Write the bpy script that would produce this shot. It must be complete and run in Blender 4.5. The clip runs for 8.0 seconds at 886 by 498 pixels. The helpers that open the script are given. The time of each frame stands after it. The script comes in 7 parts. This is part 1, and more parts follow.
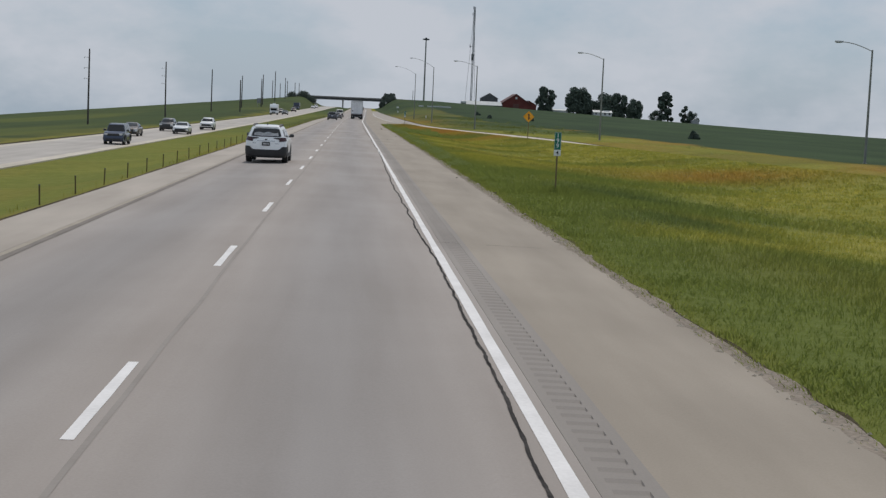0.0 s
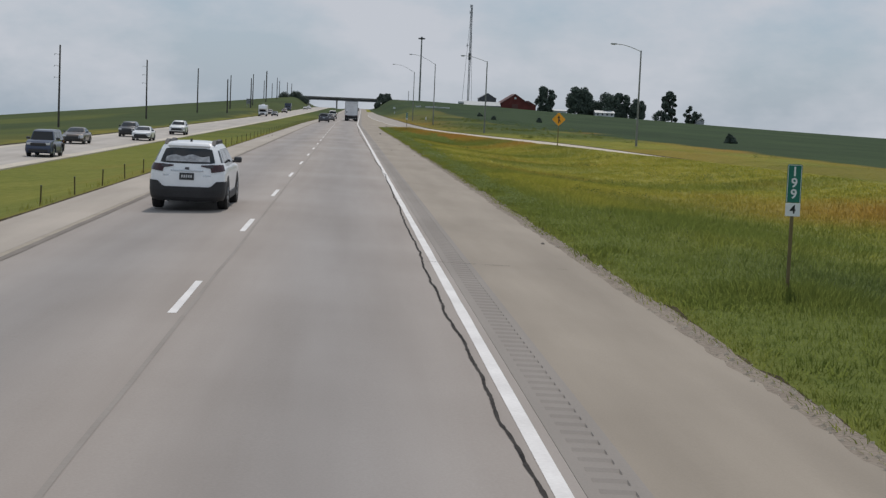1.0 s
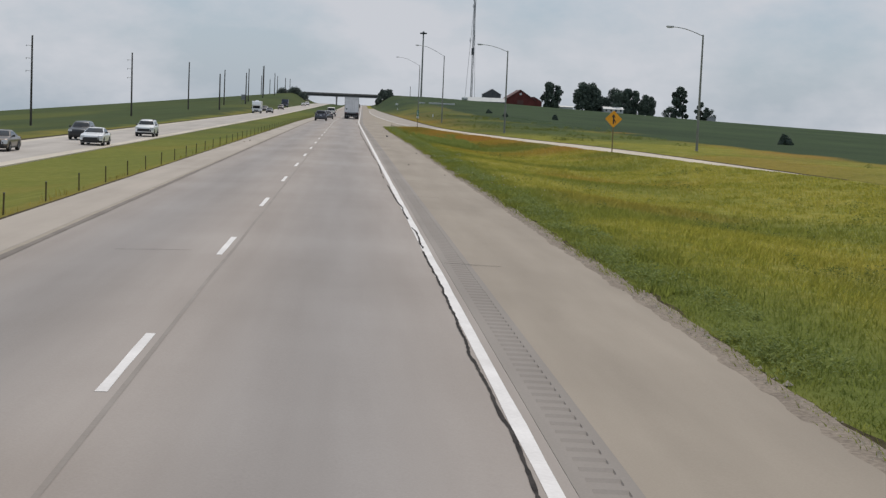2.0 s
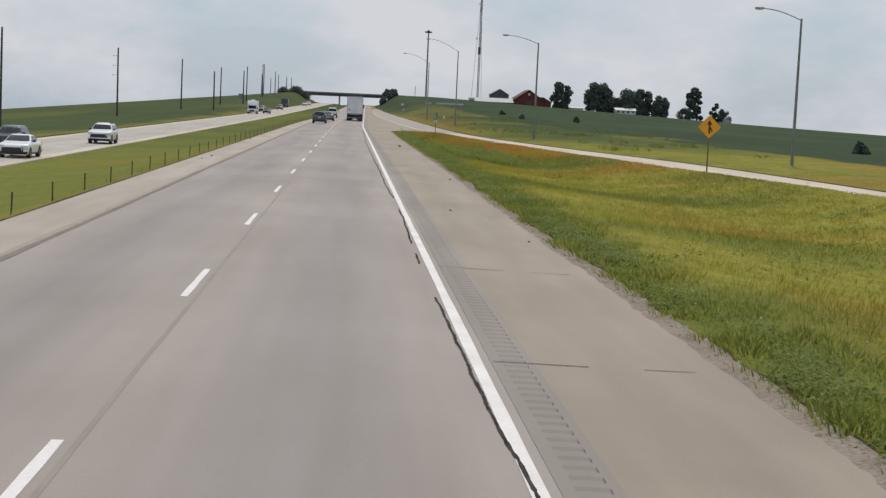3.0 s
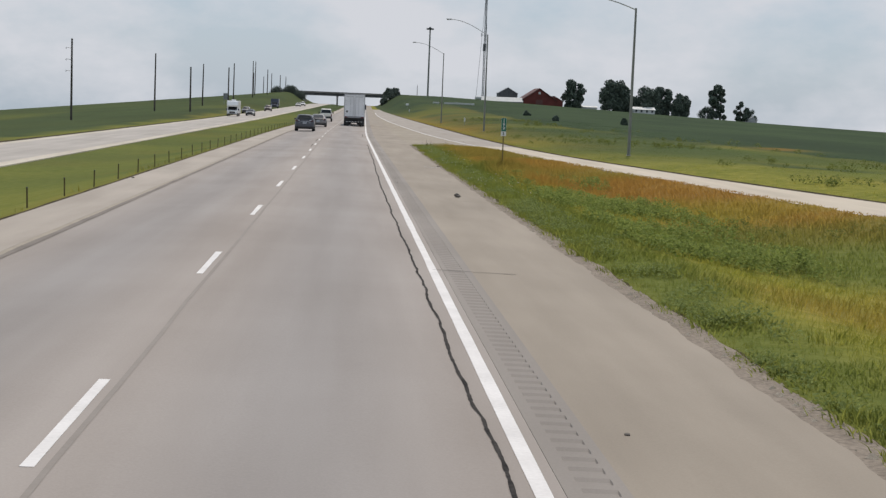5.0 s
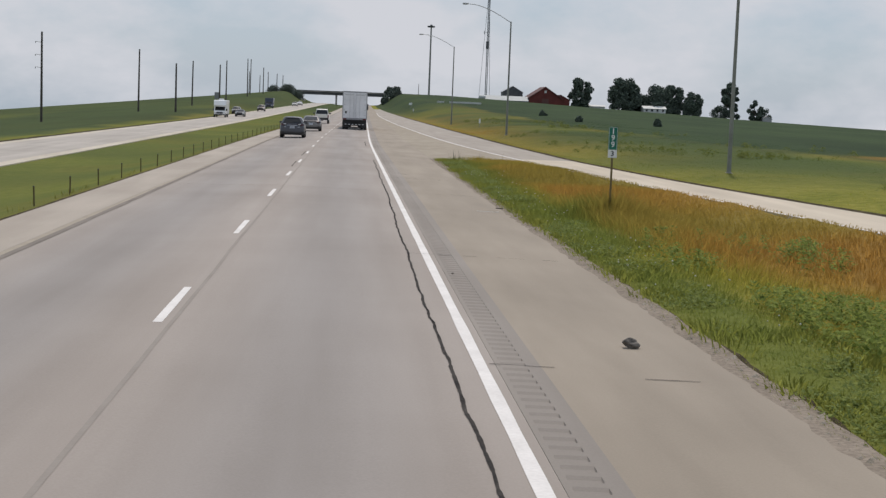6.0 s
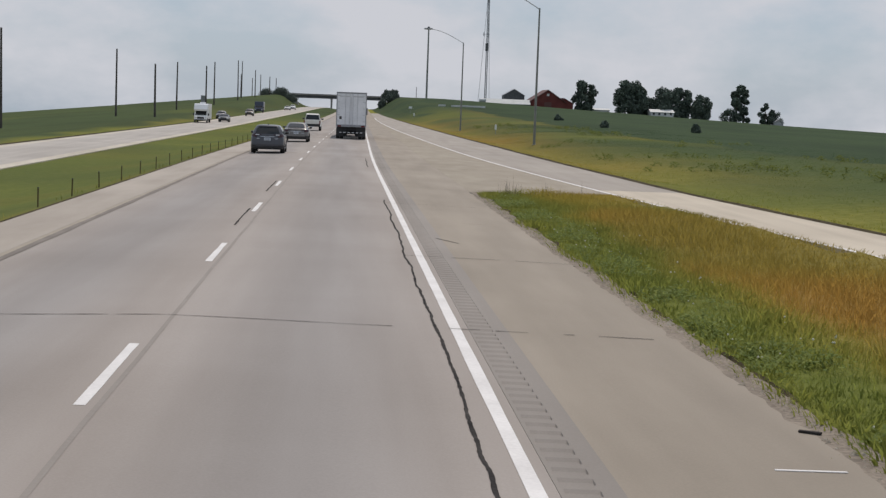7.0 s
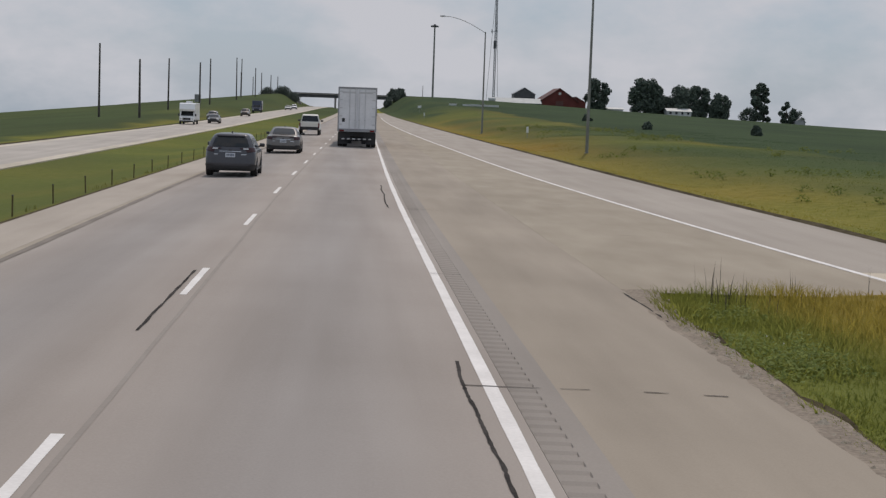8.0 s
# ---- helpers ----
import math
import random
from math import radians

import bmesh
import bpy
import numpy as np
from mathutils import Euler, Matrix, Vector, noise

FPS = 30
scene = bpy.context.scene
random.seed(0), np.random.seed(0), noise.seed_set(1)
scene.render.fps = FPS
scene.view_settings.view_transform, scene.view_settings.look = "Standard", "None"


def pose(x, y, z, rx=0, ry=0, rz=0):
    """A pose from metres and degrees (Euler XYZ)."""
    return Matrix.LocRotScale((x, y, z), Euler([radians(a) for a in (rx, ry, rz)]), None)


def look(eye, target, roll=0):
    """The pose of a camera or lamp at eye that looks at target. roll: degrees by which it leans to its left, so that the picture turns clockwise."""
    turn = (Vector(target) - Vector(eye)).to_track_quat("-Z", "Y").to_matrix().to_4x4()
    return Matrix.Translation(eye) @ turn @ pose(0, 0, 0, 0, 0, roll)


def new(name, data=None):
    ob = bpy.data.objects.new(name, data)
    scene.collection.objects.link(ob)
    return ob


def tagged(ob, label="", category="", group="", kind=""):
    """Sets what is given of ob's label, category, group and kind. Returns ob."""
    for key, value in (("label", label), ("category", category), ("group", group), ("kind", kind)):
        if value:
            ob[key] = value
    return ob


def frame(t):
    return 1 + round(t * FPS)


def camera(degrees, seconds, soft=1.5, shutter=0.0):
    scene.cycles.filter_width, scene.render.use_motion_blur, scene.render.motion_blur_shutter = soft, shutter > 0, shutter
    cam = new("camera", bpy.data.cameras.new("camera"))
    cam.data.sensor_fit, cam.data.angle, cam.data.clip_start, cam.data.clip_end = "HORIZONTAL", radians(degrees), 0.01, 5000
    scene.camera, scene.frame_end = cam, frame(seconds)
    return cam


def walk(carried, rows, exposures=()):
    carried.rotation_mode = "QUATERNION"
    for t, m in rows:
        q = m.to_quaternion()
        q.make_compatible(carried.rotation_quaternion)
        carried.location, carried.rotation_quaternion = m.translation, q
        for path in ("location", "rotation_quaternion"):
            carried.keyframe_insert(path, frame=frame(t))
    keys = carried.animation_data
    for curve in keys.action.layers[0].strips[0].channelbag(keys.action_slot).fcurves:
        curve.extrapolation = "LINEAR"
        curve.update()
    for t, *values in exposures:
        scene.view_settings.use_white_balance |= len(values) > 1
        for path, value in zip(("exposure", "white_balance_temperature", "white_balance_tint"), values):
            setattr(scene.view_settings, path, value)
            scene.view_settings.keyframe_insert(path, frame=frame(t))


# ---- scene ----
cam = camera(32.8, 8.0, soft=1.35)
PATH = [
    (0, (-1.651, -28.868, 2.606), (-1.526, -26.88, 2.424), 2.5),
    (0.5, (-1.633, -14.258, 2.666), (-1.503, -12.271, 2.483), 2.4),
    (1, (-1.614, 0.424, 2.651), (-1.482, 2.411, 2.47), 2.4),
    (1.5, (-1.603, 15.09, 2.66), (-1.47, 17.077, 2.474), 2.3),
    (3, (-1.49, 59.225, 2.783), (-1.362, 61.212, 2.597), 2.6),
    (3.5, (-1.48, 73.79, 2.732), (-1.35, 75.777, 2.551), 2.4),
    (4, (-1.467, 88.362, 2.75), (-1.336, 90.349, 2.569), 2.5),
    (4.5, (-1.47, 103.093, 2.717), (-1.34, 105.08, 2.533), 2.4),
    (6, (-1.482, 147.294, 2.724), (-1.353, 149.281, 2.537), 2.2),
    (6.5, (-1.505, 161.948, 2.693), (-1.371, 163.936, 2.519), 2.2),
    (7, (-1.456, 176.467, 2.709), (-1.322, 178.455, 2.527), 2.1),
    (7.5, (-1.472, 190.915, 2.655), (-1.345, 192.902, 2.47), 2.0),
    (8, (-1.462, 205.438, 2.701), (-1.334, 207.426, 2.518), 2.0),
]
walk(cam, [(t, look(eye, target, roll)) for t, eye, target, roll in PATH],
     exposures=[(0, -0.16, 6400, 13), (1.5, -0.10, 6500, 13.5), (3.0, 0.09, 6700, 14), (4.5, 0.12, 6650, 14), (6.0, 0.06, 6650, 15), (7.0, -0.02, 6650, 15.5), (8.0, -0.17, 6700, 16.5)])

# ---- world, sun, exposure ----
SUN_HEIGHT, SUN_TURN = 58.0, 12.0   # degrees up, and to the right of straight ahead
world = bpy.data.worlds.new("summer_sky")
scene.world = world
world.use_nodes = True
wn, wl = world.node_tree.nodes, world.node_tree.links
wn.clear()
w_out = wn.new("ShaderNodeOutputWorld")
w_bg = wn.new("ShaderNodeBackground")
w_bg.inputs["Strength"].default_value = 0.10
w_sky = wn.new("ShaderNodeTexSky")
w_sky.sky_type = "NISHITA"
w_sky.sun_disc = False
w_sky.sun_elevation = radians(SUN_HEIGHT)
w_sky.sun_rotation = radians(SUN_TURN)
w_sky.air_density, w_sky.dust_density, w_sky.ozone_density = 1.0, 1.2, 1.5
w_co = wn.new("ShaderNodeTexCoord")
w_map = wn.new("ShaderNodeMapping")
w_map.inputs["Scale"].default_value = (1.0, 1.0, 2.0)
w_map.inputs["Location"].default_value = (0.35, 0.0, 0.15)
w_n1 = wn.new("ShaderNodeTexNoise")
w_n1.inputs["Scale"].default_value = 6.0
w_n1.inputs["Detail"].default_value = 6.0
w_n1.inputs["Roughness"].default_value = 0.57
w_ramp = wn.new("ShaderNodeValToRGB")
w_ramp.color_ramp.elements[0].position, w_ramp.color_ramp.elements[1].position = 0.42, 0.61
w_ramp.color_ramp.elements[0].color, w_ramp.color_ramp.elements[1].color = (0, 0, 0, 1), (1, 1, 1, 1)
w_haze, w_mix = wn.new("ShaderNodeMix"), wn.new("ShaderNodeMix")
w_haze.data_type = w_mix.data_type = "RGBA"
w_haze.inputs[0].default_value = 0.80
w_haze.inputs[7].default_value = (3.74, 4.80, 5.76, 1)    # high thin haze
w_mix.inputs[7].default_value = (5.76, 6.18, 6.60, 1)     # soft bright cloud
wl.new(w_co.outputs["Generated"], w_map.inputs["Vector"])
wl.new(w_map.outputs["Vector"], w_n1.inputs["Vector"])
wl.new(w_n1.outputs["Fac"], w_ramp.inputs["Fac"])
wl.new(w_ramp.outputs["Color"], w_mix.inputs[0])
wl.new(w_sky.outputs["Color"], w_haze.inputs[6])
wl.new(w_haze.outputs[2], w_mix.inputs[6])
wl.new(w_mix.outputs[2], w_bg.inputs["Color"])
wl.new(w_bg.outputs["Background"], w_out.inputs["Surface"])

sun = new("sun", bpy.data.lights.new("sun", "SUN"))
sun.data.energy, sun.data.angle, sun.data.color = 2.0, radians(1.5), (1.0, 0.93, 0.83)
sh, st = radians(SUN_HEIGHT), radians(SUN_TURN)
sun.matrix_world = look((0, 0, 60), (-math.cos(sh) * math.sin(st) * 60, -math.cos(sh) * math.cos(st) * 60, 60 - math.sin(sh) * 60))

# ---- materials ----
def node_mat(name):
    m = bpy.data.materials.new(name)
    m.use_nodes = True
    return m, m.node_tree.nodes, m.node_tree.links, m.node_tree.nodes["Principled BSDF"]


def surf(name, dark, light, coarse=0.5, fine=12.0, rough=0.8, bump=0.1, metal=0.0, coat=0.0, fine_mix=0.35, spread=0.0, shine=0.5):
    """A surface that varies between two colours at two scales, with fine relief."""
    m, n, l, b = node_mat(name)
    co = n.new("ShaderNodeTexCoord")
    big, small = n.new("ShaderNodeTexNoise"), n.new("ShaderNodeTexNoise")
    big.inputs["Scale"].default_value, small.inputs["Scale"].default_value = coarse, fine
    big.inputs["Detail"].default_value, small.inputs["Detail"].default_value = 4, 3
    l.new(co.outputs["Object"], big.inputs["Vector"])
    l.new(co.outputs["Object"], small.inputs["Vector"])
    mix = n.new("ShaderNodeMix")
    mix.inputs[0].default_value = fine_mix
    l.new(big.outputs["Fac"], mix.inputs[2])
    l.new(small.outputs["Fac"], mix.inputs[3])
    ramp = n.new("ShaderNodeValToRGB")
    ramp.color_ramp.elements[0].position, ramp.color_ramp.elements[1].position = 0.36, 0.64
    ramp.color_ramp.elements[0].color, ramp.color_ramp.elements[1].color = (*dark, 1), (*light, 1)
    l.new(mix.outputs[0], ramp.inputs["Fac"])
    out = ramp.outputs["Color"]
    if spread:
        info, hue, span = n.new("ShaderNodeObjectInfo"), n.new("ShaderNodeHueSaturation"), n.new("ShaderNodeMapRange")
        span.inputs["To Min"].default_value, span.inputs["To Max"].default_value = 1 - spread, 1 + spread
        l.new(info.outputs["Random"], span.inputs["Value"])
        l.new(span.outputs["Result"], hue.inputs["Value"])
        l.new(out, hue.inputs["Color"])
        out = hue.outputs["Color"]
    l.new(out, b.inputs["Base Color"])
    b.inputs["Roughness"].default_value, b.inputs["Metallic"].default_value = rough, metal
    b.inputs["Coat Weight"].default_value = coat
    b.inputs["Specular IOR Level"].default_value = shine
    b.inputs["Coat Roughness"].default_value = 0.08
    if bump:
        bp = n.new("ShaderNodeBump")
        bp.inputs["Strength"].default_value, bp.inputs["Distance"].default_value = bump, 0.02
        l.new(small.outputs["Fac"], bp.inputs["Height"])
        l.new(bp.outputs["Normal"], b.inputs["Normal"])
    return m


def pavement_mat(name, dark, light, tint, stretch=0.06, lanes=0.0):
    """Weathered concrete: long wheel-track streaks, blotches and grain."""
    m, n, l, b = node_mat(name)
    co = n.new("ShaderNodeTexCoord")
    mp = n.new("ShaderNodeMapping")
    mp.inputs["Scale"].default_value = (1.0, stretch, 1.0)
    l.new(co.outputs["Object"], mp.inputs["Vector"])
    streak, blot, grain = (n.new("ShaderNodeTexNoise") for _ in range(3))
    streak.inputs["Scale"].default_value, streak.inputs["Detail"].default_value = 1.1, 5
    blot.inputs["Scale"].default_value, blot.inputs["Detail"].default_value = 0.16, 4
    grain.inputs["Scale"].default_value, grain.inputs["Detail"].default_value = 45.0, 3
    l.new(mp.outputs["Vector"], streak.inputs["Vector"])
    l.new(co.outputs["Object"], blot.inputs["Vector"])
    l.new(co.outputs["Object"], grain.inputs["Vector"])
    mix = n.new("ShaderNodeMix")
    mix.inputs[0].default_value = 0.45
    l.new(streak.outputs["Fac"], mix.inputs[2])
    l.new(blot.outputs["Fac"], mix.inputs[3])
    ramp = n.new("ShaderNodeValToRGB")
    ramp.color_ramp.elements[0].position, ramp.color_ramp.elements[1].position = 0.36, 0.64
    ramp.color_ramp.elements[0].color, ramp.color_ramp.elements[1].color = (*dark, 1), (*light, 1)
    mid = ramp.color_ramp.elements.new(0.5)
    mid.color = (*tint, 1)
    l.new(mix.outputs[0], ramp.inputs["Fac"])
    over = n.new("ShaderNodeMix")
    over.data_type, over.blend_type = "RGBA", "OVERLAY"
    over.inputs[0].default_value = 0.12
    l.new(ramp.outputs["Color"], over.inputs[6])
    l.new(grain.outputs["Fac"], over.inputs[7])
    out = over.outputs[2]
    if lanes:
        # drips and rubber have greyed the middle of each lane
        xyz, a, sq, amount, tone = n.new("ShaderNodeSeparateXYZ"), n.new("ShaderNodeMath"), n.new("ShaderNodeMath"), n.new("ShaderNodeMath"), n.new("ShaderNodeMix")
        sine = n.new("ShaderNodeMath")
        a.operation, sine.operation, sq.operation, amount.operation = "MULTIPLY", "SINE", "MULTIPLY", "MULTIPLY"
        a.inputs[1].default_value, amount.inputs[1].default_value = math.pi / 3.66, lanes
        l.new(co.outputs["Object"], xyz.inputs["Vector"])
        l.new(xyz.outputs["X"], a.inputs[0])
        l.new(a.outputs[0], sine.inputs[0])
        l.new(sine.outputs[0], sq.inputs[0])
        l.new(sine.outputs[0], sq.inputs[1])
        l.new(sq.outputs[0], amount.inputs[0])
        tone.data_type, tone.blend_type = "RGBA", "MULTIPLY"
        tone.inputs[7].default_value = (0.80, 0.84, 0.89, 1)
        l.new(amount.outputs[0], tone.inputs[0])
        l.new(out, tone.inputs[6])
        out = tone.outputs[2]
    l.new(out, b.inputs["Base Color"])
    b.inputs["Roughness"].default_value = 0.82
    bp = n.new("ShaderNodeBump")
    bp.inputs["Strength"].default_value, bp.inputs["Distance"].default_value = 0.15, 0.004
    l.new(grain.outputs["Fac"], bp.inputs["Height"])
    l.new(bp.outputs["Normal"], b.inputs["Normal"])
    return m


def plant_mat(name, island=0.0, bump=0.0, scale=0.25, rough=0.9, dull=1.0):
    """Grassland: green, lush and rusty plants and the crop, by what grows where (attributes of the mesh)."""
    m, n, l, b = node_mat(name)
    geo = n.new("ShaderNodeNewGeometry")
    big, small = n.new("ShaderNodeTexNoise"), n.new("ShaderNodeTexNoise")
    big.inputs["Scale"].default_value, big.inputs["Detail"].default_value = scale, 5
    small.inputs["Scale"].default_value, small.inputs["Detail"].default_value = 2.3, 5
    l.new(geo.outputs["Position"], big.inputs["Vector"])
    l.new(geo.outputs["Position"], small.inputs["Vector"])
    mix = n.new("ShaderNodeMix")
    mix.inputs[0].default_value = 0.55
    l.new(big.outputs["Fac"], mix.inputs[2])
    l.new(small.outputs["Fac"], mix.inputs[3])
    # stands of the crop, in long swathes
    swathe, wide, stand = n.new("ShaderNodeMapping"), n.new("ShaderNodeTexNoise"), n.new("ShaderNodeMapRange")
    swathe.inputs["Scale"].default_value = (0.045, 0.012, 0.0)
    wide.inputs["Scale"].default_value, wide.inputs["Detail"].default_value, wide.inputs["Roughness"].default_value = 1.0, 7, 0.62
    stand.inputs["From Min"].default_value, stand.inputs["From Max"].default_value = 0.30, 0.70
    l.new(geo.outputs["Position"], swathe.inputs["Vector"])
    l.new(swathe.outputs["Vector"], wide.inputs["Vector"])
    l.new(wide.outputs["Fac"], stand.inputs["Value"])
    base = n.new("ShaderNodeValToRGB")
    base.color_ramp.elements[0].position, base.color_ramp.elements[1].position = 0.34, 0.66
    base.color_ramp.elements[0].color, base.color_ramp.elements[1].color = (0.150, 0.172, 0.028, 1), (0.340, 0.305, 0.072, 1)
    base.color_ramp.elements.new(0.5).color = (0.245, 0.238, 0.042, 1)
    l.new(mix.outputs[0], base.inputs["Fac"])
    out = base.outputs["Color"]
    for key, dark, light in (("lush", (0.090, 0.122, 0.025), (0.165, 0.195, 0.050)), ("rust", (0.225, 0.125, 0.028), (0.355, 0.208, 0.056)), ("crop", (0.027, 0.050, 0.030), (0.054, 0.090, 0.043))):
        at = n.new("ShaderNodeAttribute")
        at.attribute_name = key
        tone, lay = n.new("ShaderNodeMix"), n.new("ShaderNodeMix")
        tone.data_type = lay.data_type = "RGBA"
        tone.inputs[6].default_value, tone.inputs[7].default_value = (*dark, 1), (*light, 1)
        l.new(small.outputs["Fac"] if key != "crop" else stand.outputs["Result"], tone.inputs[0])
        l.new(at.outputs["Fac"], lay.inputs[0])
        l.new(out, lay.inputs[6])
        l.new(tone.outputs[2], lay.inputs[7])
        out = lay.outputs[2]
    if dull < 1:
        # soil and thatch show between the plants
        soil = n.new("ShaderNodeMix")
        soil.data_type = "RGBA"
        soil.inputs[0].default_value = 1 - dull
        soil.inputs[7].default_value = (0.07, 0.065, 0.018, 1)
        l.new(out, soil.inputs[6])
        out = soil.outputs[2]
    if island:
        hue, span = n.new("ShaderNodeHueSaturation"), n.new("ShaderNodeMapRange")
        span.inputs["To Min"].default_value, span.inputs["To Max"].default_value = 1.45 - island, 1.45 + island
        l.new(geo.outputs["Random Per Island"], span.inputs["Value"])
        l.new(span.outputs["Result"], hue.inputs["Value"])
        l.new(out, hue.inputs["Color"])
        out = hue.outputs["Color"]
    l.new(out, b.inputs["Base Color"])
    b.inputs["Roughness"].default_value = rough
    b.inputs["Specular IOR Level"].default_value = 0.04
    if island:
        # blades let light through, and shade as a soft sward
        thin, both, up, unit = n.new("ShaderNodeBsdfTranslucent"), n.new("ShaderNodeMixShader"), n.new("ShaderNodeVectorMath"), n.new("ShaderNodeVectorMath")
        up.operation, unit.operation = "MULTIPLY_ADD", "NORMALIZE"
        up.inputs[1].default_value, up.inputs[2].default_value = (0.12, 0.12, 0.12), (0, 0, 1)
        l.new(geo.outputs["Normal"], up.inputs[0])
        l.new(up.outputs[0], unit.inputs[0])
        l.new(unit.outputs[0], b.inputs["Normal"])
        l.new(out, thin.inputs["Color"])
        both.inputs[0].default_value = 0.6
        l.new(b.outputs["BSDF"], both.inputs[1])
        l.new(thin.outputs["BSDF"], both.inputs[2])
        l.new(both.outputs["Shader"], n["Material Output"].inputs["Surface"])
    if bump:
        bp = n.new("ShaderNodeBump")
        bp.inputs["Strength"].default_value, bp.inputs["Distance"].default_value = bump, 0.25
        l.new(small.outputs["Fac"], bp.inputs["Height"])
        l.new(bp.outputs["Normal"], b.inputs["Normal"])
    return m


def leaf_mat(name, dark, light, thin=0.0):
    m, n, l, b = node_mat(name)
    geo, ramp = n.new("ShaderNodeNewGeometry"), n.new("ShaderNodeValToRGB")
    ramp.color_ramp.elements[0].color, ramp.color_ramp.elements[1].color = (*dark, 1), (*light, 1)
    l.new(geo.outputs["Random Per Island"], ramp.inputs["Fac"])
    l.new(ramp.outputs["Color"], b.inputs["Base Color"])
    b.inputs["Roughness"].default_value = 0.75
    b.inputs["Specular IOR Level"].default_value = 0.25 if not thin else 0.06
    if thin:
        # light comes through the leaves
        back, both = n.new("ShaderNodeBsdfTranslucent"), n.new("ShaderNodeMixShader")
        l.new(ramp.outputs["Color"], back.inputs["Color"])
        both.inputs[0].default_value = thin
        up, unit = n.new("ShaderNodeVectorMath"), n.new("ShaderNodeVectorMath")
        up.operation, unit.operation = "MULTIPLY_ADD", "NORMALIZE"
        up.inputs[1].default_value, up.inputs[2].default_value = (0.30, 0.30, 0.30), (0, 0, 1)
        l.new(geo.outputs["Normal"], up.inputs[0])
        l.new(up.outputs[0], unit.inputs[0])
        l.new(unit.outputs[0], b.inputs["Normal"])
        l.new(b.outputs["BSDF"], both.inputs[1])
        l.new(back.outputs["BSDF"], both.inputs[2])
        l.new(both.outputs["Shader"], n["Material Output"].inputs["Surface"])
    return m


def glass_mat(name, colour, rough=0.04):
    m, n, l, b = node_mat(name)
    b.inputs["Base Color"].default_value = (*colour, 1)
    b.inputs["Roughness"].default_value = rough
    b.inputs["Specular IOR Level"].default_value = 0.5
    b.inputs["Coat Weight"].default_value = 0.1
    return m


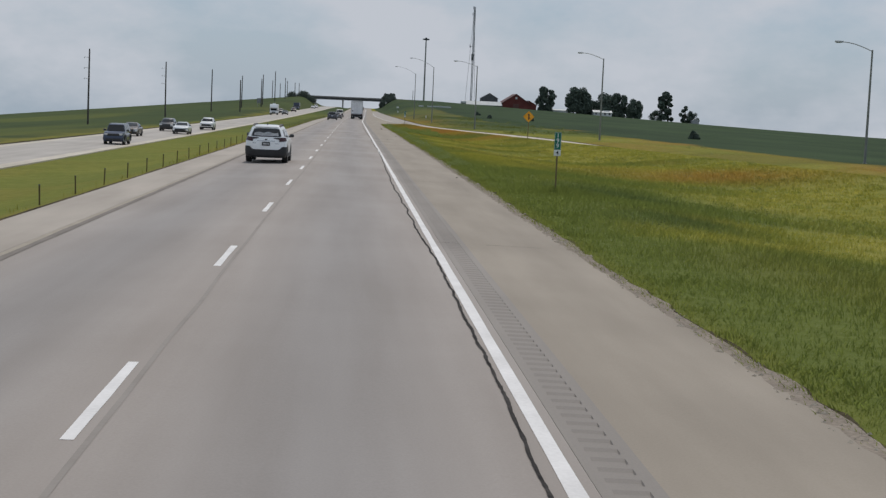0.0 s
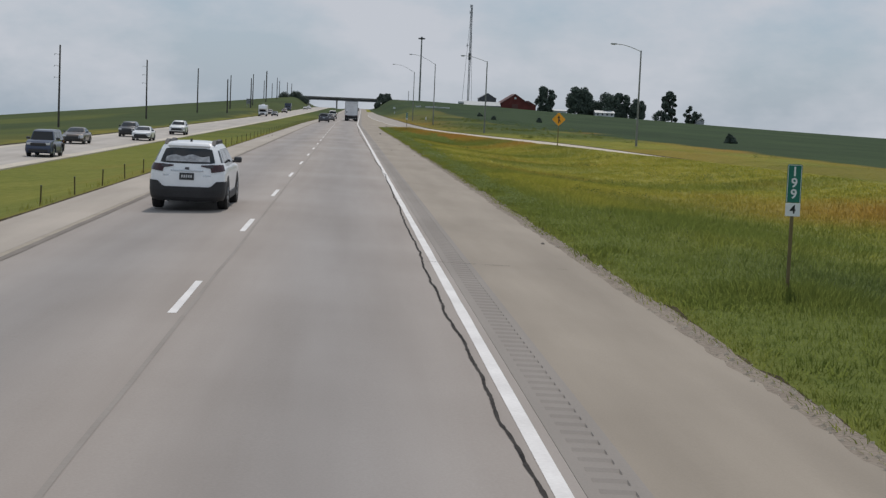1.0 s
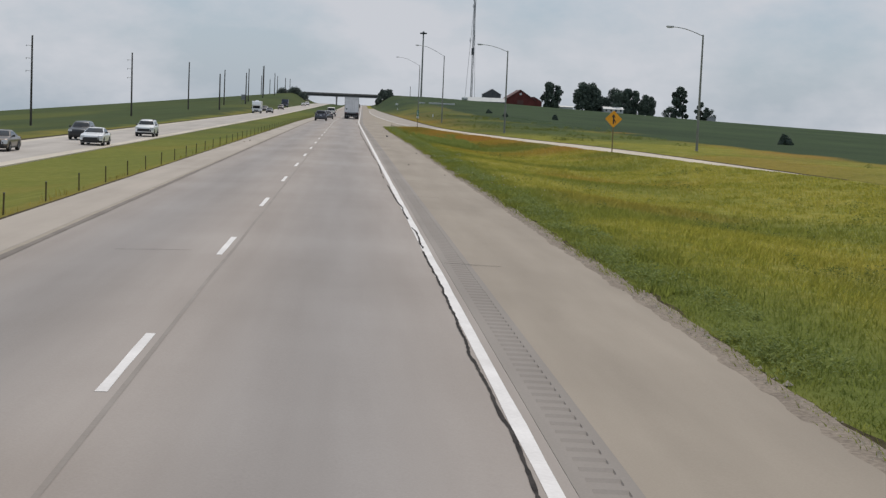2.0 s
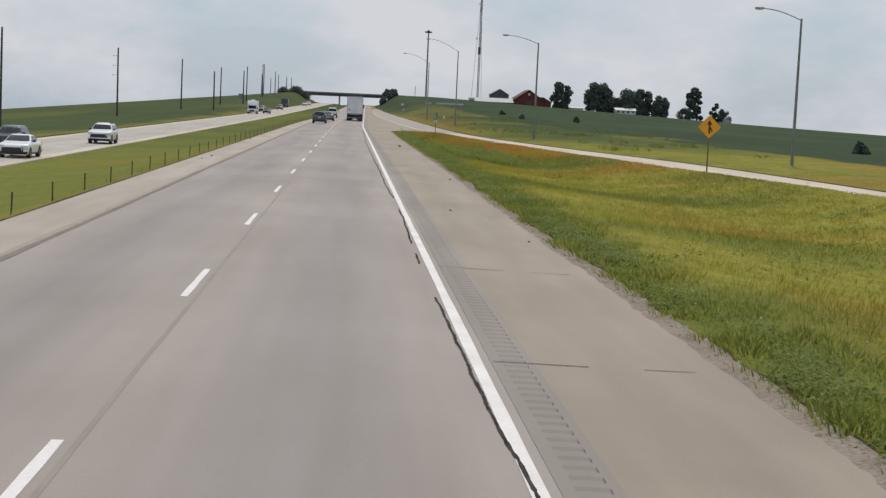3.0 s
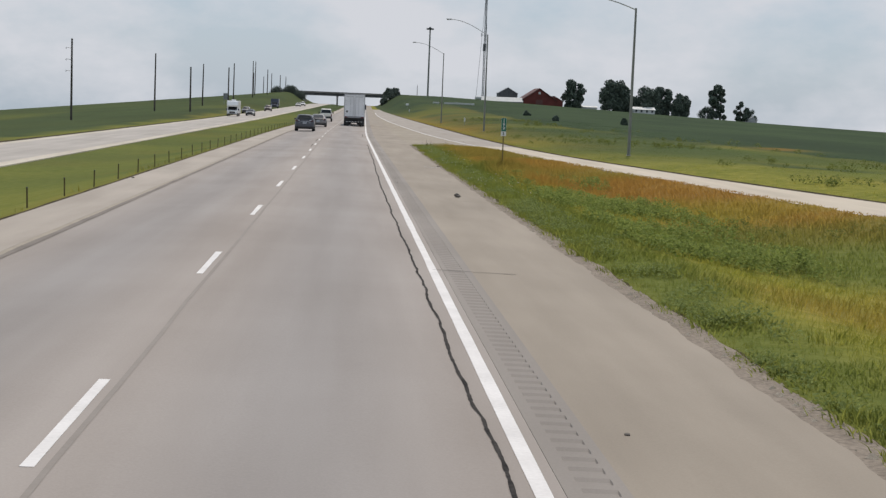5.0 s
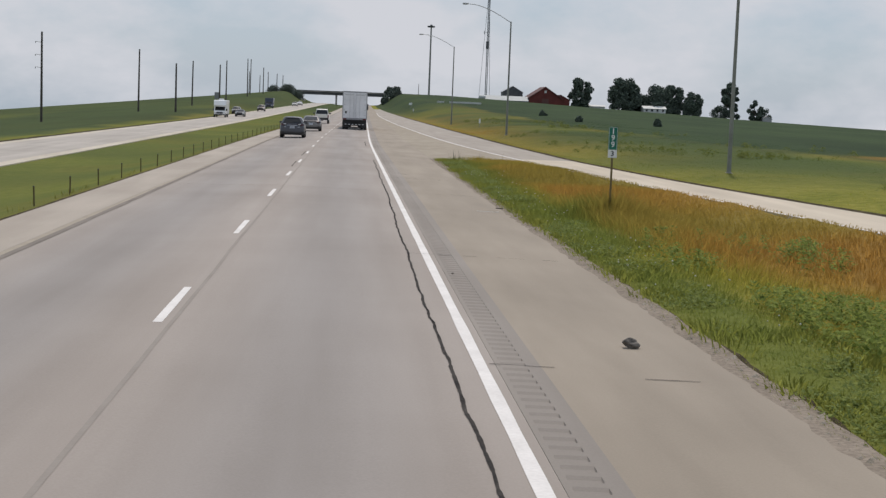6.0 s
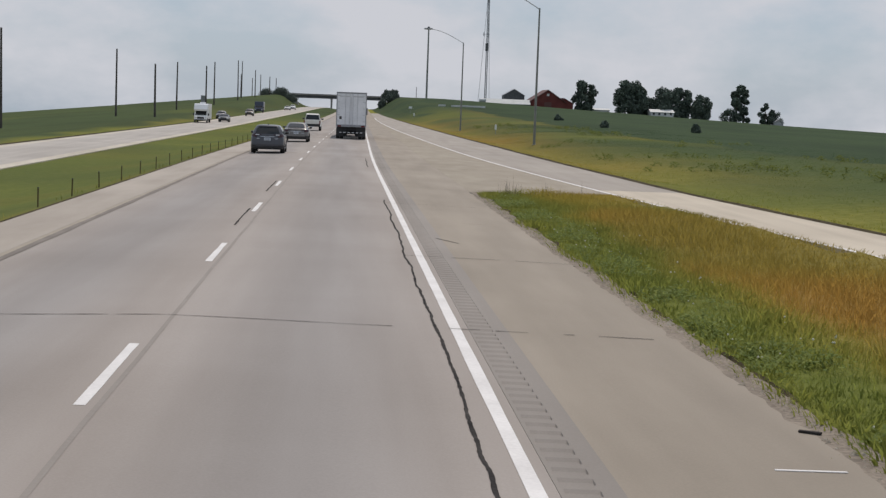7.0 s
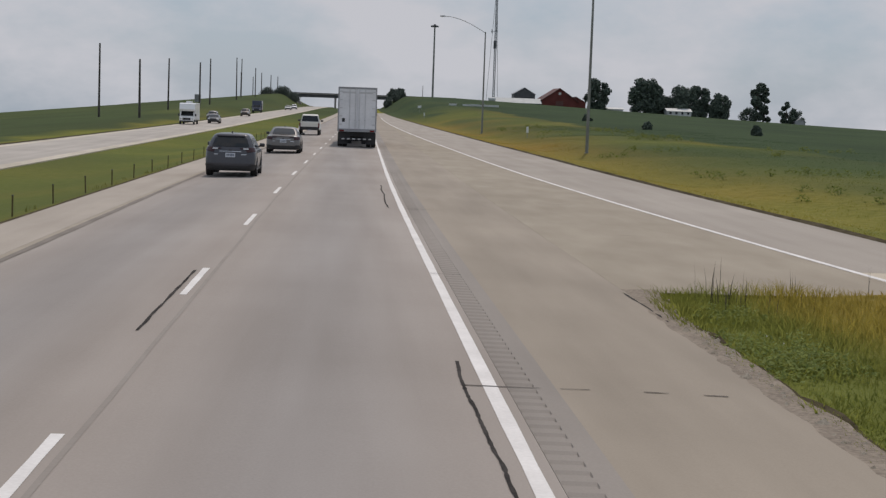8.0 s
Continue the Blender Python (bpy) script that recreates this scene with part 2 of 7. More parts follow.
MAT = dict(
    concrete=pavement_mat("lane_concrete", (0.275, 0.238, 0.208), (0.357, 0.317, 0.285), (0.316, 0.277, 0.246), lanes=0.8),
    shoulder=pavement_mat("shoulder_concrete", (0.243, 0.205, 0.159), (0.326, 0.278, 0.220), (0.284, 0.241, 0.189), 0.12),
    inner_shoulder=pavement_mat("inner_shoulder_concrete", (0.325, 0.281, 0.233), (0.424, 0.372, 0.314), (0.374, 0.327, 0.275), 0.12),
    far_concrete=pavement_mat("far_lane_concrete", (0.34, 0.31, 0.275), (0.45, 0.415, 0.375), (0.395, 0.362, 0.324)),
    far_shoulder=pavement_mat("pale_concrete", (0.43, 0.385, 0.31), (0.57, 0.515, 0.43), (0.50, 0.45, 0.37)),
    ramp=pavement_mat("ramp_concrete", (0.44, 0.380, 0.295), (0.57, 0.50, 0.395), (0.505, 0.44, 0.345)),
    ramp_grey=pavement_mat("grey_ramp_concrete", (0.285, 0.25, 0.212), (0.365, 0.325, 0.28), (0.325, 0.288, 0.246)),
    gore=pavement_mat("tan_concrete", (0.255, 0.215, 0.160), (0.332, 0.287, 0.220), (0.293, 0.25, 0.189), 0.3),
    rumble=pavement_mat("worn_rumble_concrete", (0.21, 0.186, 0.163), (0.285, 0.254, 0.225), (0.246, 0.219, 0.193)),
    paint=surf("white_road_paint", (0.64, 0.62, 0.60), (0.80, 0.78, 0.76), 1.1, 22, 0.75, 0.1),
    yellow=surf("faded_yellow_paint", (0.285, 0.246, 0.188), (0.355, 0.308, 0.24), 1.5, 30, 0.8, 0.1),
    tar=surf("crack_sealant", (0.022, 0.020, 0.020), (0.075, 0.068, 0.063), 2, 25, 0.95, 0.2, shine=0.08),
    stain=surf("old_joint_stain", (0.15, 0.132, 0.112), (0.22, 0.195, 0.17), 1, 20, 0.9, 0.1, shine=0.2),
    band=surf("weathered_tar_band", (0.185, 0.163, 0.142), (0.245, 0.217, 0.19), 0.8, 14, 0.9, 0.1, shine=0.2),
    faint=surf("faint_joint_stain", (0.245, 0.216, 0.19), (0.285, 0.256, 0.228), 1, 20, 0.85, 0.1),
    # bare soil; its dark tone also paints the shadow at the verge lip
    soil=surf("dark_soil_and_edge_shadow", (0.04, 0.033, 0.02), (0.10, 0.082, 0.05), 1.2, 14, 0.95, 0.6, shine=0.04),
    gravel=surf("trodden_gravel", (0.185, 0.155, 0.125), (0.315, 0.268, 0.218), 1.6, 17, 0.95, 0.8, fine_mix=0.6, shine=0.1),
    stones=surf("pale_stones", (0.27, 0.235, 0.185), (0.44, 0.385, 0.315), 3, 30, 0.95, 0.6, fine_mix=0.5, shine=0.1),
    ground=plant_mat("grassland", bump=0.4, dull=0.86),
    blade=plant_mat("grass_blades", island=0.12),
    flower=surf("pale_flowers", (0.40, 0.42, 0.30), (0.62, 0.62, 0.50), 3, 20, 0.8, 0),
    post_paint=surf("dark_olive_post_steel", (0.075, 0.062, 0.025), (0.15, 0.115, 0.045), 3, 25, 0.8, 0.1),
    galv=surf("galvanised_steel", (0.20, 0.21, 0.22), (0.32, 0.33, 0.34), 2, 20, 0.5, 0.05, metal=0.6),
    lamp_arm=surf("dull_aluminium", (0.36, 0.38, 0.39), (0.48, 0.50, 0.51), 0.8, 14, 0.6, 0.05, metal=0.2),
    lamp_steel=surf("dull_weathered_zinc", (0.165, 0.175, 0.16), (0.255, 0.265, 0.25), 0.8, 14, 0.65, 0.05, metal=0.2),
    sign_post=surf("rusty_olive_post_steel", (0.135, 0.105, 0.048), (0.195, 0.152, 0.068), 2.5, 22, 0.85, 0.1),
    dark_steel=surf("weathered_steel", (0.05, 0.055, 0.06), (0.10, 0.105, 0.11), 1, 15, 0.6, 0.1, metal=0.3),
    pole_wood=surf("weathered_pole_timber", (0.045, 0.04, 0.035), (0.095, 0.085, 0.075), 1.5, 18, 0.9, 0.3),
    lens=glass_mat("lamp_lens", (0.5, 0.52, 0.54), 0.15),
    sign_green=surf("green_sign_sheeting", (0.0, 0.125, 0.085), (0.004, 0.165, 0.115), 3, 30, 0.45, 0),
    sign_white=surf("white_sign_sheeting", (0.68, 0.70, 0.70), (0.80, 0.82, 0.82), 3, 30, 0.45, 0),
    sign_yellow=surf("orange_yellow_sign_sheeting", (0.72, 0.30, 0.005), (0.82, 0.37, 0.01), 3, 30, 0.45, 0),
    black=surf("black_paint", (0.012, 0.012, 0.013), (0.025, 0.025, 0.027), 3, 30, 0.5, 0),
    beam=surf("bridge_girder_steel", (0.045, 0.05, 0.055), (0.09, 0.095, 0.10), 0.5, 6, 0.7, 0.1),
    bridge=surf("bridge_concrete", (0.27, 0.26, 0.25), (0.40, 0.39, 0.37), 0.4, 6, 0.9, 0.2),
    barn_red=surf("barn_red_boards", (0.10, 0.022, 0.018), (0.17, 0.04, 0.032), 0.3, 4, 0.85, 0.2),
    barn_roof=surf("brown_red_barn_roof", (0.09, 0.035, 0.03), (0.14, 0.06, 0.05), 0.3, 4, 0.7, 0.1),
    white_wall=surf("white_metal_siding", (0.50, 0.52, 0.51), (0.64, 0.66, 0.65), 0.3, 5, 0.6, 0.1),
    pale_roof=surf("pale_sheet_roof", (0.27, 0.31, 0.32), (0.36, 0.40, 0.41), 0.4, 5, 0.6, 0.04),
    grey_roof=surf("grey_metal_roof", (0.30, 0.31, 0.32), (0.42, 0.43, 0.44), 0.3, 5, 0.5, 0.1, metal=0.3),
    bark=surf("bark", (0.04, 0.032, 0.025), (0.09, 0.075, 0.06), 2, 12, 0.95, 0.5),
    # leaf colour lightened and blued to paint in distance haze
    leaves=leaf_mat("hazed_tree_leaves", (0.062, 0.085, 0.075), (0.130, 0.168, 0.125)),
    edge_weed=leaf_mat("grey_green_weed_leaves", (0.115, 0.160, 0.040), (0.250, 0.300, 0.105), 0.5),
    weed=leaf_mat("fresh_weed_leaves", (0.125, 0.180, 0.036), (0.270, 0.325, 0.090), 0.5),
    dark_weed=leaf_mat("dark_weed_leaves", (0.085, 0.115, 0.026), (0.175, 0.205, 0.055), 0.5),
    # paler bluish grey: the haze over the far shrubs is in their colour
    bush=leaf_mat("hazed_bush_leaves", (0.085, 0.105, 0.095), (0.155, 0.185, 0.15)),
)

# ---- helpers for meshes ----
def smooth(a, b, v):
    t = np.clip((np.asarray(v, float) - a) / (b - a), 0, 1)
    return t * t * (3 - 2 * t)


def curve(nodes, v):
    """A smooth line through (place, value) nodes."""
    ks, vs = np.array([k for k, _ in nodes], float), np.array([w for _, w in nodes], float)
    slope = np.gradient(vs, ks)
    v = np.clip(np.asarray(v, float), ks[0], ks[-1])
    i = np.clip(np.searchsorted(ks, v) - 1, 0, len(ks) - 2)
    h = ks[i + 1] - ks[i]
    t = (v - ks[i]) / h
    return (2 * t**3 - 3 * t**2 + 1) * vs[i] + (t**3 - 2 * t**2 + t) * h * slope[i] + (3 * t**2 - 2 * t**3) * vs[i + 1] + (t**3 - t**2) * h * slope[i + 1]


def vnoise(x, y, size, seed=0):
    """Smooth value noise from 0 to 1 on the plan, with features about size metres across."""
    x, y = np.asarray(x, float) / size, np.asarray(y, float) / size
    xi, yi = np.floor(x), np.floor(y)
    fx, fy = x - xi, y - yi
    fx, fy = fx * fx * (3 - 2 * fx), fy * fy * (3 - 2 * fy)

    def corner(a, b):
        v = np.sin(a * 127.1 + b * 311.7 + seed * 74.7) * 43758.5453
        return v - np.floor(v)
    return (corner(xi, yi) * (1 - fx) + corner(xi + 1, yi) * fx) * (1 - fy) + (corner(xi, yi + 1) * (1 - fx) + corner(xi + 1, yi + 1) * fx) * fy


def mesh_of(name, verts, faces, material, soft=False):
    me = bpy.data.meshes.new(name)
    me.from_pydata([tuple(v) for v in verts], [], [tuple(f) for f in faces])
    me.materials.append(material)
    if soft:
        me.polygons.foreach_set("use_smooth", [True] * len(me.polygons))
    me.update()
    return me


def part(name, bm, material, parent=None, label="", soft=False):
    """Links a bmesh as one mesh object, under its thing or part."""
    me = bpy.data.meshes.new(name)
    bmesh.ops.recalc_face_normals(bm, faces=bm.faces[:])
    bm.to_mesh(me)
    bm.free()
    me.materials.append(material)
    if soft:
        me.polygons.foreach_set("use_smooth", [True] * len(me.polygons))
    ob = new(name, me)
    ob.parent = parent
    return tagged(ob, label)


def shared(name, me, parent, m, label=""):
    ob = new(name, me)
    ob.parent = parent
    ob.matrix_basis = m
    return tagged(ob, label)


def box(bm, lo, hi, bevel=0.0, segments=2):
    made = bmesh.ops.create_cube(bm, size=1.0)["verts"]
    lo, hi = Vector(lo), Vector(hi)
    for v in made:
        v.co = Vector(((lo[k] + hi[k]) / 2 + v.co[k] * (hi[k] - lo[k]) for k in range(3)))
    if bevel:
        edges = list({e for v in made for e in v.link_edges})
        bmesh.ops.bevel(bm, geom=edges, offset=bevel, segments=segments, affect="EDGES", profile=0.6)
    return bm


def rod(bm, a, b, r1, r2=None, sides=10):
    """A tapered round bar from a to b."""
    a, b = Vector(a), Vector(b)
    r2 = r1 if r2 is None else r2
    m = Matrix.Translation((a + b) / 2) @ (b - a).to_track_quat("Z", "Y").to_matrix().to_4x4()
    bmesh.ops.create_cone(bm, cap_ends=True, segments=sides, radius1=r1, radius2=r2, depth=(b - a).length, matrix=m)
    return bm


def prism(bm, outline, axis, lo, hi):
    """An outline in the plane across an axis ('x': points (y, z), 'y': (x, z), 'z': (x, y)), pulled from lo to hi along it."""
    def place(p, d):
        return {"x": (d, p[0], p[1]), "y": (p[0], d, p[1]), "z": (p[0], p[1], d)}[axis]
    a, b = [bm.verts.new(place(p, lo)) for p in outline], [bm.verts.new(place(p, hi)) for p in outline]
    bm.faces.new(a), bm.faces.new(b[::-1])
    for i in range(len(outline)):
        j = (i + 1) % len(outline)
        bm.faces.new((a[i], a[j], b[j], b[i]))
    return bm


def thing(name, label, category, m=None, group="", kind=""):
    ob = new(name)
    ob.matrix_basis = m or Matrix()
    return tagged(ob, label, category, group, kind)


# ---- the lie of the land ----
def bend(y):
    """How far the carriageway has swung to the right at y."""
    y = np.asarray(y, float)
    return np.where(y < 235, 0, np.where(y < 275, 0.009 * (y - 235) ** 2 / 80, 0.009 * (y - 255)))


def main_z(y):
    y = np.asarray(y, float)
    up = 2.5 * np.clip((y - 330) / 610, 0, 1) ** 1.5
    return up - 0.0105 * np.clip(y - 1010, 0, None)


def far_near(y):
    return curve([(-400, -20.3), (300, -20.3), (430, -19.4), (600, -15.6), (940, -11.8), (1500, -8.0), (4000, 10)], y)


def far_z(y):
    return curve([(-400, -1.2), (300, -1.2), (430, -0.75), (600, 0.7), (940, 2.5), (1010, 2.5), (1500, -3), (4000, -30)], y)


RAMP_L = [(-400, 92), (0, 37), (60, 27.2), (94, 24.0), (129, 18.85), (152, 15.8), (198, 10.8), (231, 8.1), (244, 7.4), (262, 6.65), (292, 6.0), (316, 5.75), (381, 5.15), (470, 4.9), (620, 6.3), (940, 9.1), (4000, 36)]
RAMP_R = [(-400, 97), (0, 42), (60, 32), (94, 28.6), (129, 23.8), (152, 20.8), (185, 15.6), (198, 14.0), (209, 12.8), (221, 11.95), (231, 11.4), (244, 11.15), (265, 10.9), (316, 10.9), (381, 10.8), (470, 10.3), (620, 9.6), (940, 11), (4000, 38)]
GORE = 229.0
EDGE = [(-60, 2.99), (-8, 3.0), (28, 3.12), (72, 3.22), (104, 3.17), (120, 3.24), (160, 3.16), (212, 3.16), (222, 3.20), (227, 3.36), (230, 3.7)]


def ramp_z(y):
    """The slip road lies lower further back."""
    return main_z(y) - 0.055 - 0.75 * (1 - smooth(50, 165, y))


def right_rise(x, y):
    """Bank, field and hill to the right."""
    top = 8.3 - 0.043 * (np.clip(x, 45, None) - 55)
    up = np.clip((y - 200) / 700, 0, 1) ** 1.45
    fall = 0.030 * np.clip(y - 1060, 0, 2000)
    return up * np.clip(top, -30, None) + (1 - up) * (-0.3 - 0.012 * np.clip(x - 45, 0, 1500)) - fall


def left_rise(x, y):
    """Field and hill to the left."""
    low = -1.7 + 0.075 * np.clip(x + 30, -900, 0)
    top = 8.4 + 0.105 * np.clip(x + 32, -600, 0)
    up = np.clip((y - 320) / 590, 0, 1) ** 1.3
    return up * top + (1 - up) * low - 0.030 * np.clip(y - 985, 0, 2000)


def ground_z(x, y):
    x, y = np.asarray(x, float), np.asarray(y, float)
    c, m = bend(y), main_z(y)
    rl, rr = curve(RAMP_L, y), curve(RAMP_R, y)
    near, fz = far_near(y), far_z(y)
    u = x - c
    lump = 0.16 * (vnoise(x, y, 7, 3) - 0.5) + 0.10 * (vnoise(x, y, 2.3, 4) - 0.5)
    # under the carriageway
    z = m - 0.14
    # between carriageway and ramp
    gap = np.clip(rl - (c + 3.1), 0.5, None)
    s = np.clip((x - c - 3.1) / gap, 0, 1)
    verge = m - 0.085 + 0.13 * s - np.clip(0.05 * gap, 0, 0.75) * (1 - smooth(150, 225, y)) * np.sin(np.pi * np.clip((s - 0.12) / 0.8, 0, 1)) + (lump + 0.42 * (vnoise(x, y, 9, 5) - 0.5) * smooth(2.5, 6.0, gap)) * np.sin(np.pi * s)
    z = np.where((u > 3.05) & (x < rl), np.where(y < GORE, verge, m - 0.14), z)
    z = np.where((x >= rl - 0.15) & (x <= rr + 0.15), ramp_z(y) - 0.10, z)
    # beyond the ramp
    t = x - rr
    k = smooth(0.0, 15.0, t)
    bank = (1 - k) * (ramp_z(y) - 0.03) + k * right_rise(x, y) - 0.30 * np.exp(-((t - 3.5) / 2.0) ** 2) + lump * smooth(0, 3, t)
    z = np.where(t > 0.15, bank, z)
    # median
    s = np.clip((c - 8.9 - x) / np.clip(c - 8.9 - near, 0.5, None), 0, 1)
    median = (1 - s) * (m - 0.05) + s * (fz - 0.06) - 0.55 * np.sin(np.pi * s) + 0.5 * lump * np.sin(np.pi * s)
    z = np.where((u < -8.85) & (x > near), median, z)
    far = near - 8.6
    z = np.where((x <= near + 0.1) & (x >= far - 0.1), fz - 0.14, z)
    t = far - x
    k = smooth(0.0, 16.0, t)
    z = np.where(t > 0.1, (1 - k) * (fz - 0.06) + k * left_rise(x, y) - 0.35 * np.exp(-((t - 5) / 2.5) ** 2) + lump * smooth(0, 3, t), z)
    return z


def growth(x, y):
    """What grows at a place: lush green, rusty dry grass, crop (each 0 to 1)."""
    x, y = np.asarray(x, float), np.asarray(y, float)
    u, rl, rr = x - bend(y), curve(RAMP_L, y), curve(RAMP_R, y)
    n1, n2, n3 = vnoise(x, y, 11, 11), vnoise(x, y, 3.1, 12), vnoise(x, y * 0.6, 5.0, 13)
    edge = 1 - smooth(0.7, 2.6 + 1.6 * (1 - smooth(30, 70, y)), np.abs(u - 3.2) + 1.2 * (n2 - 0.5))
    lush = np.where((x > 0) & (x < rl), np.clip(edge * 0.92 + smooth(0.42, 0.70, 0.7 * n1 + 0.3 * n3) * (0.9 - 0.25 * (1 - smooth(40, 70, y))) * smooth(4.0, 6.0, u) * (1 - 0.35 * smooth(55, 75, y) * (1 - smooth(95, 125, y))) * (1 - 0.15 * smooth(165, 180, y)), 0, 1), 0)
    lush = np.where((x > 0) & (x < rl), np.clip(lush + (0.25 + 0.45 * smooth(0.35, 0.6, n1)) * (1 - smooth(34, 64, y)) * (1 - smooth(9, 15, u)), 0, 1), lush)
    near_ramp = 1 - smooth(0.5, 5.5 + 2.5 * smooth(140, 180, y), rl - x + 3 * (n3 - 0.5))
    rust = np.where((x > 0) & (x < rl), np.clip(near_ramp * smooth(112, 178, y) * (0.35 + 0.75 * n3 + 0.25 * smooth(150, 190, y) - 0.40 * smooth(205, 222, y)) + 0.55 * smooth(0.54, 0.76, 0.5 * n3 + 0.5 * vnoise(x, y, 8, 15)) * smooth(4.2, 6.5, u) * (0.45 + 0.55 * smooth(40, 120, y)) + 0.08 * smooth(214, 224, y) * smooth(3.9, 5.2, u) + 0.5 * smooth(160, 175, y) * smooth(4.4, 5.8, u) * smooth(0.3, 0.6, n3) * (1 - smooth(212, 224, y)) + 0.65 * smooth(174, 186, y) * (1 - smooth(214, 224, y)) * smooth(4.5, 6.0, u + 0.8 * (n2 - 0.5)), 0, 1), 0)
    lush = np.where((x > 0) & (x < rl), np.clip(lush + 0.40 * smooth(214, 223, y), 0, 1), lush)
    # a rusty stand and two dark rank patches in the wide part of the verge
    rust = np.maximum(rust, 0.95 * np.exp(-((x - 19) / 7.0) ** 2 - ((y - 57) / 6.0) ** 2) * (0.5 + 0.7 * n3) * (x < rl))
    dark = np.where((x > 0) & (x < rl), np.exp(-((x - 8.2) / 2.2) ** 2 - ((y - 27) / 4.5) ** 2) + np.exp(-((x - 7.4) / 1.8) ** 2 - ((y - 13) / 3.5) ** 2), 0)
    lush = np.clip(lush * (1 - 0.6 * np.exp(-((x - 19) / 7.0) ** 2 - ((y - 57) / 6.0) ** 2)) + dark, 0, 1)
    foot = (1 - smooth(0.05, 0.45, u - curve(EDGE, y) + 0.25 * (n2 - 0.5))) * ((x > 0) & (x < rl))
    lush, rust = lush * (1 - 0.15 * foot), np.maximum(rust, 0.10 * foot)
    past = x - rr
    rust = np.where(past > 0, 0.50 * smooth(0.50, 0.80, 0.7 * vnoise(x, y * 0.5, 14, 18) + 0.3 * n3) * smooth(0.5, 4, past) + 0.25 * (1 - smooth(0, 2, past)) + 0.4 * smooth(36, 40, x + 11 * smooth(190, 380, y)) + 0.35 * (1 - smooth(1.5, 8, past + 3 * (n3 - 0.5))) * smooth(200, 270, y), rust)
    lush = np.where(past > 0, np.clip(0.12 + 0.55 * smooth(0.5, 0.72, vnoise(x, y, 17, 17)) + 0.30 * smooth(190, 300, y) + 0.05 * smooth(330, 620, y), 0, 1), lush)
    # brown dry grass low on the bank, and a rank weedy patch higher up
    low = np.where(past > 0, (1 - smooth(4, 17, past + 6 * (n1 - 0.5))) * smooth(205, 280, y) * (1 - smooth(430, 560, y)) * (0.55 + 0.45 * n3), 0)
    rank = np.where(past > 0, np.exp(-(((x - 29.2 + 0.38 * (y - 216)) / 1.6) ** 2) - ((y - 216) / 6.5) ** 2), 0)
    bare = np.where(past > 0, np.exp(-((x - 40.8) / 3.0) ** 2 - ((y - 264) / 7.0) ** 2), 0)
    lush = np.clip(lush + np.where(past > 0, 0.34 * smooth(190, 240, y) * (1 - smooth(300, 360, y)), 0), 0, 1) * (1 - 0.45 * low) * (1 - bare)
    rust = np.clip(np.maximum(rust, 0.60 * low + 0.35 * low * smooth(280, 330, y)) + 0.8 * bare, 0, 1) * (1 - rank)
    crop = np.where(past > 0, np.maximum(smooth(40.0, 42.5, x + 2.5 * (n1 - 0.5) + 11 * smooth(190, 380, y)), (0.25 + 0.75 * smooth(0.30, 0.62, vnoise(x, y * 0.5, 13, 19))) * (0.55 + 0.35 * n1) * smooth(185, 270, y) * smooth(2.0, 7.0, past) + 0.25 * smooth(330, 450, y)) * (1 - 0.5 * low) * (1 - 0.7 * bare) + 0.8 * rank, 0.45 * dark * (0.4 + n2))
    far = far_near(y) - 8.6 - x
    median = (x < 0) & (far < 0)
    lush = np.where(median, 0.42 + 0.30 * n1 + 0.18 * smooth(110, 230, y), lush)
    rust = np.where(median, 0.25 * smooth(0.55, 0.8, n3) + 0.45 * (1 - smooth(0.2, 1.4, -9.0 - u + 0.8 * (n2 - 0.5))), rust)
    # the last term's darker green paints the shaded ditch beside the far carriageway
    lush = np.where(far > 0, 0.45 + 0.4 * smooth(4, 9, far) * n1 + 0.4 * (1 - smooth(1, 3, far)), lush)
    rust = np.where(far > 0, 0.15 * n3 + 0.30 * smooth(0.4, 0.7, vnoise(x, y * 0.4, 12, 52)) * (1 - smooth(6, 24, far)), rust)
    crop = np.where(far > 0, 0.86 * smooth(5, 11, far + 5 * n1) * (0.62 + 0.38 * smooth(0.35, 0.65, vnoise(x, y * 0.35, 34, 51))), crop)
    crop = np.where(median, 0.30 * smooth(140, 260, y) * (0.5 + n1), crop)
    away = smooth(380, 640, y)
    crop = np.maximum(crop, away * np.where(past > 0, 0.92, 0.80) * ((x < bend(y) - 8.9) | (past > 0)))
    return np.clip(lush, 0, 1), np.clip(rust, 0, 1) * (1 - 0.7 * np.clip(lush, 0, 1)), crop


def give(me, name, values):
    at = me.attributes.new(name, "FLOAT", "POINT")
    at.data.foreach_set("value", np.asarray(values, np.float32))


def steps(*spans):
    """Places along a line: (from, to, step) spans joined."""
    out = []
    for a, b, d in spans:
        out += list(np.arange(a, b - 1e-6, d))
    return np.array(out + [spans[-1][1]])


def grid_mesh(name, xs, ys, place, material):
    """A sheet over a grid: place(x, y) gives arrays of x, y, z."""
    gx, gy = np.meshgrid(xs, ys)
    px, py, pz = place(gx.ravel(), gy.ravel())
    w, h = len(xs), len(ys)
    i = (np.arange(h - 1)[:, None] * w + np.arange(w - 1)[None]).ravel()
    faces = np.stack([i, i + 1, i + w + 1, i + w], 1)
    me = bpy.data.meshes.new(name)
    me.from_pydata(np.stack([px, py, pz], 1).tolist(), [], faces.tolist())
    me.polygons.foreach_set("use_smooth", [True] * len(me.polygons))
    me.materials.append(material)
    me.update()
    return me, px, py


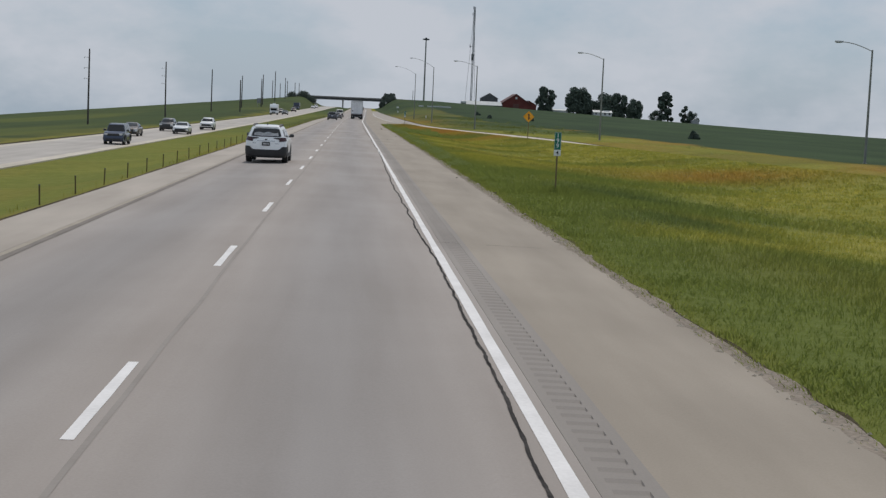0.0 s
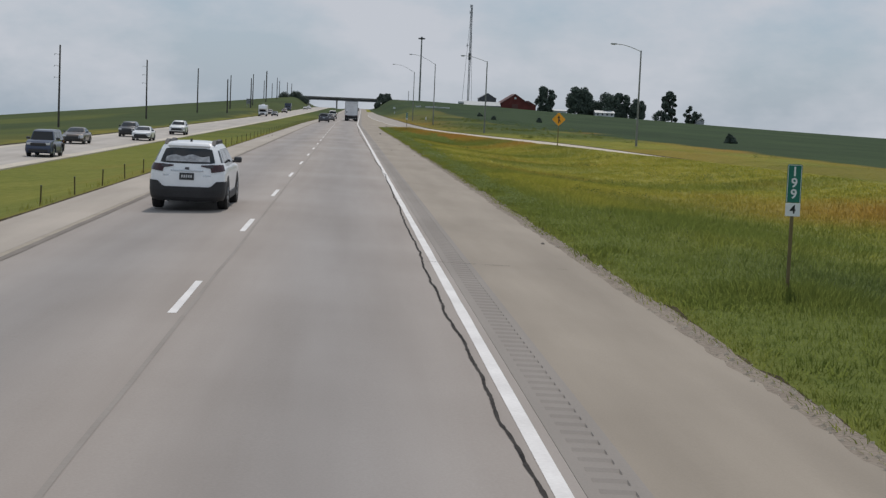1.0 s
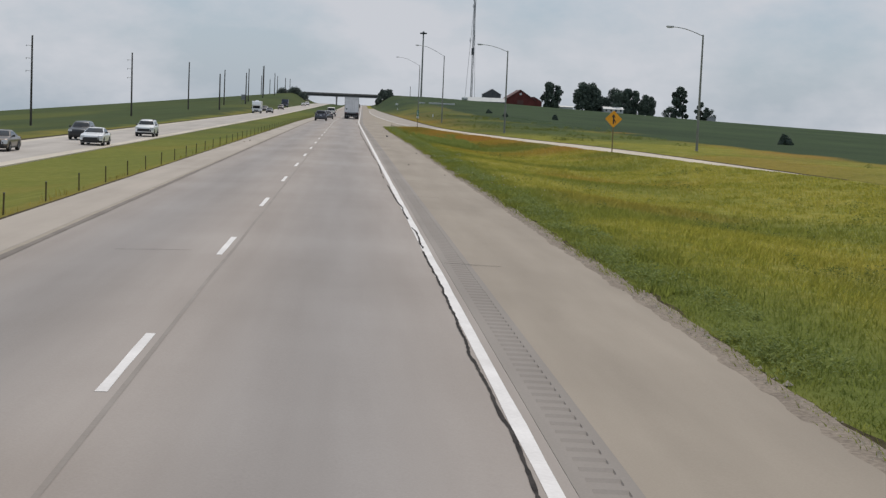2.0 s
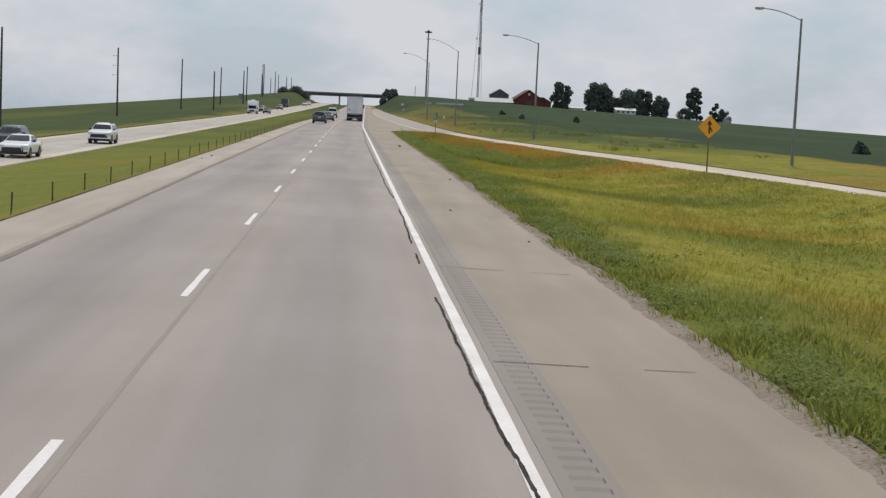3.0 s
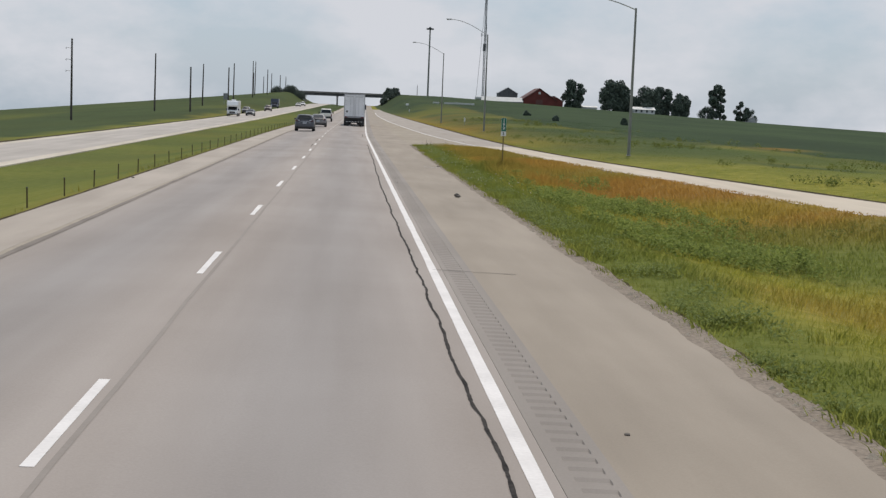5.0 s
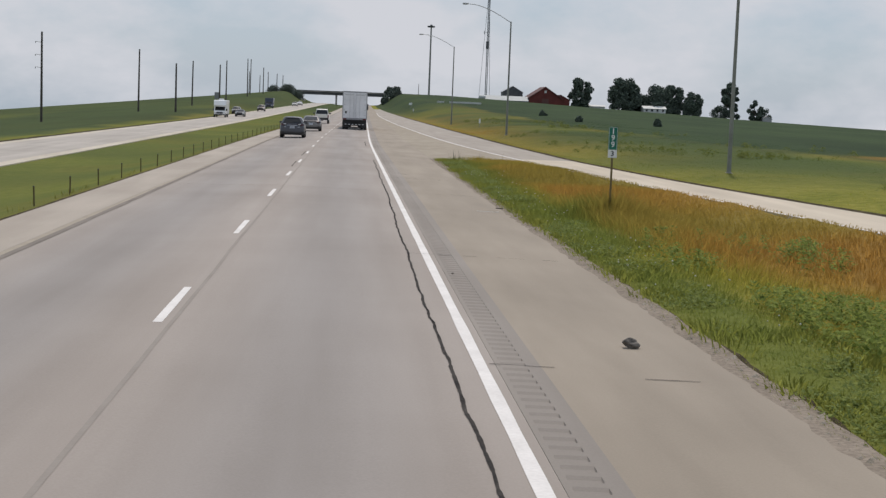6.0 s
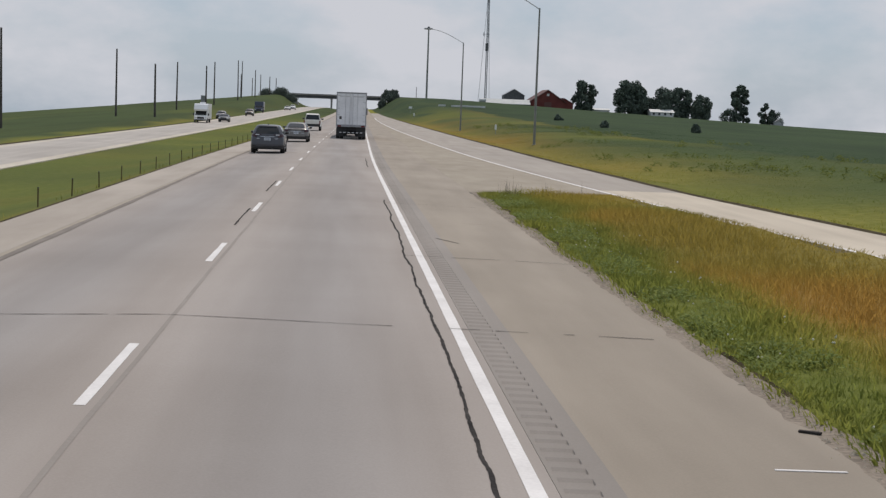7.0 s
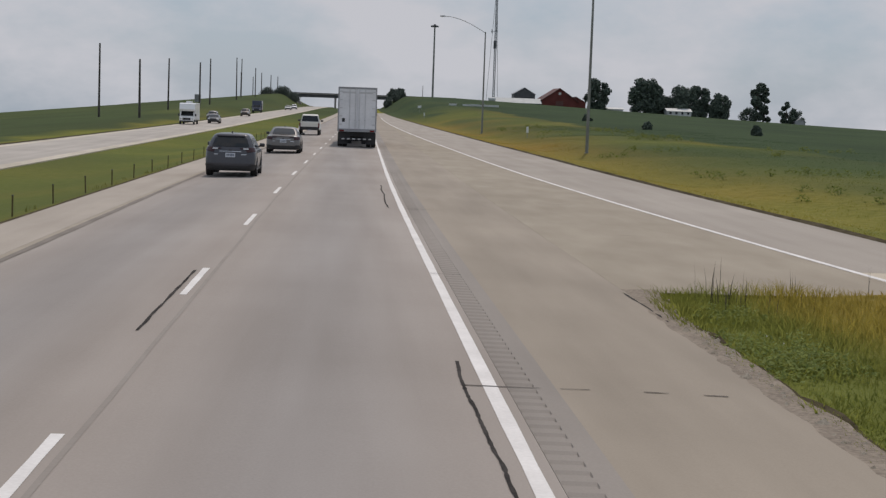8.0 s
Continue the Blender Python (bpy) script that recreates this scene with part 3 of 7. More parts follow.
# ---- the ground, one sheet to the horizon ----
gx = steps((-3600, -1200, 600), (-1200, -400, 160), (-400, -120, 28), (-120, -46, 6), (-46, -9, 1.0), (-9, 3, 2.0), (3.06, 46, 0.6), (46, 130, 6), (130, 400, 27), (400, 1200, 160), (1200, 3600, 600))
gy = steps((-500, -40, 46), (-40, 330, 1.6), (330, 1000, 8), (1000, 1400, 40), (1400, 4600, 400))
me, px, py = grid_mesh("ground", gx, gy, lambda x, y: (x + bend(y) * (np.abs(x) < 200), y, ground_z(x + bend(y) * (np.abs(x) < 200), y)), MAT["ground"])
for key, values in zip(("lush", "rust", "crop"), growth(px, py)):
    give(me, key, values)
tagged(new("ground", me), "rolling green farmland and mown roadside grass", "ground", kind="structure")


# ---- pavements ----
def crown(u):
    """Cross fall of the carriageway: highest on the lane line."""
    return np.where(u > -3.66, -0.0245 * u, 0.09 + 0.0245 * (u + 3.66))


def strip(name, across, ys, place, material, thick=0.16):
    """A slab: its top, and skirts along both long edges."""
    xs = list(across)

    def lay(i, y):
        k = np.rint(i).astype(int)
        k = np.clip(k, 0, len(xs) + 1)
        inner = np.clip(k - 1, 0, len(xs) - 1)
        x, z = place(np.array(xs)[inner], y)
        return x, y, z - thick * ((k == 0) | (k == len(xs) + 1))
    me, _, _ = grid_mesh(name, np.arange(len(xs) + 2), ys, lay, material)
    me.polygons.foreach_set("use_smooth", [False] * len(me.polygons))
    return new(name, me)


def main_place(u, y):
    return u + bend(y), main_z(y) + crown(u)


road_ys = steps((-500, -40, 46), (-40, 400, 4), (400, 1010, 10), (1010, 4000, 115))
road = tagged(strip("road", (-7.32, -5.5, -3.66, -1.8, 0.16), road_ys, main_place, MAT["concrete"]), "grey weathered concrete motorway carriageway with two lanes", "road", kind="structure")
tagged(strip("shoulder_left", (-8.85, -7.325), road_ys, lambda u, y: main_place(u, y), MAT["inner_shoulder"]), "narrow pale concrete inner shoulder", "shoulder", kind="structure")
RUMBLE = (0.42, 0.66)
shoulder = tagged(strip("shoulder_right", (RUMBLE[1], 1.6, 2.98), road_ys, main_place, MAT["shoulder"]), "tan concrete hard shoulder beside the lane", "shoulder", kind="structure")
RUMBLE_LINE = [(-500, 0.26), (0, 0.27), (75, 0.29), (103, 0.275), (118, 0.33), (135, 0.27), (158, 0.225), (177, 0.22), (202, 0.18), (260, 0.17), (4000, 0.17)]


def rumble_place(k, y):
    d = curve(RUMBLE_LINE, y)
    u = np.choose(np.rint(k).astype(int), [0.164 + 0 * y, d, d + 0.008, d + 0.272, d + 0.280, RUMBLE[1] + 0 * y])
    x, z = main_place(u, y)
    ph = np.mod(y, 0.335)
    dip = np.where((ph > 0.06) & (ph < 0.20), 0.017, 0.0)
    return x, z - dip * ((np.rint(k) == 2) | (np.rint(k) == 3))


tagged(strip("rumble_strip", (0, 1, 2, 3, 4, 5), steps((-500, -25, 25), (-25, 270, 0.067), (270, 420, 10), (420, 3900, 120)), rumble_place, MAT["rumble"]),
       "row of grooves milled into the concrete shoulder", "rumble strip", kind="structure")
for near, wide in ((0.0, -1.0), (-7.4, -8.5)):
    tagged(strip("shoulder_far_carriageway", (near, wide), road_ys, lambda u, y: (far_near(y) + u, far_z(y) - 0.012 * np.abs(u + 4.6)), MAT["far_shoulder"]), "pale concrete shoulder of the far carriageway", "shoulder", kind="structure")
tagged(strip("road_far_carriageway", (-1.003, -4.2, -7.397), road_ys, lambda u, y: (far_near(y) + u, far_z(y) - 0.012 * np.abs(u + 4.6)), MAT["far_concrete"]),
       "pale concrete carriageway of the oncoming traffic", "road", kind="structure")
for ramp_ys, mat, words in ((steps((-400, 0, 40), (0, 233, 4)), "ramp", "pale cream concrete slip road beside the verge"), (steps((233.02, 440, 4), (440, 700, 10)), "ramp_grey", "grey concrete slip road that joins the carriageway")):
    tagged(strip("ramp", (0.0, 0.25, 0.5, 0.75, 1.0), ramp_ys, lambda k, y: (curve(RAMP_L, y) + k * (curve(RAMP_R, y) - curve(RAMP_L, y)), ramp_z(y) + 0.0 * k), MAT[mat]), words, "slip road", kind="structure")
tagged(strip("gore", (0.0, 0.33, 0.66, 1.0), steps((GORE, 620, 4)), lambda k, y: (2.983 + bend(y) + k * (curve(RAMP_L, y) - 2.985 - bend(y)), main_z(y) - 0.073 + 0.018 * k), MAT["gore"]),
       "tan concrete paved wedge where the slip road joins", "pavement", kind="structure")


def line(name, u0, u1, y0, y1, material, parent=None, lift=0.004, step=4.0, wander=0.0, seed=0, width_jit=0.0, drift=None):
    """A painted or sealed line on the carriageway."""
    ys = np.linspace(y0, y1, max(2, int((y1 - y0) / step) + 1))
    u0, u1 = (u0, u1) if drift is None else (u0 + curve(drift, ys), u1 + curve(drift, ys))
    u0, u1 = u0 + 0 * ys, u1 + 0 * ys
    off = wander * (vnoise(ys, 0 * ys, 2.2, seed) - 0.5) * 2 + 0.55 * wander * (vnoise(ys, 0 * ys, 0.55, seed + 1) - 0.5) * 2
    verts = []
    for k, (y, o) in enumerate(zip(ys, off)):
        wob = width_jit * (random.random() - 0.5)
        for u in (u0[k] + o - wob, u1[k] + o + wob):
            x, z = main_place(np.array(u), np.array(y))
            verts.append((float(x), y, float(z) + lift))
    faces = [(2 * i, 2 * i + 1, 2 * i + 3, 2 * i + 2) for i in range(len(ys) - 1)]
    ob = new(name, mesh_of(name, verts, faces, material))
    ob.parent = parent
    return ob


DASH0, DASH_STEP, DASH_LEN = 18.7, 12.19, 3.4
for k in range(-5, 60):
    y = DASH0 + k * DASH_STEP
    line("lane_dash", -3.715, -3.61, y, y + DASH_LEN, MAT["paint"], road, step=0.85, width_jit=0.012)
line("edge_line", -0.075, 0.065, -40, 900, MAT["paint"], road, step=1.5, width_jit=0.012)
line("median_edge_line", -7.30, -7.17, -40, 900, MAT["yellow"], road, step=3, width_jit=0.02)
# longitudinal joint on the lane line, the dark joint by the inner shoulder, the sealed wandering crack by the edge line
line("lane_joint", -3.53, -3.475, -40, 640, MAT["faint"], road, 0.003, 3, 0.015, 5)
line("shoulder_joint", -7.17, -7.02, -40, 640, MAT["band"], road, 0.0075, 1.5, 0.012, 6, 0.03)
CRACK = [(-60, -0.2), (-18, -0.19), (-4, -0.12), (2, -0.17), (10, -0.17), (18, -0.21), (45, -0.12), (70, -0.06), (78, -0.14), (88, -0.16), (99, -0.11), (105, -0.15), (113, -0.20), (120, -0.20), (140, -0.28), (158, -0.335), (176, -0.345), (185, -0.32), (193, -0.245), (201, -0.265), (221, -0.24), (238, -0.33), (247, -0.39), (258, -0.37), (300, -0.2)]
for a, b in ((-40, 58), (58.6, 63.5), (66, 81.2), (85.9, 87.7), (89.8, 99.85), (104.9, 221.5), (246.5, 258.5)):
    line("sealed_crack", -0.018, 0.018, a, b, MAT["tar"], road, 0.006, 0.10, 0.028, 8, 0.012, CRACK)
for a, b in ((209.3, 214.8), (222.6, 229.0)):
    line("joint_seal", -3.83, -3.79, a, b, MAT["tar"], road, 0.006, 0.3, 0.012, 9, 0.015)


def joint(y, u0, u1, width, material, seed, z_at=None):
    us = np.linspace(u0, u1, max(3, int((u1 - u0) / 0.25)))
    off = 0.10 * (vnoise(us, 0 * us, 1.4, seed) - 0.5)
    verts = []
    for u, o in zip(us, off):
        w = width * (0.55 + 0.9 * random.random()) / 2
        for d in (-w, w):
            x, z = main_place(np.array(u), np.array(y))
            verts.append((float(x), y + o + d, float(z if z_at is None else z_at) + 0.008))
    faces = [(2 * i, 2 * i + 2, 2 * i + 3, 2 * i + 1) for i in range(len(us) - 1)]
    ob = new("cross_joint", mesh_of("cross_joint", verts, faces, material))
    ob.parent = road


for k, (y, spans) in enumerate([(1.08, ((0.1, 0.56), (1.1, 2.2))), (26.95, ((-0.14, 0.75), (0.85, 1.35), (2.2, 2.4))), (56, ((-5.5, -4.2), (0.2, 1.2))), (75.8, ((0.2, 1.27), (1.9, 2.5))), (85.58, ((0.16, 1.3), (1.8, 2.5))), (230.3, ((-0.06, 0.45),)), (113.4, ((-7.2, -0.35), (0.3, 1.0), (1.2, 2.6))), (143, ((0.0, 1.4),)),
                                (163.2, ((0.1, 0.8),)), (162.75, ((1.7, 2.3),)), (175.1, ((-0.34, 0.5), (0.7, 0.95), (1.3, 1.85), (2.2, 2.5))), (204.4, ((-0.25, 0.45), (0.6, 1.5), (1.8, 2.85))), (213.4, ((1.5, 2.1),)), (195.05, ((-7.0, -4.3), (-4.2, -0.8), (-0.1, 0.3), (0.5, 0.9), (1.35, 1.5), (1.8, 2.5))), (220.1, ((-0.28, 0.5), (0.7, 1.0), (1.55, 1.8), (2.15, 2.4))), (246.5, ((0.1, 1.0),))]):
    for a, b in spans:
        joint(y, a, b, 0.024, MAT["tar"], k)
for k, (y, a, b) in enumerate(((243.5, 3.6, 4.3), (243.4, 5.0, 5.5), (240.2, 4.9, 5.3), (251.5, 3.3, 3.7), (251.4, 4.4, 5.4), (262, 3.4, 4.6))):
    joint(y, a, b, 0.03, MAT["stain"], 40 + k, -0.062)

# dark soil where the grass meets the slip road
gv = steps((60, 520, 2.0))
verts = [p for y, r, z, k in zip(gv, curve(RAMP_R, gv), ramp_z(gv), vnoise(gv, 0 * gv, 3.0, 27)) for p in ((r + 0.005, y, z - 0.03), (r + 0.22 + 0.2 * k, y, z + 0.03), (r + 0.7 + 0.3 * k, y, z - 0.25))]
faces = [(3 * i + k, 3 * i + k + 1, 3 * i + k + 4, 3 * i + k + 3) for i in range(len(gv) - 1) for k in range(2)]
tagged(new("slip_road_soil", mesh_of("slip_road_soil", verts, faces, MAT["soil"])), "dark bare soil along the slip road's outer edge", "soil", kind="stuff")
gv = steps((-60, 520, 2.0))
verts = [p for y, r, z, k in zip(gv, far_near(gv) - 8.505, far_z(gv) - 0.05, vnoise(gv, 0 * gv, 3.0, 28)) for p in ((r, y, z - 0.03), (r - 0.3 - 0.3 * k, y, z + 0.05), (r - 0.9 - 0.3 * k, y, z - 0.25))]
tagged(new("far_verge_soil", mesh_of("far_verge_soil", verts, [(f[0], f[3], f[2], f[1]) for f in [(3 * i + k, 3 * i + k + 1, 3 * i + k + 4, 3 * i + k + 3) for i in range(len(gv) - 1) for k in range(2)]], MAT["soil"])), "dark bare soil along the far carriageway's outer edge", "soil", kind="stuff")
# a diagonal tar smear on the shoulder
verts = []
for k in range(7):
    u, y = 0.55 + 0.42 * k / 6, 208.66 - 1.01 * k / 6
    z = float(crown(np.array(u))) + 0.005
    verts += [(u - 0.01, y - 0.012 - 0.02 * random.random(), z), (u + 0.01, y + 0.012 + 0.02 * random.random(), z)]
ob = new("tar_smear", mesh_of("tar_smear", verts, [(2 * i, 2 * i + 1, 2 * i + 3, 2 * i + 2) for i in range(6)], MAT["tar"]))
ob.parent = shoulder
# dark open seam where the shoulder ends at the tip of the verge
line("sealed_crack", 2.92, 2.95, 225.6, 228.9, MAT["tar"], shoulder, 0.004, 0.3, 0.03, 31, 0.03)
# bare dark soil along the median edge
gv = steps((-60, 500, 1.5))
x0 = bend(gv)
verts = [p for y, b, z, r in zip(gv, x0, main_z(gv), vnoise(gv, 0 * gv, 2.0, 26)) for p in ((b - 8.855, y, z - 0.05), (b - 8.90 - 0.07 * r, y, z - 0.03), (b - 9.08 - 0.1 * r, y, z - 0.14))]
faces = [(3 * i + k, 3 * i + k + 3, 3 * i + k + 4, 3 * i + k + 1) for i in range(len(gv) - 1) for k in range(2)]
tagged(new("soil_edge", mesh_of("soil_edge", verts, faces, MAT["soil"])), "narrow strip of dark bare soil along the median", "soil", kind="stuff")


def ramp_line(name, k, y0, y1, material, half=0.06):
    ys = np.arange(y0, y1, 4.0)
    x = curve(RAMP_L, ys) + k
    verts = [p for xx, y, z in zip(x, ys, ramp_z(ys)) for p in ((xx - half, y, z + 0.006), (xx + half, y, z + 0.006))]
    tagged(new(name, mesh_of(name, verts, [(2 * i, 2 * i + 1, 2 * i + 3, 2 * i + 2) for i in range(len(ys) - 1)], material)), "white edge line on the slip road", "road marking", kind="structure")


ramp_line("ramp_edge_line", 0.10, 20, 560, MAT["paint"], 0.075)

# gravel along the edge of the shoulder
gv = steps((-60, 229.4, 0.35))
edge = curve(EDGE, gv) + 0.12 * (vnoise(gv, 0 * gv, 1.7, 21) - 0.5) + 0.10 * (vnoise(gv, 0 * gv, 0.6, 22) - 0.5)
verts = [p for y, e in zip(gv, edge) for p in ((min(e - 0.50, 2.86), y, float(crown(np.array(min(e - 0.50, 2.86)))) - 0.006), (min(e - 0.22, 3.15), y, -0.066 - 0.004 * random.random()), (e, y, -0.06 - 0.008 * random.random()), (e + 0.12, y, -0.15))]
faces = [(4 * i + k, 4 * i + k + 1, 4 * i + k + 5, 4 * i + k + 4) for i in range(len(gv) - 1) for k in range(3)]
tagged(new("gravel_edge", mesh_of("gravel_edge", verts, faces, MAT["gravel"])), "ragged strip of pale gravel beside the shoulder", "gravel", kind="stuff")

# dark lip: soil drop-off with its shadow line put into the colour
verts = [p for y, e, k in zip(gv, edge, vnoise(gv, 0 * gv, 0.5, 23)) for p in ((e - 0.03 + 0.05 * random.random(), y, -0.072), (e + 0.03 + 0.05 * k, y, -0.088 + 0.055 * k * float(smooth(0.42, 0.66, vnoise(np.array(y), np.array(0.0), 1.3, 24)))), (e + 0.14, y, -0.16))]
faces = [(3 * i + k, 3 * i + k + 1, 3 * i + k + 4, 3 * i + k + 3) for i in range(len(gv) - 1) for k in range(2)]
tagged(new("verge_shadow_lip", mesh_of("verge_shadow_lip", verts, faces, MAT["soil"])), "broken dark lip of soil and painted shadow between gravel and grass", "soil", kind="stuff")

# ---- vehicles ----
def paint_mat(name, colour, metal=0.0, rough=0.35):
    d = tuple(c * 0.9 for c in colour)
    return surf(name, d, colour, 0.8, 9, rough, 0.0, metal=metal, coat=0.6)


CAR = dict(
    white=paint_mat("white_car_paint", (0.86, 0.87, 0.88)), grey=paint_mat("dark_grey_car_paint", (0.055, 0.057, 0.07), 0.3), taupe=paint_mat("grey_brown_car_paint", (0.16, 0.15, 0.145), 0.5),
    cream=paint_mat("off_white_car_paint", (0.70, 0.69, 0.64)), blue=paint_mat("dark_blue_car_paint", (0.03, 0.045, 0.09), 0.2), bronze=paint_mat("brown_car_paint", (0.14, 0.11, 0.09), 0.4),
    black=paint_mat("black_car_paint", (0.02, 0.021, 0.024)),
    clad=surf("black_plastic_cladding", (0.018, 0.018, 0.02), (0.032, 0.032, 0.034), 2, 25, 0.6, 0.1),
    glass=glass_mat("tinted_car_glass", (0.012, 0.014, 0.016)),
    tyre=surf("tyre_rubber", (0.012, 0.012, 0.012), (0.026, 0.026, 0.026), 4, 30, 0.85, 0.2),
    rim=surf("alloy_wheel", (0.28, 0.29, 0.30), (0.42, 0.43, 0.44), 3, 20, 0.35, 0.0, metal=0.8),
    red=glass_mat("red_lamp_glass", (0.13, 0.007, 0.009), 0.2), clear=glass_mat("clear_lamp_glass", (0.55, 0.56, 0.57), 0.1), amber=glass_mat("amber_lamp_glass", (0.6, 0.2, 0.01), 0.2),
    plate=surf("plain_number_plate", (0.42, 0.45, 0.50), (0.55, 0.58, 0.62), 3, 30, 0.5, 0), dark_plate=surf("dark_number_plate", (0.02, 0.02, 0.022), (0.045, 0.045, 0.045), 3, 30, 0.5, 0),
    bar=surf("pale_bar", (0.5, 0.5, 0.5), (0.62, 0.62, 0.62), 3, 30, 0.5, 0),
    chrome=surf("bright_metal", (0.45, 0.46, 0.47), (0.6, 0.61, 0.62), 3, 20, 0.25, 0.0, metal=0.9),
    deep_red=glass_mat("deep_red_lamp_glass", (0.040, 0.008, 0.010), 0.12),
    smoke=glass_mat("smoked_lamp_glass", (0.05, 0.045, 0.05), 0.15),
    blanket=surf("pale_crumpled_cloth", (0.25, 0.25, 0.26), (0.55, 0.55, 0.56), 4, 14, 0.95, 0.8),
)


def slab(bm, corners, out, thick=0.014, inset=0.0):
    """A thin pane over four corners, pushed out along a direction."""
    c = [Vector(p) for p in corners]
    mid = sum(c, Vector()) / 4
    c = [p + (mid - p).normalized() * inset for p in c]
    n = Vector(out).normalized()
    lo, hi = [bm.verts.new(p - n * 0.004) for p in c], [bm.verts.new(p + n * thick) for p in c]
    bm.faces.new(hi), bm.faces.new(lo[::-1])
    for i in range(4):
        j = (i + 1) % 4
        bm.faces.new((lo[i], lo[j], hi[j], hi[i]))
    return bm


def wheel_meshes(r, w):
    bm = bmesh.new()
    sec = [(r * 0.62, -w / 2), (r * 0.93, -w / 2), (r, -w * 0.32), (r, w * 0.32), (r * 0.93, w / 2), (r * 0.62, w / 2)]
    n = 22
    rings = [[bm.verts.new((x, rr * math.cos(2 * math.pi * k / n), rr * math.sin(2 * math.pi * k / n))) for rr, x in sec] for k in range(n)]
    for k in range(n):
        a, b = rings[k], rings[(k + 1) % n]
        for i in range(len(sec)):
            j = (i + 1) % len(sec)
            bm.faces.new((a[i], a[j], b[j], b[i]))
    tyre = bpy.data.meshes.new("tyre")
    bmesh.ops.recalc_face_normals(bm, faces=bm.faces[:])
    bm.to_mesh(tyre), bm.free()
    tyre.materials.append(CAR["tyre"])
    bm = bmesh.new()
    rod(bm, (-w * 0.36, 0, 0), (w * 0.36, 0, 0), r * 0.63, sides=20)
    for k in range(5):
        a = 2 * math.pi * k / 5
        rod(bm, (w * 0.40, 0.06 * math.cos(a), 0.06 * math.sin(a)), (w * 0.40, r * 0.55 * math.cos(a), r * 0.55 * math.sin(a)), r * 0.09, r * 0.06, 6)
        rod(bm, (-w * 0.40, 0.06 * math.cos(a), 0.06 * math.sin(a)), (-w * 0.40, r * 0.55 * math.cos(a), r * 0.55 * math.sin(a)), r * 0.09, r * 0.06, 6)
    rim = bpy.data.meshes.new("wheel")
    bm.to_mesh(rim), bm.free()
    rim.materials.append(CAR["rim"])
    return rim, tyre


def car(name, label, category, m, paint, L=4.75, W=1.86, H=1.66, r=0.35, clr=0.22, wf=1.42, wr=-1.33, belt=(1.02, 0.98), hood=0.92, deck=None,
        glass=(-2.28, -1.92, 0.35, 1.10), cladding=False, tail="wrap", bed=False, group=""):
    """A road car; y ahead, on its wheels at z = 0. glass: rear window foot and head, windscreen head and foot along y. deck: (y, z) of a boot lid or bed."""
    ob = thing(name, label, category, m, group)
    body_mat = CAR[paint]
    b0, b1 = belt
    yr0, yr1, yf1, yf0 = glass
    tail_z = deck[1] if deck else b0
    out = [(-L / 2 + 0.14, clr + 0.06), (-L / 2 + 0.01, clr + 0.24), (-L / 2, tail_z * 0.62), (-L / 2 + 0.03, tail_z * 0.88), (-L / 2 + 0.10, tail_z)]
    if deck:
        out.append((yr0, b0))
    out += [((yr0 + yf0) / 2, (b0 + b1) / 2), (yf0, b1), ((yf0 + L / 2) / 2, (b1 + hood) / 2 + 0.035), (L / 2 - 0.32, hood - 0.03), (L / 2 - 0.06, hood - 0.20), (L / 2, hood * 0.55), (L / 2 - 0.03, clr + 0.12), (L / 2 - 0.16, clr)]
    top_n = len(out)
    for cy in (wf, wr):
        ra = r + 0.055
        reach = math.sqrt(max(ra * ra - (clr - r) ** 2, 0.01))
        a0 = math.atan2(clr - r, reach)
        for k in range(9):
            a = a0 + (math.pi - 2 * a0) * k / 8
            out.append((cy + ra * math.cos(a), r + ra * math.sin(a)))
    bm = bmesh.new()
    prism(bm, out, "x", -W / 2, W / 2)
    bm.verts.ensure_lookup_table()
    n = len(out)
    chosen = []
    for e in bm.edges:
        i, j = e.verts[0].index, e.verts[1].index
        if i // n == j // n and i % n < top_n and j % n < top_n and abs(i - j) == 1:
            chosen.append(e)
    bm.edges.index_update()
    chosen = [e for e in bm.edges if abs(e.verts[0].co.x - e.verts[1].co.x) < 1e-6 and min(e.verts[0].co.z, e.verts[1].co.z) > clr + 0.03
              and not any(abs((v.co - Vector((v.co.x, c, r))).length - (r + 0.055)) < 1e-3 for v in e.verts for c in (wf, wr))]
    bmesh.ops.bevel(bm, geom=chosen, offset=0.07, segments=3, affect="EDGES", profile=0.6, clamp_overlap=True)

    def shape(v):
        t = max(0.0, (abs(v.y) - (L / 2 - 0.75)) / 0.75)
        v.x *= 1 - 0.13 * t * t
        v.x *= 1 - 0.07 * max(0.0, (v.z - 0.62) / 0.45) ** 1.3
    for v in bm.verts:
        shape(v.co)
    body = part("body", bm, body_mat, ob)
    # dark floor pan between the wheels
    bm = bmesh.new()
    box(bm, (-W / 2 + 0.16, -L / 2 + 0.25, clr - 0.02), (W / 2 - 0.16, L / 2 - 0.28, clr + 0.42))
    part("underbody", bm, CAR["clad"], ob)
    # cabin
    wb, wt = W / 2 - 0.115, W / 2 - 0.30
    zb = min(b0, b1) - 0.04
    bm = bmesh.new()
    prism(bm, [(yr0, b0 - 0.05), (yr1 - 0.02, H - 0.10), (yr1 + 0.16, H - 0.015), ((yr1 + yf1) / 2, H), (yf1 - 0.1, H - 0.035), (yf1 + 0.10, H - 0.12), (yf0, b1 - 0.05)], "x", -1, 1)
    for v in bm.verts:
        k = min(max((v.co.z - zb) / (H - zb), 0), 1)
        v.co.x *= wb + (wt - wb) * k
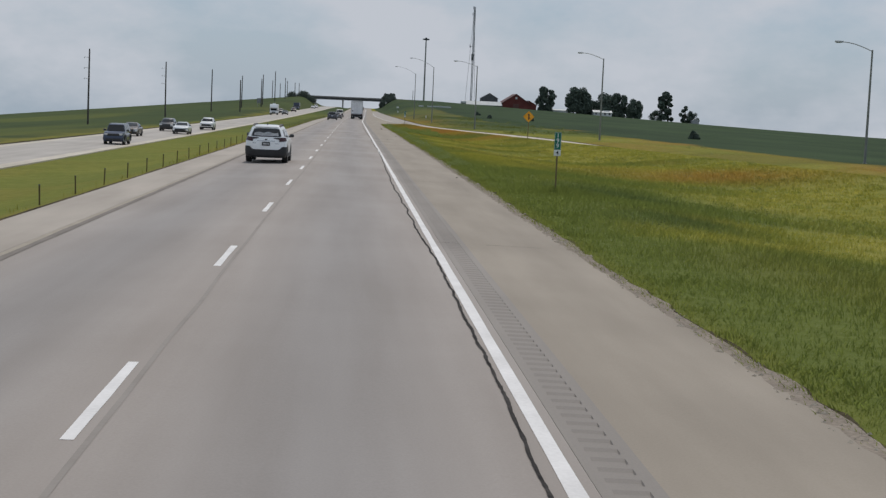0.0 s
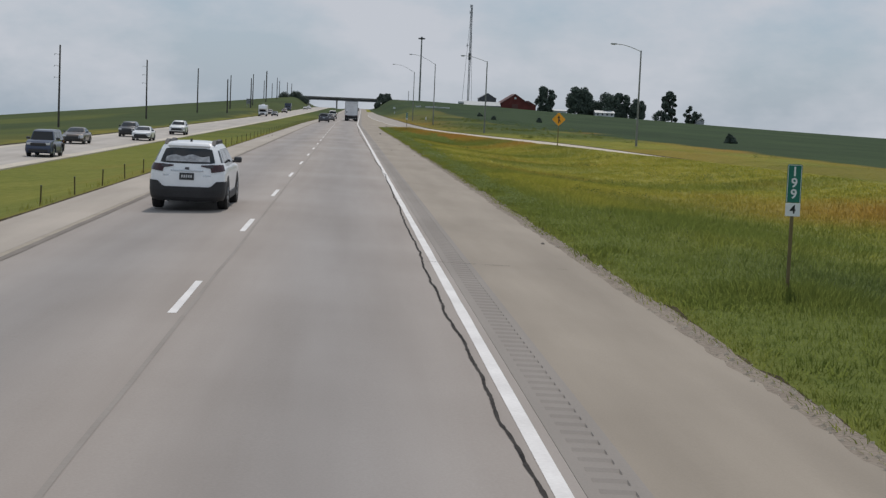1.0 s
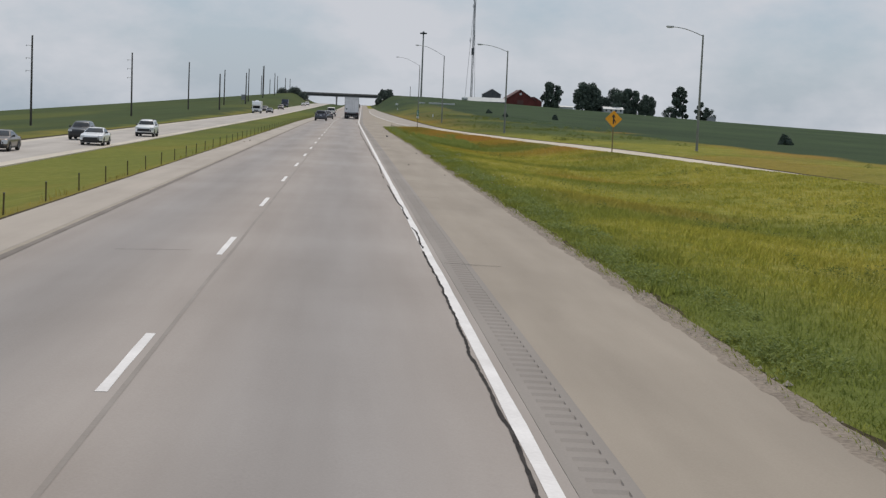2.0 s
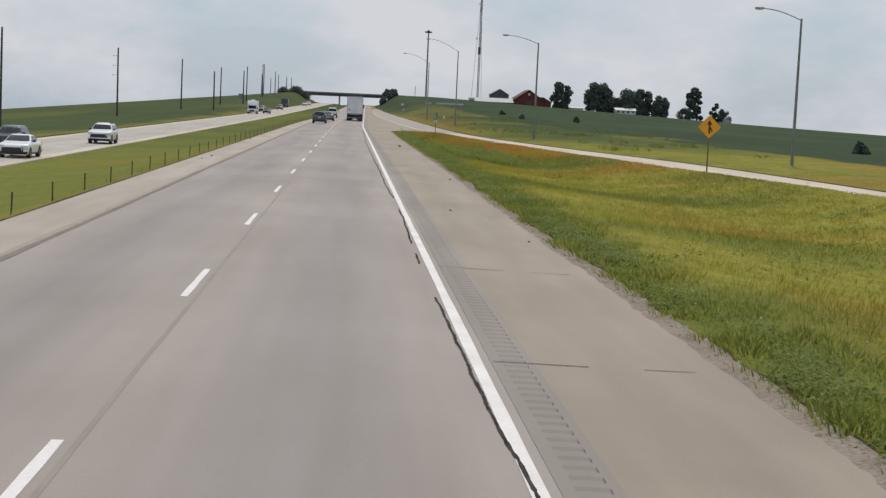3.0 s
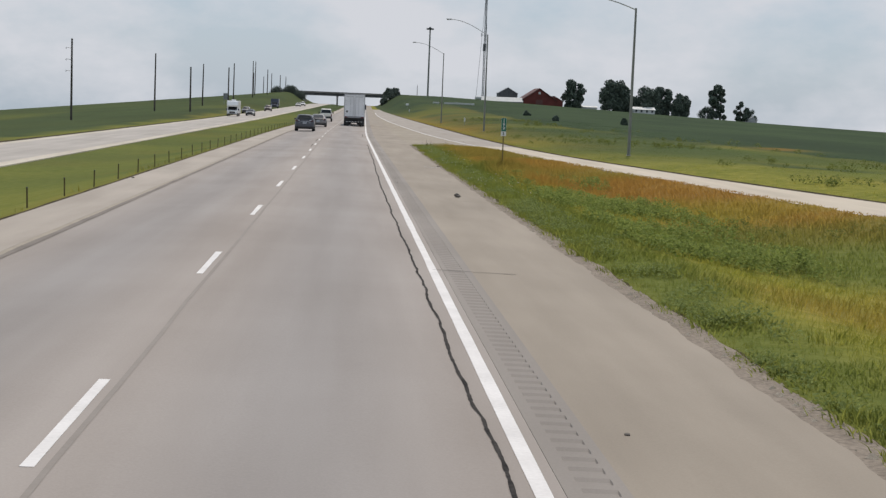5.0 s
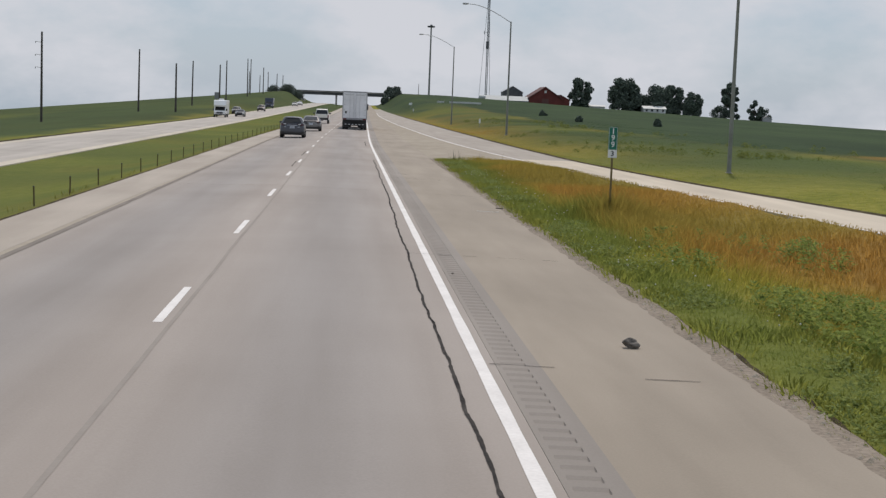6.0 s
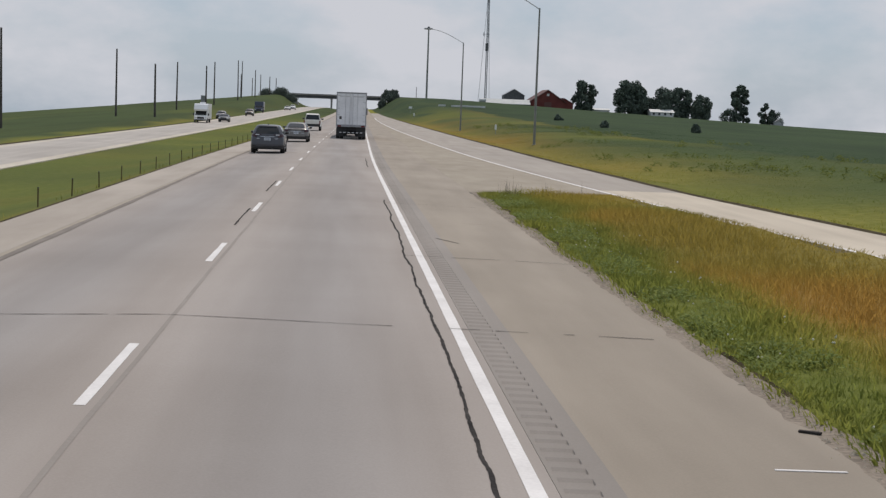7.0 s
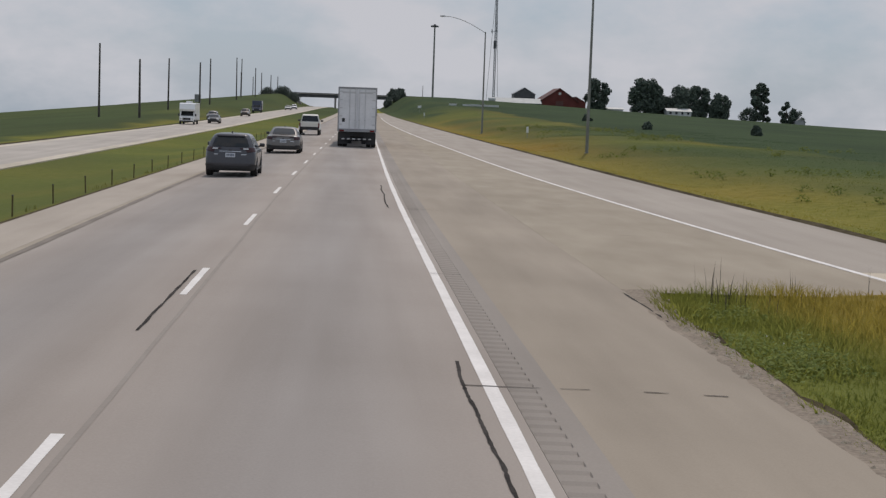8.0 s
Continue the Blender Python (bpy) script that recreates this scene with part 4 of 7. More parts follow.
    edges = [e for e in bm.edges if abs(e.verts[0].co.x - e.verts[1].co.x) < 0.13 and e.verts[0].co.x * e.verts[1].co.x > 0 and max(e.verts[0].co.z, e.verts[1].co.z) > b0 + 0.1]
    bmesh.ops.bevel(bm, geom=edges, offset=0.06, segments=3, affect="EDGES", profile=0.6, clamp_overlap=True)
    cabin = part("cabin", bm, body_mat, ob)

    def side_x(z):
        return wb + (wt - wb) * min(max((z - zb) / (H - zb), 0), 1)
    # glass: rear window, windscreen, side windows
    dz, dy = H - 0.10 - b0, yr1 - yr0
    nrm = (0, -dz, dy)

    def rear_pt(sx, t):
        z = b0 - 0.05 + (H - 0.05 - b0) * t
        return (sx * (side_x(z) - 0.075), yr0 + (yr1 - 0.02 - yr0) * (z - b0 + 0.05) / (H - 0.05 - b0), z)
    lo, hi = (0.13, 0.93) if not deck or bed else (0.10, 0.95)
    bm = bmesh.new()
    slab(bm, (rear_pt(-1, lo), rear_pt(1, lo), rear_pt(1, hi), rear_pt(-1, hi)), nrm, 0.012)
    rw = part("rear_window", bm, CAR["glass"], ob)
    wz = H - 0.12 - b1
    bm = bmesh.new()

    def front_pt(sx, t):
        z = b1 - 0.05 + (H - 0.07 - b1) * t
        return (sx * (side_x(z) - 0.07), yf0 + (yf1 + 0.10 - yf0) * t, z)
    slab(bm, (front_pt(1, 0.08), front_pt(-1, 0.08), front_pt(-1, 0.95), front_pt(1, 0.95)), (0, wz, yf0 - yf1), 0.012)
    part("windscreen", bm, CAR["glass"], ob)
    for sx in (-1, 1):
        for k0, k1 in ((0.16, 0.34), (0.37, 0.62), (0.65, 0.90)) if not bed else ((0.12, 0.46), (0.5, 0.88)):
            bm = bmesh.new()
            pts = []
            for k, t in ((k0, 0.10), (k1, 0.10), (k1, 0.84), (k0, 0.84)):
                z = b0 + (H - 0.06 - b0) * t
                ya, yb = yr0 + (yr1 - yr0) * t, yf0 + (yf1 - yf0) * t
                pts.append((sx * (side_x(z) + 0.001), ya + (yb - ya) * k, z))
            slab(bm, pts if sx > 0 else pts[::-1], (sx, 0, 0.25), 0.010)
            part("side_window", bm, CAR["glass"], ob)
        # mirror
        bm = bmesh.new()
        x0, ym = sx * (W / 2 - 0.06), yf0 - 0.32
        box(bm, (min(x0, x0 + sx * 0.26), ym - 0.07, b1 + 0.02), (max(x0, x0 + sx * 0.26), ym + 0.07, b1 + 0.19), 0.04)
        part("wing_mirror", bm, CAR["black"], ob)
        # tail lamp
        bm = bmesh.new()
        xi, xo = sx * (W / 2 - (0.48 if tail == "wrap" else 0.30)), sx * (W / 2 - 0.075)
        z1 = tail_z * (0.90 if deck and not bed else 0.92)
        if tail == "tall":
            prism(bm, [(sx * (W / 2 - 0.20), z1 * 0.66), (xo, z1 * 0.66), (xo, z1 * 1.0), (sx * (W / 2 - 0.20), z1 * 1.0)], "y", -L / 2 - 0.012, -L / 2 + 0.22)
        else:
            prism(bm, [(xi, z1), (xi * 0.86 + xo * 0.14, z1 - 0.07), (xi * 0.62 + xo * 0.38, z1 - 0.085), (xi * 0.5 + xo * 0.5, z1 - 0.16), (xo, z1 - 0.15), (xo * 1.012, z1 + 0.055)], "y", -L / 2 - 0.012, -L / 2 + 0.26)
        part("tail_lamp", bm, CAR["red"], ob, "dark red tail lamp")
        # head lamp
        bm = bmesh.new()
        a, b = sx * (W / 2 - 0.50), sx * (W / 2 - 0.16)
        box(bm, (min(a, b), L / 2 - 0.24, hood - 0.27), (max(a, b), L / 2 - 0.015, hood - 0.12), 0.03)
        part("head_lamp", bm, CAR["clear"], ob)
    # number plate with an unreadable row, bumper, grille
    bm = bmesh.new()
    pz = tail_z * 0.72 if not bed else 0.52
    box(bm, (-0.155, -L / 2 - 0.02, pz - 0.075), (0.155, -L / 2 + 0.03, pz + 0.075), 0.008)
    pl = part("number_plate", bm, CAR["plate"], ob, "plain number plate with an unreadable row")
    bm = bmesh.new()
    for k in range(5):
        box(bm, (-0.115 + k * 0.05, -L / 2 - 0.024, pz - 0.03), (-0.085 + k * 0.05, -L / 2 - 0.019, pz + 0.03))
    part("plate_bars", bm, CAR["blue"], pl)
    bm = bmesh.new()
    h0 = 0.30 if cladding else 0.16
    prism(bm, [(-W / 2 + 0.05, clr + 0.02), (-W / 2 + 0.02, clr + 0.10 + h0 * 1.5), (-W / 2 + 0.20, clr + 0.08 + h0 * 1.5), (-W / 2 + 0.40, clr + 0.08 + h0 * 0.85), (W / 2 - 0.40, clr + 0.08 + h0 * 0.85), (W / 2 - 0.20, clr + 0.08 + h0 * 1.5), (W / 2 - 0.02, clr + 0.10 + h0 * 1.5), (W / 2 - 0.05, clr + 0.02)] if cladding else
          [(-W / 2 + 0.12, clr + 0.02), (-W / 2 + 0.10, clr + 0.22), (-W / 2 + 0.26, clr + h0 + 0.12), (W / 2 - 0.26, clr + h0 + 0.12), (W / 2 - 0.10, clr + 0.22), (W / 2 - 0.12, clr + 0.02)], "y", -L / 2 - 0.025, -L / 2 + 0.32)
    part("rear_bumper", bm, CAR["clad"], ob, "black plastic rear bumper" if not bed else "dark step bumper")
    bm = bmesh.new()
    box(bm, (-W / 2 + 0.42, L / 2 - 0.10, hood - 0.34), (W / 2 - 0.42, L / 2 + 0.012, hood - 0.14), 0.03)
    box(bm, (-W / 2 + 0.30, L / 2 - 0.12, clr + 0.06), (W / 2 - 0.30, L / 2 + 0.014, clr + 0.24), 0.03)
    part("grille", bm, CAR["clad"], ob)
    if not deck:
        bm = bmesh.new()
        box(bm, (-wt + 0.12, yr1 - 0.16, H - 0.055), (wt - 0.12, yr1 + 0.12, H - 0.02), 0.012)
        part("roof_spoiler", bm, body_mat, ob)
    bm = bmesh.new()
    box(bm, (-0.36, -L / 2 - 0.010, pz + 0.12), (0.36, -L / 2 + 0.03, pz + 0.155), 0.008)
    part("tailgate_handle", bm, CAR["chrome"] if not bed else CAR["clad"], ob)
    bm = bmesh.new()
    prism(bm, [(yr1 + 0.22, H - 0.02), (yr1 + 0.30, H + 0.065), (yr1 + 0.44, H - 0.01)], "x", -0.025, 0.025)
    part("roof_antenna", bm, CAR["black"], ob)
    if cladding:
        for sx in (-1, 1):
            for cy in (wf, wr):
                bm = bmesh.new()
                ring = []
                for k in range(13):
                    a = math.pi * k / 12
                    ring.append((cy + (r + 0.055) * math.cos(a), r + (r + 0.055) * math.sin(a)))
                for k in range(13):
                    a = math.pi * (12 - k) / 12
                    ring.append((cy + (r + 0.13) * math.cos(a), r + (r + 0.12) * math.sin(a)))
                prism(bm, ring, "x", min(sx * (W / 2 - 0.10), sx * (W / 2 + 0.012)), max(sx * (W / 2 - 0.10), sx * (W / 2 + 0.012)))
                part("wheel_arch_trim", bm, CAR["clad"], ob)
            bm = bmesh.new()
            box(bm, (min(sx * (W / 2 - 0.12), sx * (W / 2 + 0.010)), wr + r + 0.10, clr - 0.01), (max(sx * (W / 2 - 0.12), sx * (W / 2 + 0.010)), wf - r - 0.10, clr + 0.17), 0.02)
            part("sill_trim", bm, CAR["clad"], ob)
    if bed:
        bm = bmesh.new()
        box(bm, (-W / 2 + 0.14, -L / 2 + 0.14, tail_z - 0.02), (W / 2 - 0.14, yr0 - 0.06, tail_z + 0.012), 0.01)
        part("bed_cover", bm, CAR["clad"], ob, "black cover over the load bed")
        bm = bmesh.new()
        box(bm, (-W / 2 + 0.22, -L / 2 - 0.015, 0.68), (W / 2 - 0.22, -L / 2 + 0.05, tail_z - 0.04), 0.02)
        part("tailgate", bm, body_mat, ob)
    rim, tyre = wheel_meshes(r, 0.235)
    for sx in (-1, 1):
        for cy in (wf, wr):
            wheel = shared("wheel", rim, ob, pose(sx * (W / 2 - 0.145), cy, r))
            shared("tyre", tyre, wheel, Matrix())
    return ob


def rounded_car(name, label, category, m, paint, size=(1.0, 1.0, 1.0), cladding=False, rails=False, load=False, plate="plate", pale_lens=False, saloon=False, group=""):
    """An estate, crossover or saloon with a rounded shell: plan outlines with round corners, level above level. y ahead, wheels on z = 0."""
    kx, ky, kz = size
    ob = thing(name, label, category, m, group)
    body_mat, low_mat = CAR[paint], CAR["clad"]
    r, wf, wr = (0.335 if saloon else 0.365) * kz, 1.40 * ky, -1.35 * ky
    # height, half width, rear, front, corner
    if saloon:
        levels = [(0.22, 0.84, -2.36, 2.36, 0.25), (0.30, 0.895, -2.42, 2.40, 0.27), (0.46, 0.92, -2.44, 2.44, 0.29), (0.65, 0.925, -2.43, 2.43, 0.31), (0.80, 0.92, -2.41, 2.36, 0.32),
                  (0.90, 0.90, -2.38, 2.10, 0.33), (0.955, 0.875, -2.33, 1.60, 0.33), (0.985, 0.85, -1.95, 1.25, 0.33), (1.02, 0.83, -1.72, 1.12, 0.33), (1.16, 0.77, -1.45, 0.85, 0.28),
                  (1.30, 0.69, -1.12, 0.52, 0.26), (1.39, 0.62, -0.90, 0.28, 0.25), (1.43, 0.54, -0.72, 0.10, 0.24), (1.455, 0.30, -0.40, -0.15, 0.20)]
    else:
        levels = [(0.275, 0.86, -2.36, 2.33, 0.25), (0.34, 0.90, -2.41, 2.38, 0.26), (0.50, 0.925, -2.43, 2.43, 0.28), (0.72, 0.930, -2.42, 2.42, 0.30), (0.90, 0.924, -2.40, 2.36, 0.31),
                  (0.99, 0.905, -2.37, 2.12, 0.31), (1.045, 0.884, -2.345, 1.45, 0.31), (1.09, 0.866, -2.32, 1.12, 0.31), (1.25, 0.805, -2.22, 0.88, 0.28), (1.42, 0.732, -2.09, 0.62, 0.26),
                  (1.53, 0.672, -1.99, 0.40, 0.25), (1.585, 0.615, -1.91, 0.22, 0.25), (1.615, 0.52, -1.78, 0.02, 0.24), (1.632, 0.30, -1.40, -0.30, 0.20)]
    levels = np.array(levels) * np.array([kz, kx, ky, ky, kx])
    # by how much the glass, lamps and plate of a saloon sit lower
    dg, dl, dp = (0.095, 0.175, 0.14) if saloon else (0.0, 0.0, 0.0)

    def shell(t, z):
        """t: 0 mid rear, 1 to 2 the rear corner, 2 to 3 the flank, 3 to 4 the front corner, 5 mid front; below 0 the other side."""
        sx, t = (-1 if t < 0 else 1), abs(t)
        w, a, b, c = (float(np.interp(z, levels[:, 0], levels[:, k])) for k in range(1, 5))
        flat = w - c
        bow_r, bow_f = 0.09 * (flat / w) ** 2, 0.26 * (flat / w) ** 2
        ya, yb = a + bow_r + c, b - bow_f - c
        if t <= 1:
            x, y = flat * t, a + 0.09 * (flat * t / w) ** 2
        elif t <= 2:
            q = (t - 1) * math.pi / 2
            x, y = flat + c * math.sin(q), ya - c * math.cos(q)
        elif t <= 3:
            x, y = w, ya + (yb - ya) * (t - 2)
        elif t <= 4:
            q = (t - 3) * math.pi / 2
            x, y = flat + c * math.cos(q), yb + c * math.sin(q)
        else:
            x = flat * (5 - t)
            y = b - 0.26 * (x / w) ** 2
        return Vector((sx * x, y, z))

    def out_at(t, z):
        p = shell(t, z)
        n = (shell(t + 0.01, z) - shell(t - 0.01, z)).cross(shell(t, z + 0.01) - shell(t, z - 0.01))
        n.normalize()
        mid = Vector((0, (levels[0, 2] + levels[0, 3]) / 2, z))
        flank = Vector((p.x, p.y * 0.4, 0.0))
        return n if n.dot(flank) >= 0 else -n

    def panel(bm, t0, t1, low, high, out, nt=8, nz=4, lumps=0.0):
        """A thin shaped pane on the shell from t0 to t1; low and high give its heights along t."""
        grid = []
        for layer in (-0.006, out):
            rows = []
            for i in range(nt + 1):
                t = t0 + (t1 - t0) * i / nt
                lo, hi = (f(t) * kz if callable(f) else f * kz for f in (low, high))
                rows.append([])
                for j in range(nz + 1):
                    z = lo + (hi - lo) * j / nz
                    inside = 0 < i < nt and 0 < j < nz
                    rows[-1].append(bm.verts.new(shell(t, z) + out_at(t, z) * (layer + (lumps * noise.noise(Vector((t * 9, z * 22, 0))) if inside and layer > 0 else 0))))
            grid.append(rows)
        lo_g, hi_g = grid
        for i in range(nt):
            for j in range(nz):
                bm.faces.new((hi_g[i][j], hi_g[i + 1][j], hi_g[i + 1][j + 1], hi_g[i][j + 1]))
                bm.faces.new((lo_g[i][j], lo_g[i][j + 1], lo_g[i + 1][j + 1], lo_g[i + 1][j]))
        rim = [(i, 0) for i in range(nt)] + [(nt, j) for j in range(nz)] + [(i, nz) for i in range(nt, 0, -1)] + [(0, j) for j in range(nz, 0, -1)]
        for (a, b), (c, d) in zip(rim, rim[1:] + rim[:1]):
            bm.faces.new((lo_g[a][b], lo_g[c][d], hi_g[c][d], hi_g[a][b]))
        return bm

    # painted shell
    ts = [-5 + 0.2 * k for k in range(50)]
    zs = sorted(set(list(levels[:, 0]) + list(np.linspace(levels[0, 0], levels[-1, 0], 26))))
    bm = bmesh.new()
    rings = [[bm.verts.new(shell(t, z)) for t in ts] for z in zs]
    for lo, hi in zip(rings, rings[1:]):
        for k in range(len(ts)):
            n = (k + 1) % len(ts)
            bm.faces.new((lo[k], lo[n], hi[n], hi[k]))
    bm.faces.new(rings[-1])
    bm.faces.new(rings[0][::-1])
    part("body", bm, body_mat, ob, soft=True)
    bm = bmesh.new()
    box(bm, (-0.76 * kx, -2.25 * ky, 0.235 * kz), (0.76 * kx, 2.2 * ky, 0.40 * kz), 0.04)
    rod(bm, (-0.45 * kx, -2.36 * ky, 0.27), (-0.45 * kx, -1.9 * ky, 0.27), 0.04, sides=10)
    part("underbody", bm, low_mat, ob)
    # glass
    bm = bmesh.new()
    panel(bm, -1.28, 1.28, lambda t: 1.125 - dg + 0.05 * max(0, abs(t) - 0.7) ** 1.5, lambda t: 1.475 - 1.15 * dg - 0.10 * max(0, abs(t) - 0.85) ** 1.6, 0.006, 22, 5)
    window = part("rear_window", bm, CAR["glass"], ob, soft=False)
    bm = bmesh.new()
    panel(bm, -0.42, 0.46, 1.137 - dg, 1.150 - dg, 0.014, 6, 1)
    part("wiper", bm, low_mat, window)
    if load:
        bm = bmesh.new()
        panel(bm, -1.02, 1.02, 1.165, lambda t: 1.315 - 0.03 * abs(t) + 0.022 * math.sin(t * 7), 0.010, 26, 5, 0.004)
        part("luggage", bm, CAR["blanket"], window, "pale crumpled luggage behind the rear window")
    bm = bmesh.new()
    if saloon:
        panel(bm, -1.10, 1.10, 0.925, 0.95, 0.030, 14, 2)
        part("boot_lip", bm, body_mat, ob)
    else:
        panel(bm, -1.20, 1.20, 1.495, 1.545, 0.055, 14, 2)
        part("roof_spoiler", bm, body_mat, ob)
    for sx in (-1, 1):
        for a, b, lo, hi in ((1.72, 2.10, 1.155, 1.44), (2.15, 2.52, 1.135, 1.46), (2.56, 3.02, 1.125, 1.46)):
            bm = bmesh.new()
            panel(bm, sx * a, sx * b, lo - dg, hi - 1.2 * dg, 0.005, 5, 4)
            part("side_window", bm, CAR["glass"], ob)
    bm = bmesh.new()
    panel(bm, 3.45, 5.0, 1.13 - dg, 1.50 - 1.3 * dg, 0.005, 8, 4)
    panel(bm, -3.45, -5.0, 1.13 - dg, 1.50 - 1.3 * dg, 0.005, 8, 4)
    part("windscreen", bm, CAR["glass"], ob)
    # lamps, plate and trim
    for sx in (-1, 1):
        bm = bmesh.new()
        panel(bm, sx * 0.98, sx * 1.86, lambda t: 0.925 - dl + 0.05 * (abs(t) - 0.98), lambda t: 1.085 - dl + 0.012 * abs(t), 0.020, 8, 3)
        panel(bm, sx * 0.60, sx * 0.98, lambda t: 1.060 - dl - 0.10 * (abs(t) - 0.60), lambda t: 1.082 - dl + 0.03 * (abs(t) - 0.60), 0.020, 4, 2)
        lamp = part("tail_lamp", bm, CAR["deep_red"], ob, "dark red tail lamp")
        bm = bmesh.new()
        panel(bm, sx * 0.80, sx * (1.18 if pale_lens else 1.12), 1.030 - dl, 1.078 - dl, 0.024, 5, 2)
        part("reversing_lens", bm, CAR["clear"] if pale_lens else CAR["smoke"], lamp, "pale reversing lens")
        bm = bmesh.new()
        panel(bm, sx * 3.25, sx * 4.12, lambda t: 0.76 - 0.6 * dl - 0.02 * abs(t - 3.2), 0.90 - 0.6 * dl, 0.014, 6, 3)
        part("head_lamp", bm, CAR["clear"], ob)
        bm = bmesh.new()
        x0, ym, zm = sx * 0.90 * kx, 0.62 * ky, (1.08 - dg) * kz
        box(bm, (min(x0, x0 + sx * 0.20), ym - 0.07, zm), (max(x0, x0 + sx * 0.20), ym + 0.06, zm + 0.15), 0.055, 3)
        rod(bm, (x0 - sx * 0.07, ym, zm + 0.01), (x0 + sx * 0.05, ym, zm + 0.05), 0.03, sides=8)
        part("wing_mirror", bm, CAR["black"], ob)
    bm = bmesh.new()
    panel(bm, -0.29, 0.29, 0.745 - dp, 0.905 - dp, 0.016, 6, 2)
    pl = part("number_plate", bm, CAR[plate], ob, "plain number plate with an unreadable row")
    bm = bmesh.new()
    for k in range(5):
        panel(bm, -0.21 + k * 0.09, -0.155 + k * 0.09, 0.795 - dp, 0.86 - dp, 0.020, 1, 1)
    part("plate_bars", bm, CAR["bar"] if plate == "dark_plate" else CAR["blue"], pl)
    bm = bmesh.new()
    panel(bm, -0.66, 0.66, 0.945 - dl, 0.968 - dl, 0.020, 8, 1)
    part("tailgate_handle", bm, CAR["chrome"], ob)
    bm = bmesh.new()
    panel(bm, -0.09, 0.09, 0.985 - dl, 1.035 - dl, 0.012, 4, 2)
    part("badge", bm, CAR["smoke"], ob)
    for a, b in ((-0.96, -0.72), (0.64, 0.96)):
        bm = bmesh.new()
        panel(bm, a, b, 0.835 - dl, 0.862 - dl, 0.008, 3, 1)
        part("badge", bm, CAR["chrome"], ob)
    # bumpers, sills and arches
    bm = bmesh.new()
    if cladding:
        panel(bm, -2.04, 2.04, 0.270, lambda t: 0.585 + 0.135 * float(smooth(0.85, 1.25, abs(t))), 0.018, 34, 9)
    else:
        panel(bm, -1.9, 1.9, 0.270, lambda t: 0.43 + 0.05 * float(smooth(0.9, 1.2, abs(t))), 0.016, 30, 6)
    part("rear_bumper", bm, low_mat, ob, "black plastic rear bumper")
    bm = bmesh.new()
    panel(bm, 3.9, 5.0, 0.50 - 0.5 * dl, 0.78 - 0.6 * dl, 0.012, 6, 3)
    panel(bm, -3.9, -5.0, 0.50 - 0.5 * dl, 0.78 - 0.6 * dl, 0.012, 6, 3)
    panel(bm, 3.2, 5.0, 0.26, 0.42, 0.014, 8, 2)
    panel(bm, -3.2, -5.0, 0.26, 0.42, 0.014, 8, 2)
    part("grille", bm, low_mat, ob)
    xw = 0.93 * kx
    rim_me, tyre_me = wheel_meshes(r, 0.24)
    for sx in (-1, 1):
        bm = bmesh.new()
        lo, hi = wr + r + 0.10, wf - r - 0.10
        box(bm, (min(sx * (xw - 0.10), sx * (xw + 0.010)), lo, 0.25 * kz), (max(sx * (xw - 0.10), sx * (xw + 0.010)), hi, (0.43 if cladding else 0.34) * kz), 0.02)
        part("sill_trim", bm, low_mat, ob)
        for cy in (wf, wr):
            bm = bmesh.new()
            wide = 0.105 if cladding else 0.05
            arc = [math.pi * (k / 14 * 1.12 - 0.06) for k in range(15)]
            prism(bm, [(cy + (r + wide) * math.cos(a), r + (r + wide) * math.sin(a)) for a in arc], "x", min(sx * (xw - 0.14), sx * (xw + 0.006)), max(sx * (xw - 0.14), sx * (xw + 0.006)))
            part("wheel_arch_trim", bm, low_mat, ob)
            wheel = shared("wheel", rim_me, ob, pose(sx * (xw - 0.103), cy, r))
            shared("tyre", tyre_me, wheel, Matrix())
    bm = bmesh.new()
    top = float(levels[-2, 0])
    prism(bm, [(levels[-2, 2] + 0.16, top - 0.03), (levels[-2, 2] + 0.22, top + 0.08), (levels[-2, 2] + 0.38, top)], "x", -0.025, 0.025)
    part("roof_antenna", bm, CAR["black"], ob)
    if rails:
        for sx in (-1, 1):
            bm = bmesh.new()
            x = sx * 0.585 * kx
            prism(bm, [(-1.86 * ky, 1.56 * kz), (-1.70 * ky, top + 0.030), (-1.40 * ky, top + 0.060), (-1.22 * ky, top + 0.03), (-0.45 * ky, top + 0.035), (-0.30 * ky, top + 0.06), (-0.05 * ky, top + 0.03), (0.14 * ky, 1.55 * kz)], "x", x - 0.045, x + 0.045)
            part("roof_rail", bm, CAR["clad"], ob, "black roof rail")
    return ob


def on_main(x, y, turn=0.0):
    return pose(x, y, float(main_z(y) + crown(np.array(x) - bend(y))), 0, 0, turn)


def on_far(x, y):
    return pose(x, y, float(far_z(y) - 0.012 * abs(x - far_near(y) + 4.6)), 0, 0, 180.0)


